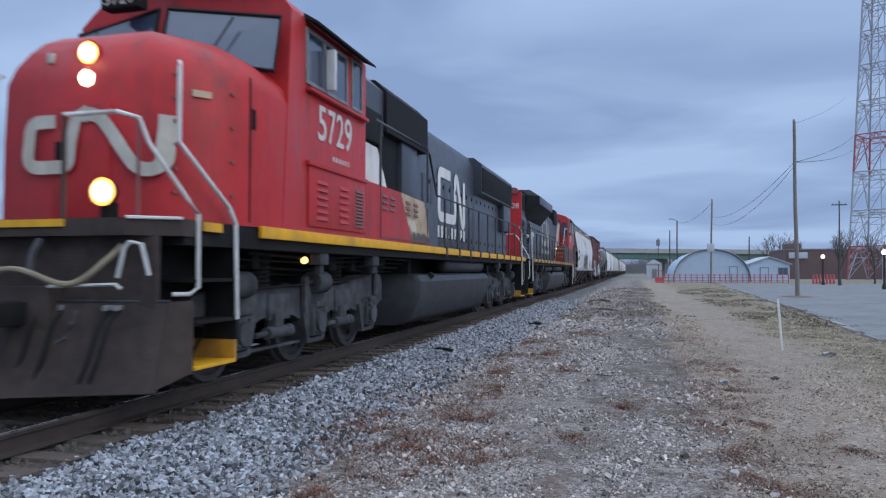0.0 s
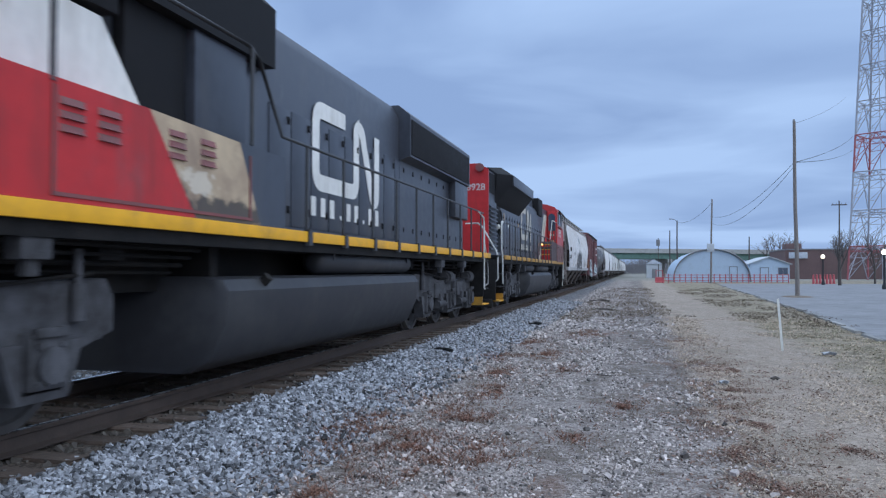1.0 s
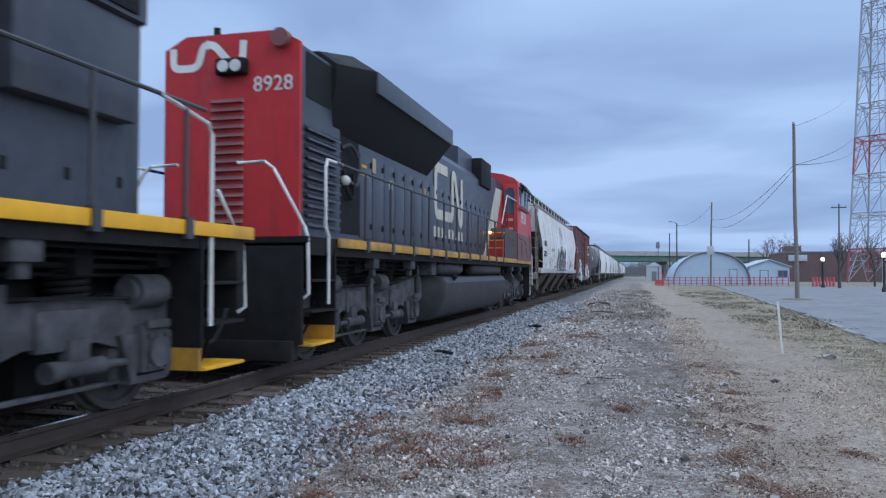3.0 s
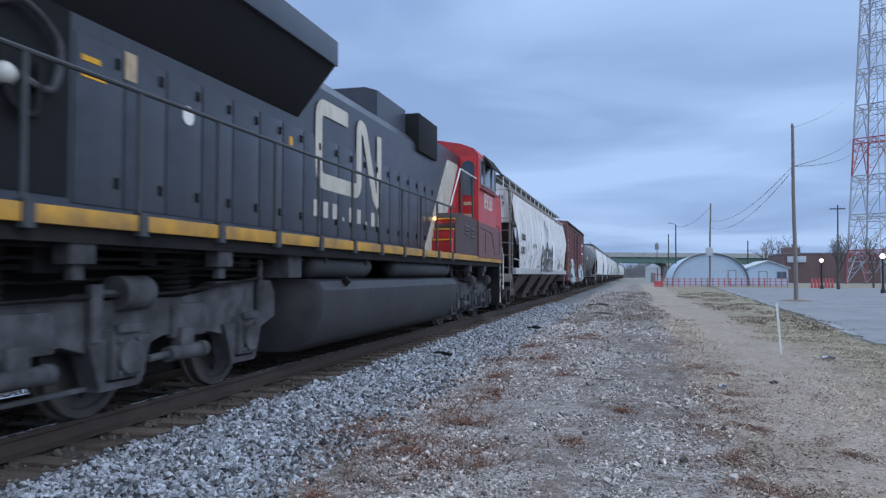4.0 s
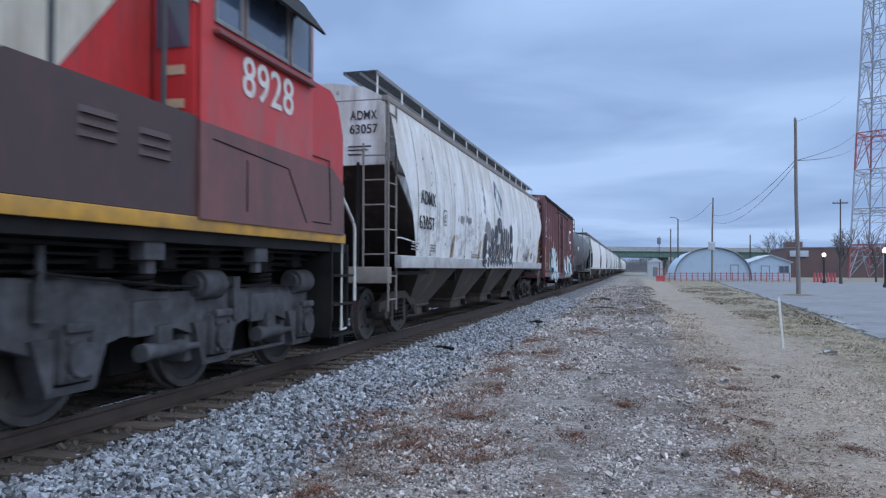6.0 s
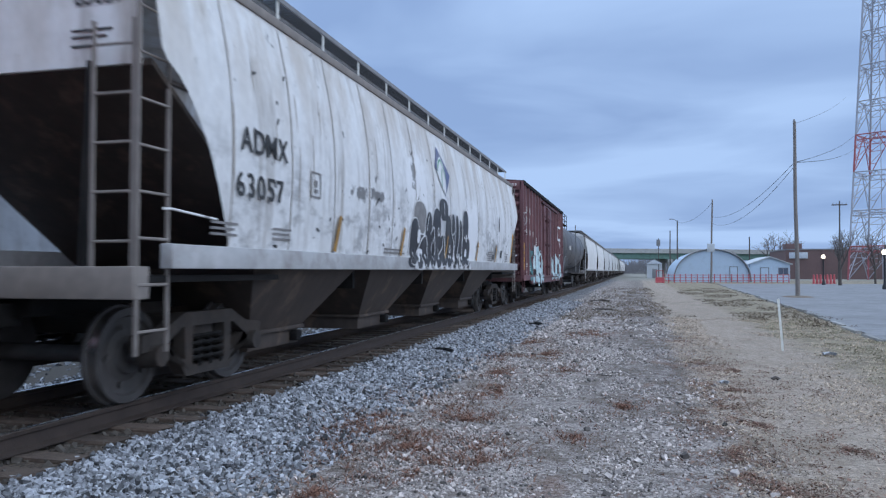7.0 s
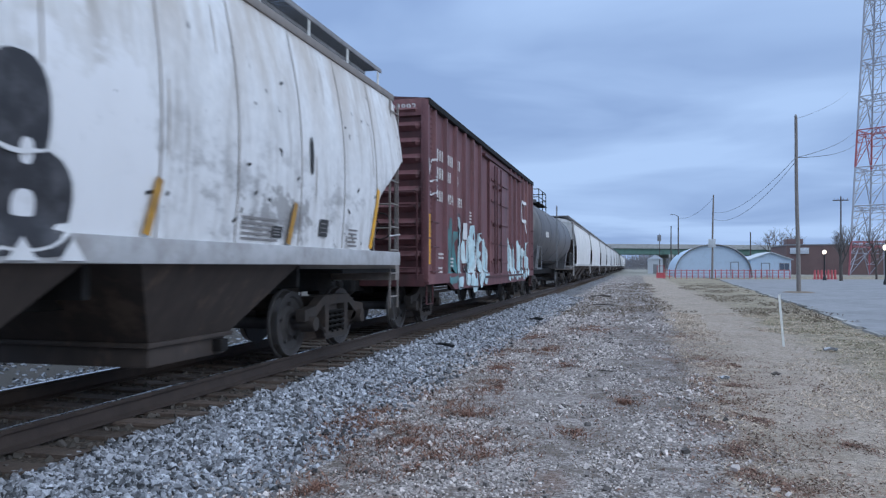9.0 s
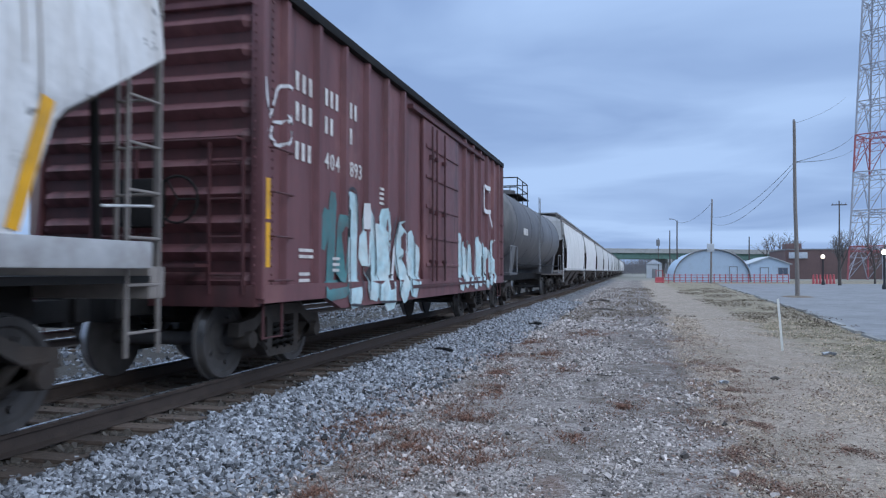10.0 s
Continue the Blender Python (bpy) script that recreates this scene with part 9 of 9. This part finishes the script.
    for x, y in zip(xs, ys):
        s, a = g.uniform(0.012, 0.032), g.uniform(0, 6.28)
        z = ground_height(x, y) + 0.012
        c, d = math.cos(a) * s, math.sin(a) * s
        b = len(verts)
        verts += [(x - c, y - d, z), (x + d * 0.6, y - c * 0.6, z + g.uniform(0, 0.02)), (x + c, y + d, z + g.uniform(0, 0.012)), (x - d * 0.6, y + c * 0.6, z + g.uniform(0, 0.02))]
        faces += [(b, b + 1, b + 2), (b, b + 2, b + 3)]
    me = bpy.data.meshes.new("fallen_leaves")
    me.from_pydata(verts, [], faces)
    me.materials.append(LEAF)
    tagged(new("fallen_leaves", me), "scattered curled brown leaves on dirt", "leaves", kind="stuff")


lay_ballast()
grow_verge()


def scrap(x, y, pts, r, mat, label, name="scrap"):
    bm = pipe(bmesh.new(), pts, r, 6)
    for v in bm.verts:
        v.co.z *= 0.6
    ob = part(name, bm, mat)
    ob.location = (x, y, ground_height(x, y) + r * 0.5)
    return tagged(ob, label, "debris", group="trackside debris")


scrap(-3.62, 13.9, [(-0.20, 0, 0.03), (-0.05, 0.05, 0.06), (0.1, 0.03, 0.05), (0.22, -0.04, 0.02)], 0.05, RUBBER, "black strip of rubber on the ballast", "rubber_scrap")
scrap(-0.55, 12.0, [(-0.22, 0, 0.01), (0.0, 0.03, 0.02), (0.2, 0.0, 0.01)], 0.015, BARK, "thin dark stick on bare dirt", "stick")
scrap(-2.9, 22.3, [(-0.18, 0, 0.06), (0.0, 0.1, 0.1), (0.15, 0.0, 0.05)], 0.08, RUBBER, "dark clod of debris in gravel", "debris_clod")
scrap(-1.4, 32.0, [(-0.4, 0, 0.02), (0.0, 0.1, 0.05), (0.5, 0.0, 0.02)], 0.06, BARK, "dark broken branch on gravel", "stick")
scrap(-1.8, 40.0, [(-0.5, 0, 0.03), (0.1, 0.2, 0.12), (0.5, 0.1, 0.03)], 0.10, BARK, "dark broken branch on gravel", "stick")
scrap(1.25, 11.6, [(-0.06, 0, 0.02), (0.0, 0.02, 0.04), (0.06, 0.0, 0.02)], 0.04, STONE, "pale lump of stone in dead weeds", "stone_lump")
scrap(3.65, 15.9, [(-0.12, 0, 0.02), (0.0, 0.02, 0.05), (0.12, 0.0, 0.02)], 0.05, STONE, "pale lump of stone in grass", "stone_lump")
scrap(2.05, 12.2, [(-0.05, 0, 0.02), (0.0, 0.02, 0.06), (0.05, 0.0, 0.02)], 0.04, BARK, "dark clod on the bare path", "debris_clod")


# ---- what moves ----
def motions():
    for ob, s0 in TRAIN:
        walk(ob, [(k * 0.5, pose(TRACK_X, s0 - run(k * 0.5), 0)) for k in range(21)])
    for wheel, y, r in ROLLING:
        walk(wheel, [(k / 15, pose(0, y, r, math.degrees(run(k / 15) / r))) for k in range(151)])


motions()
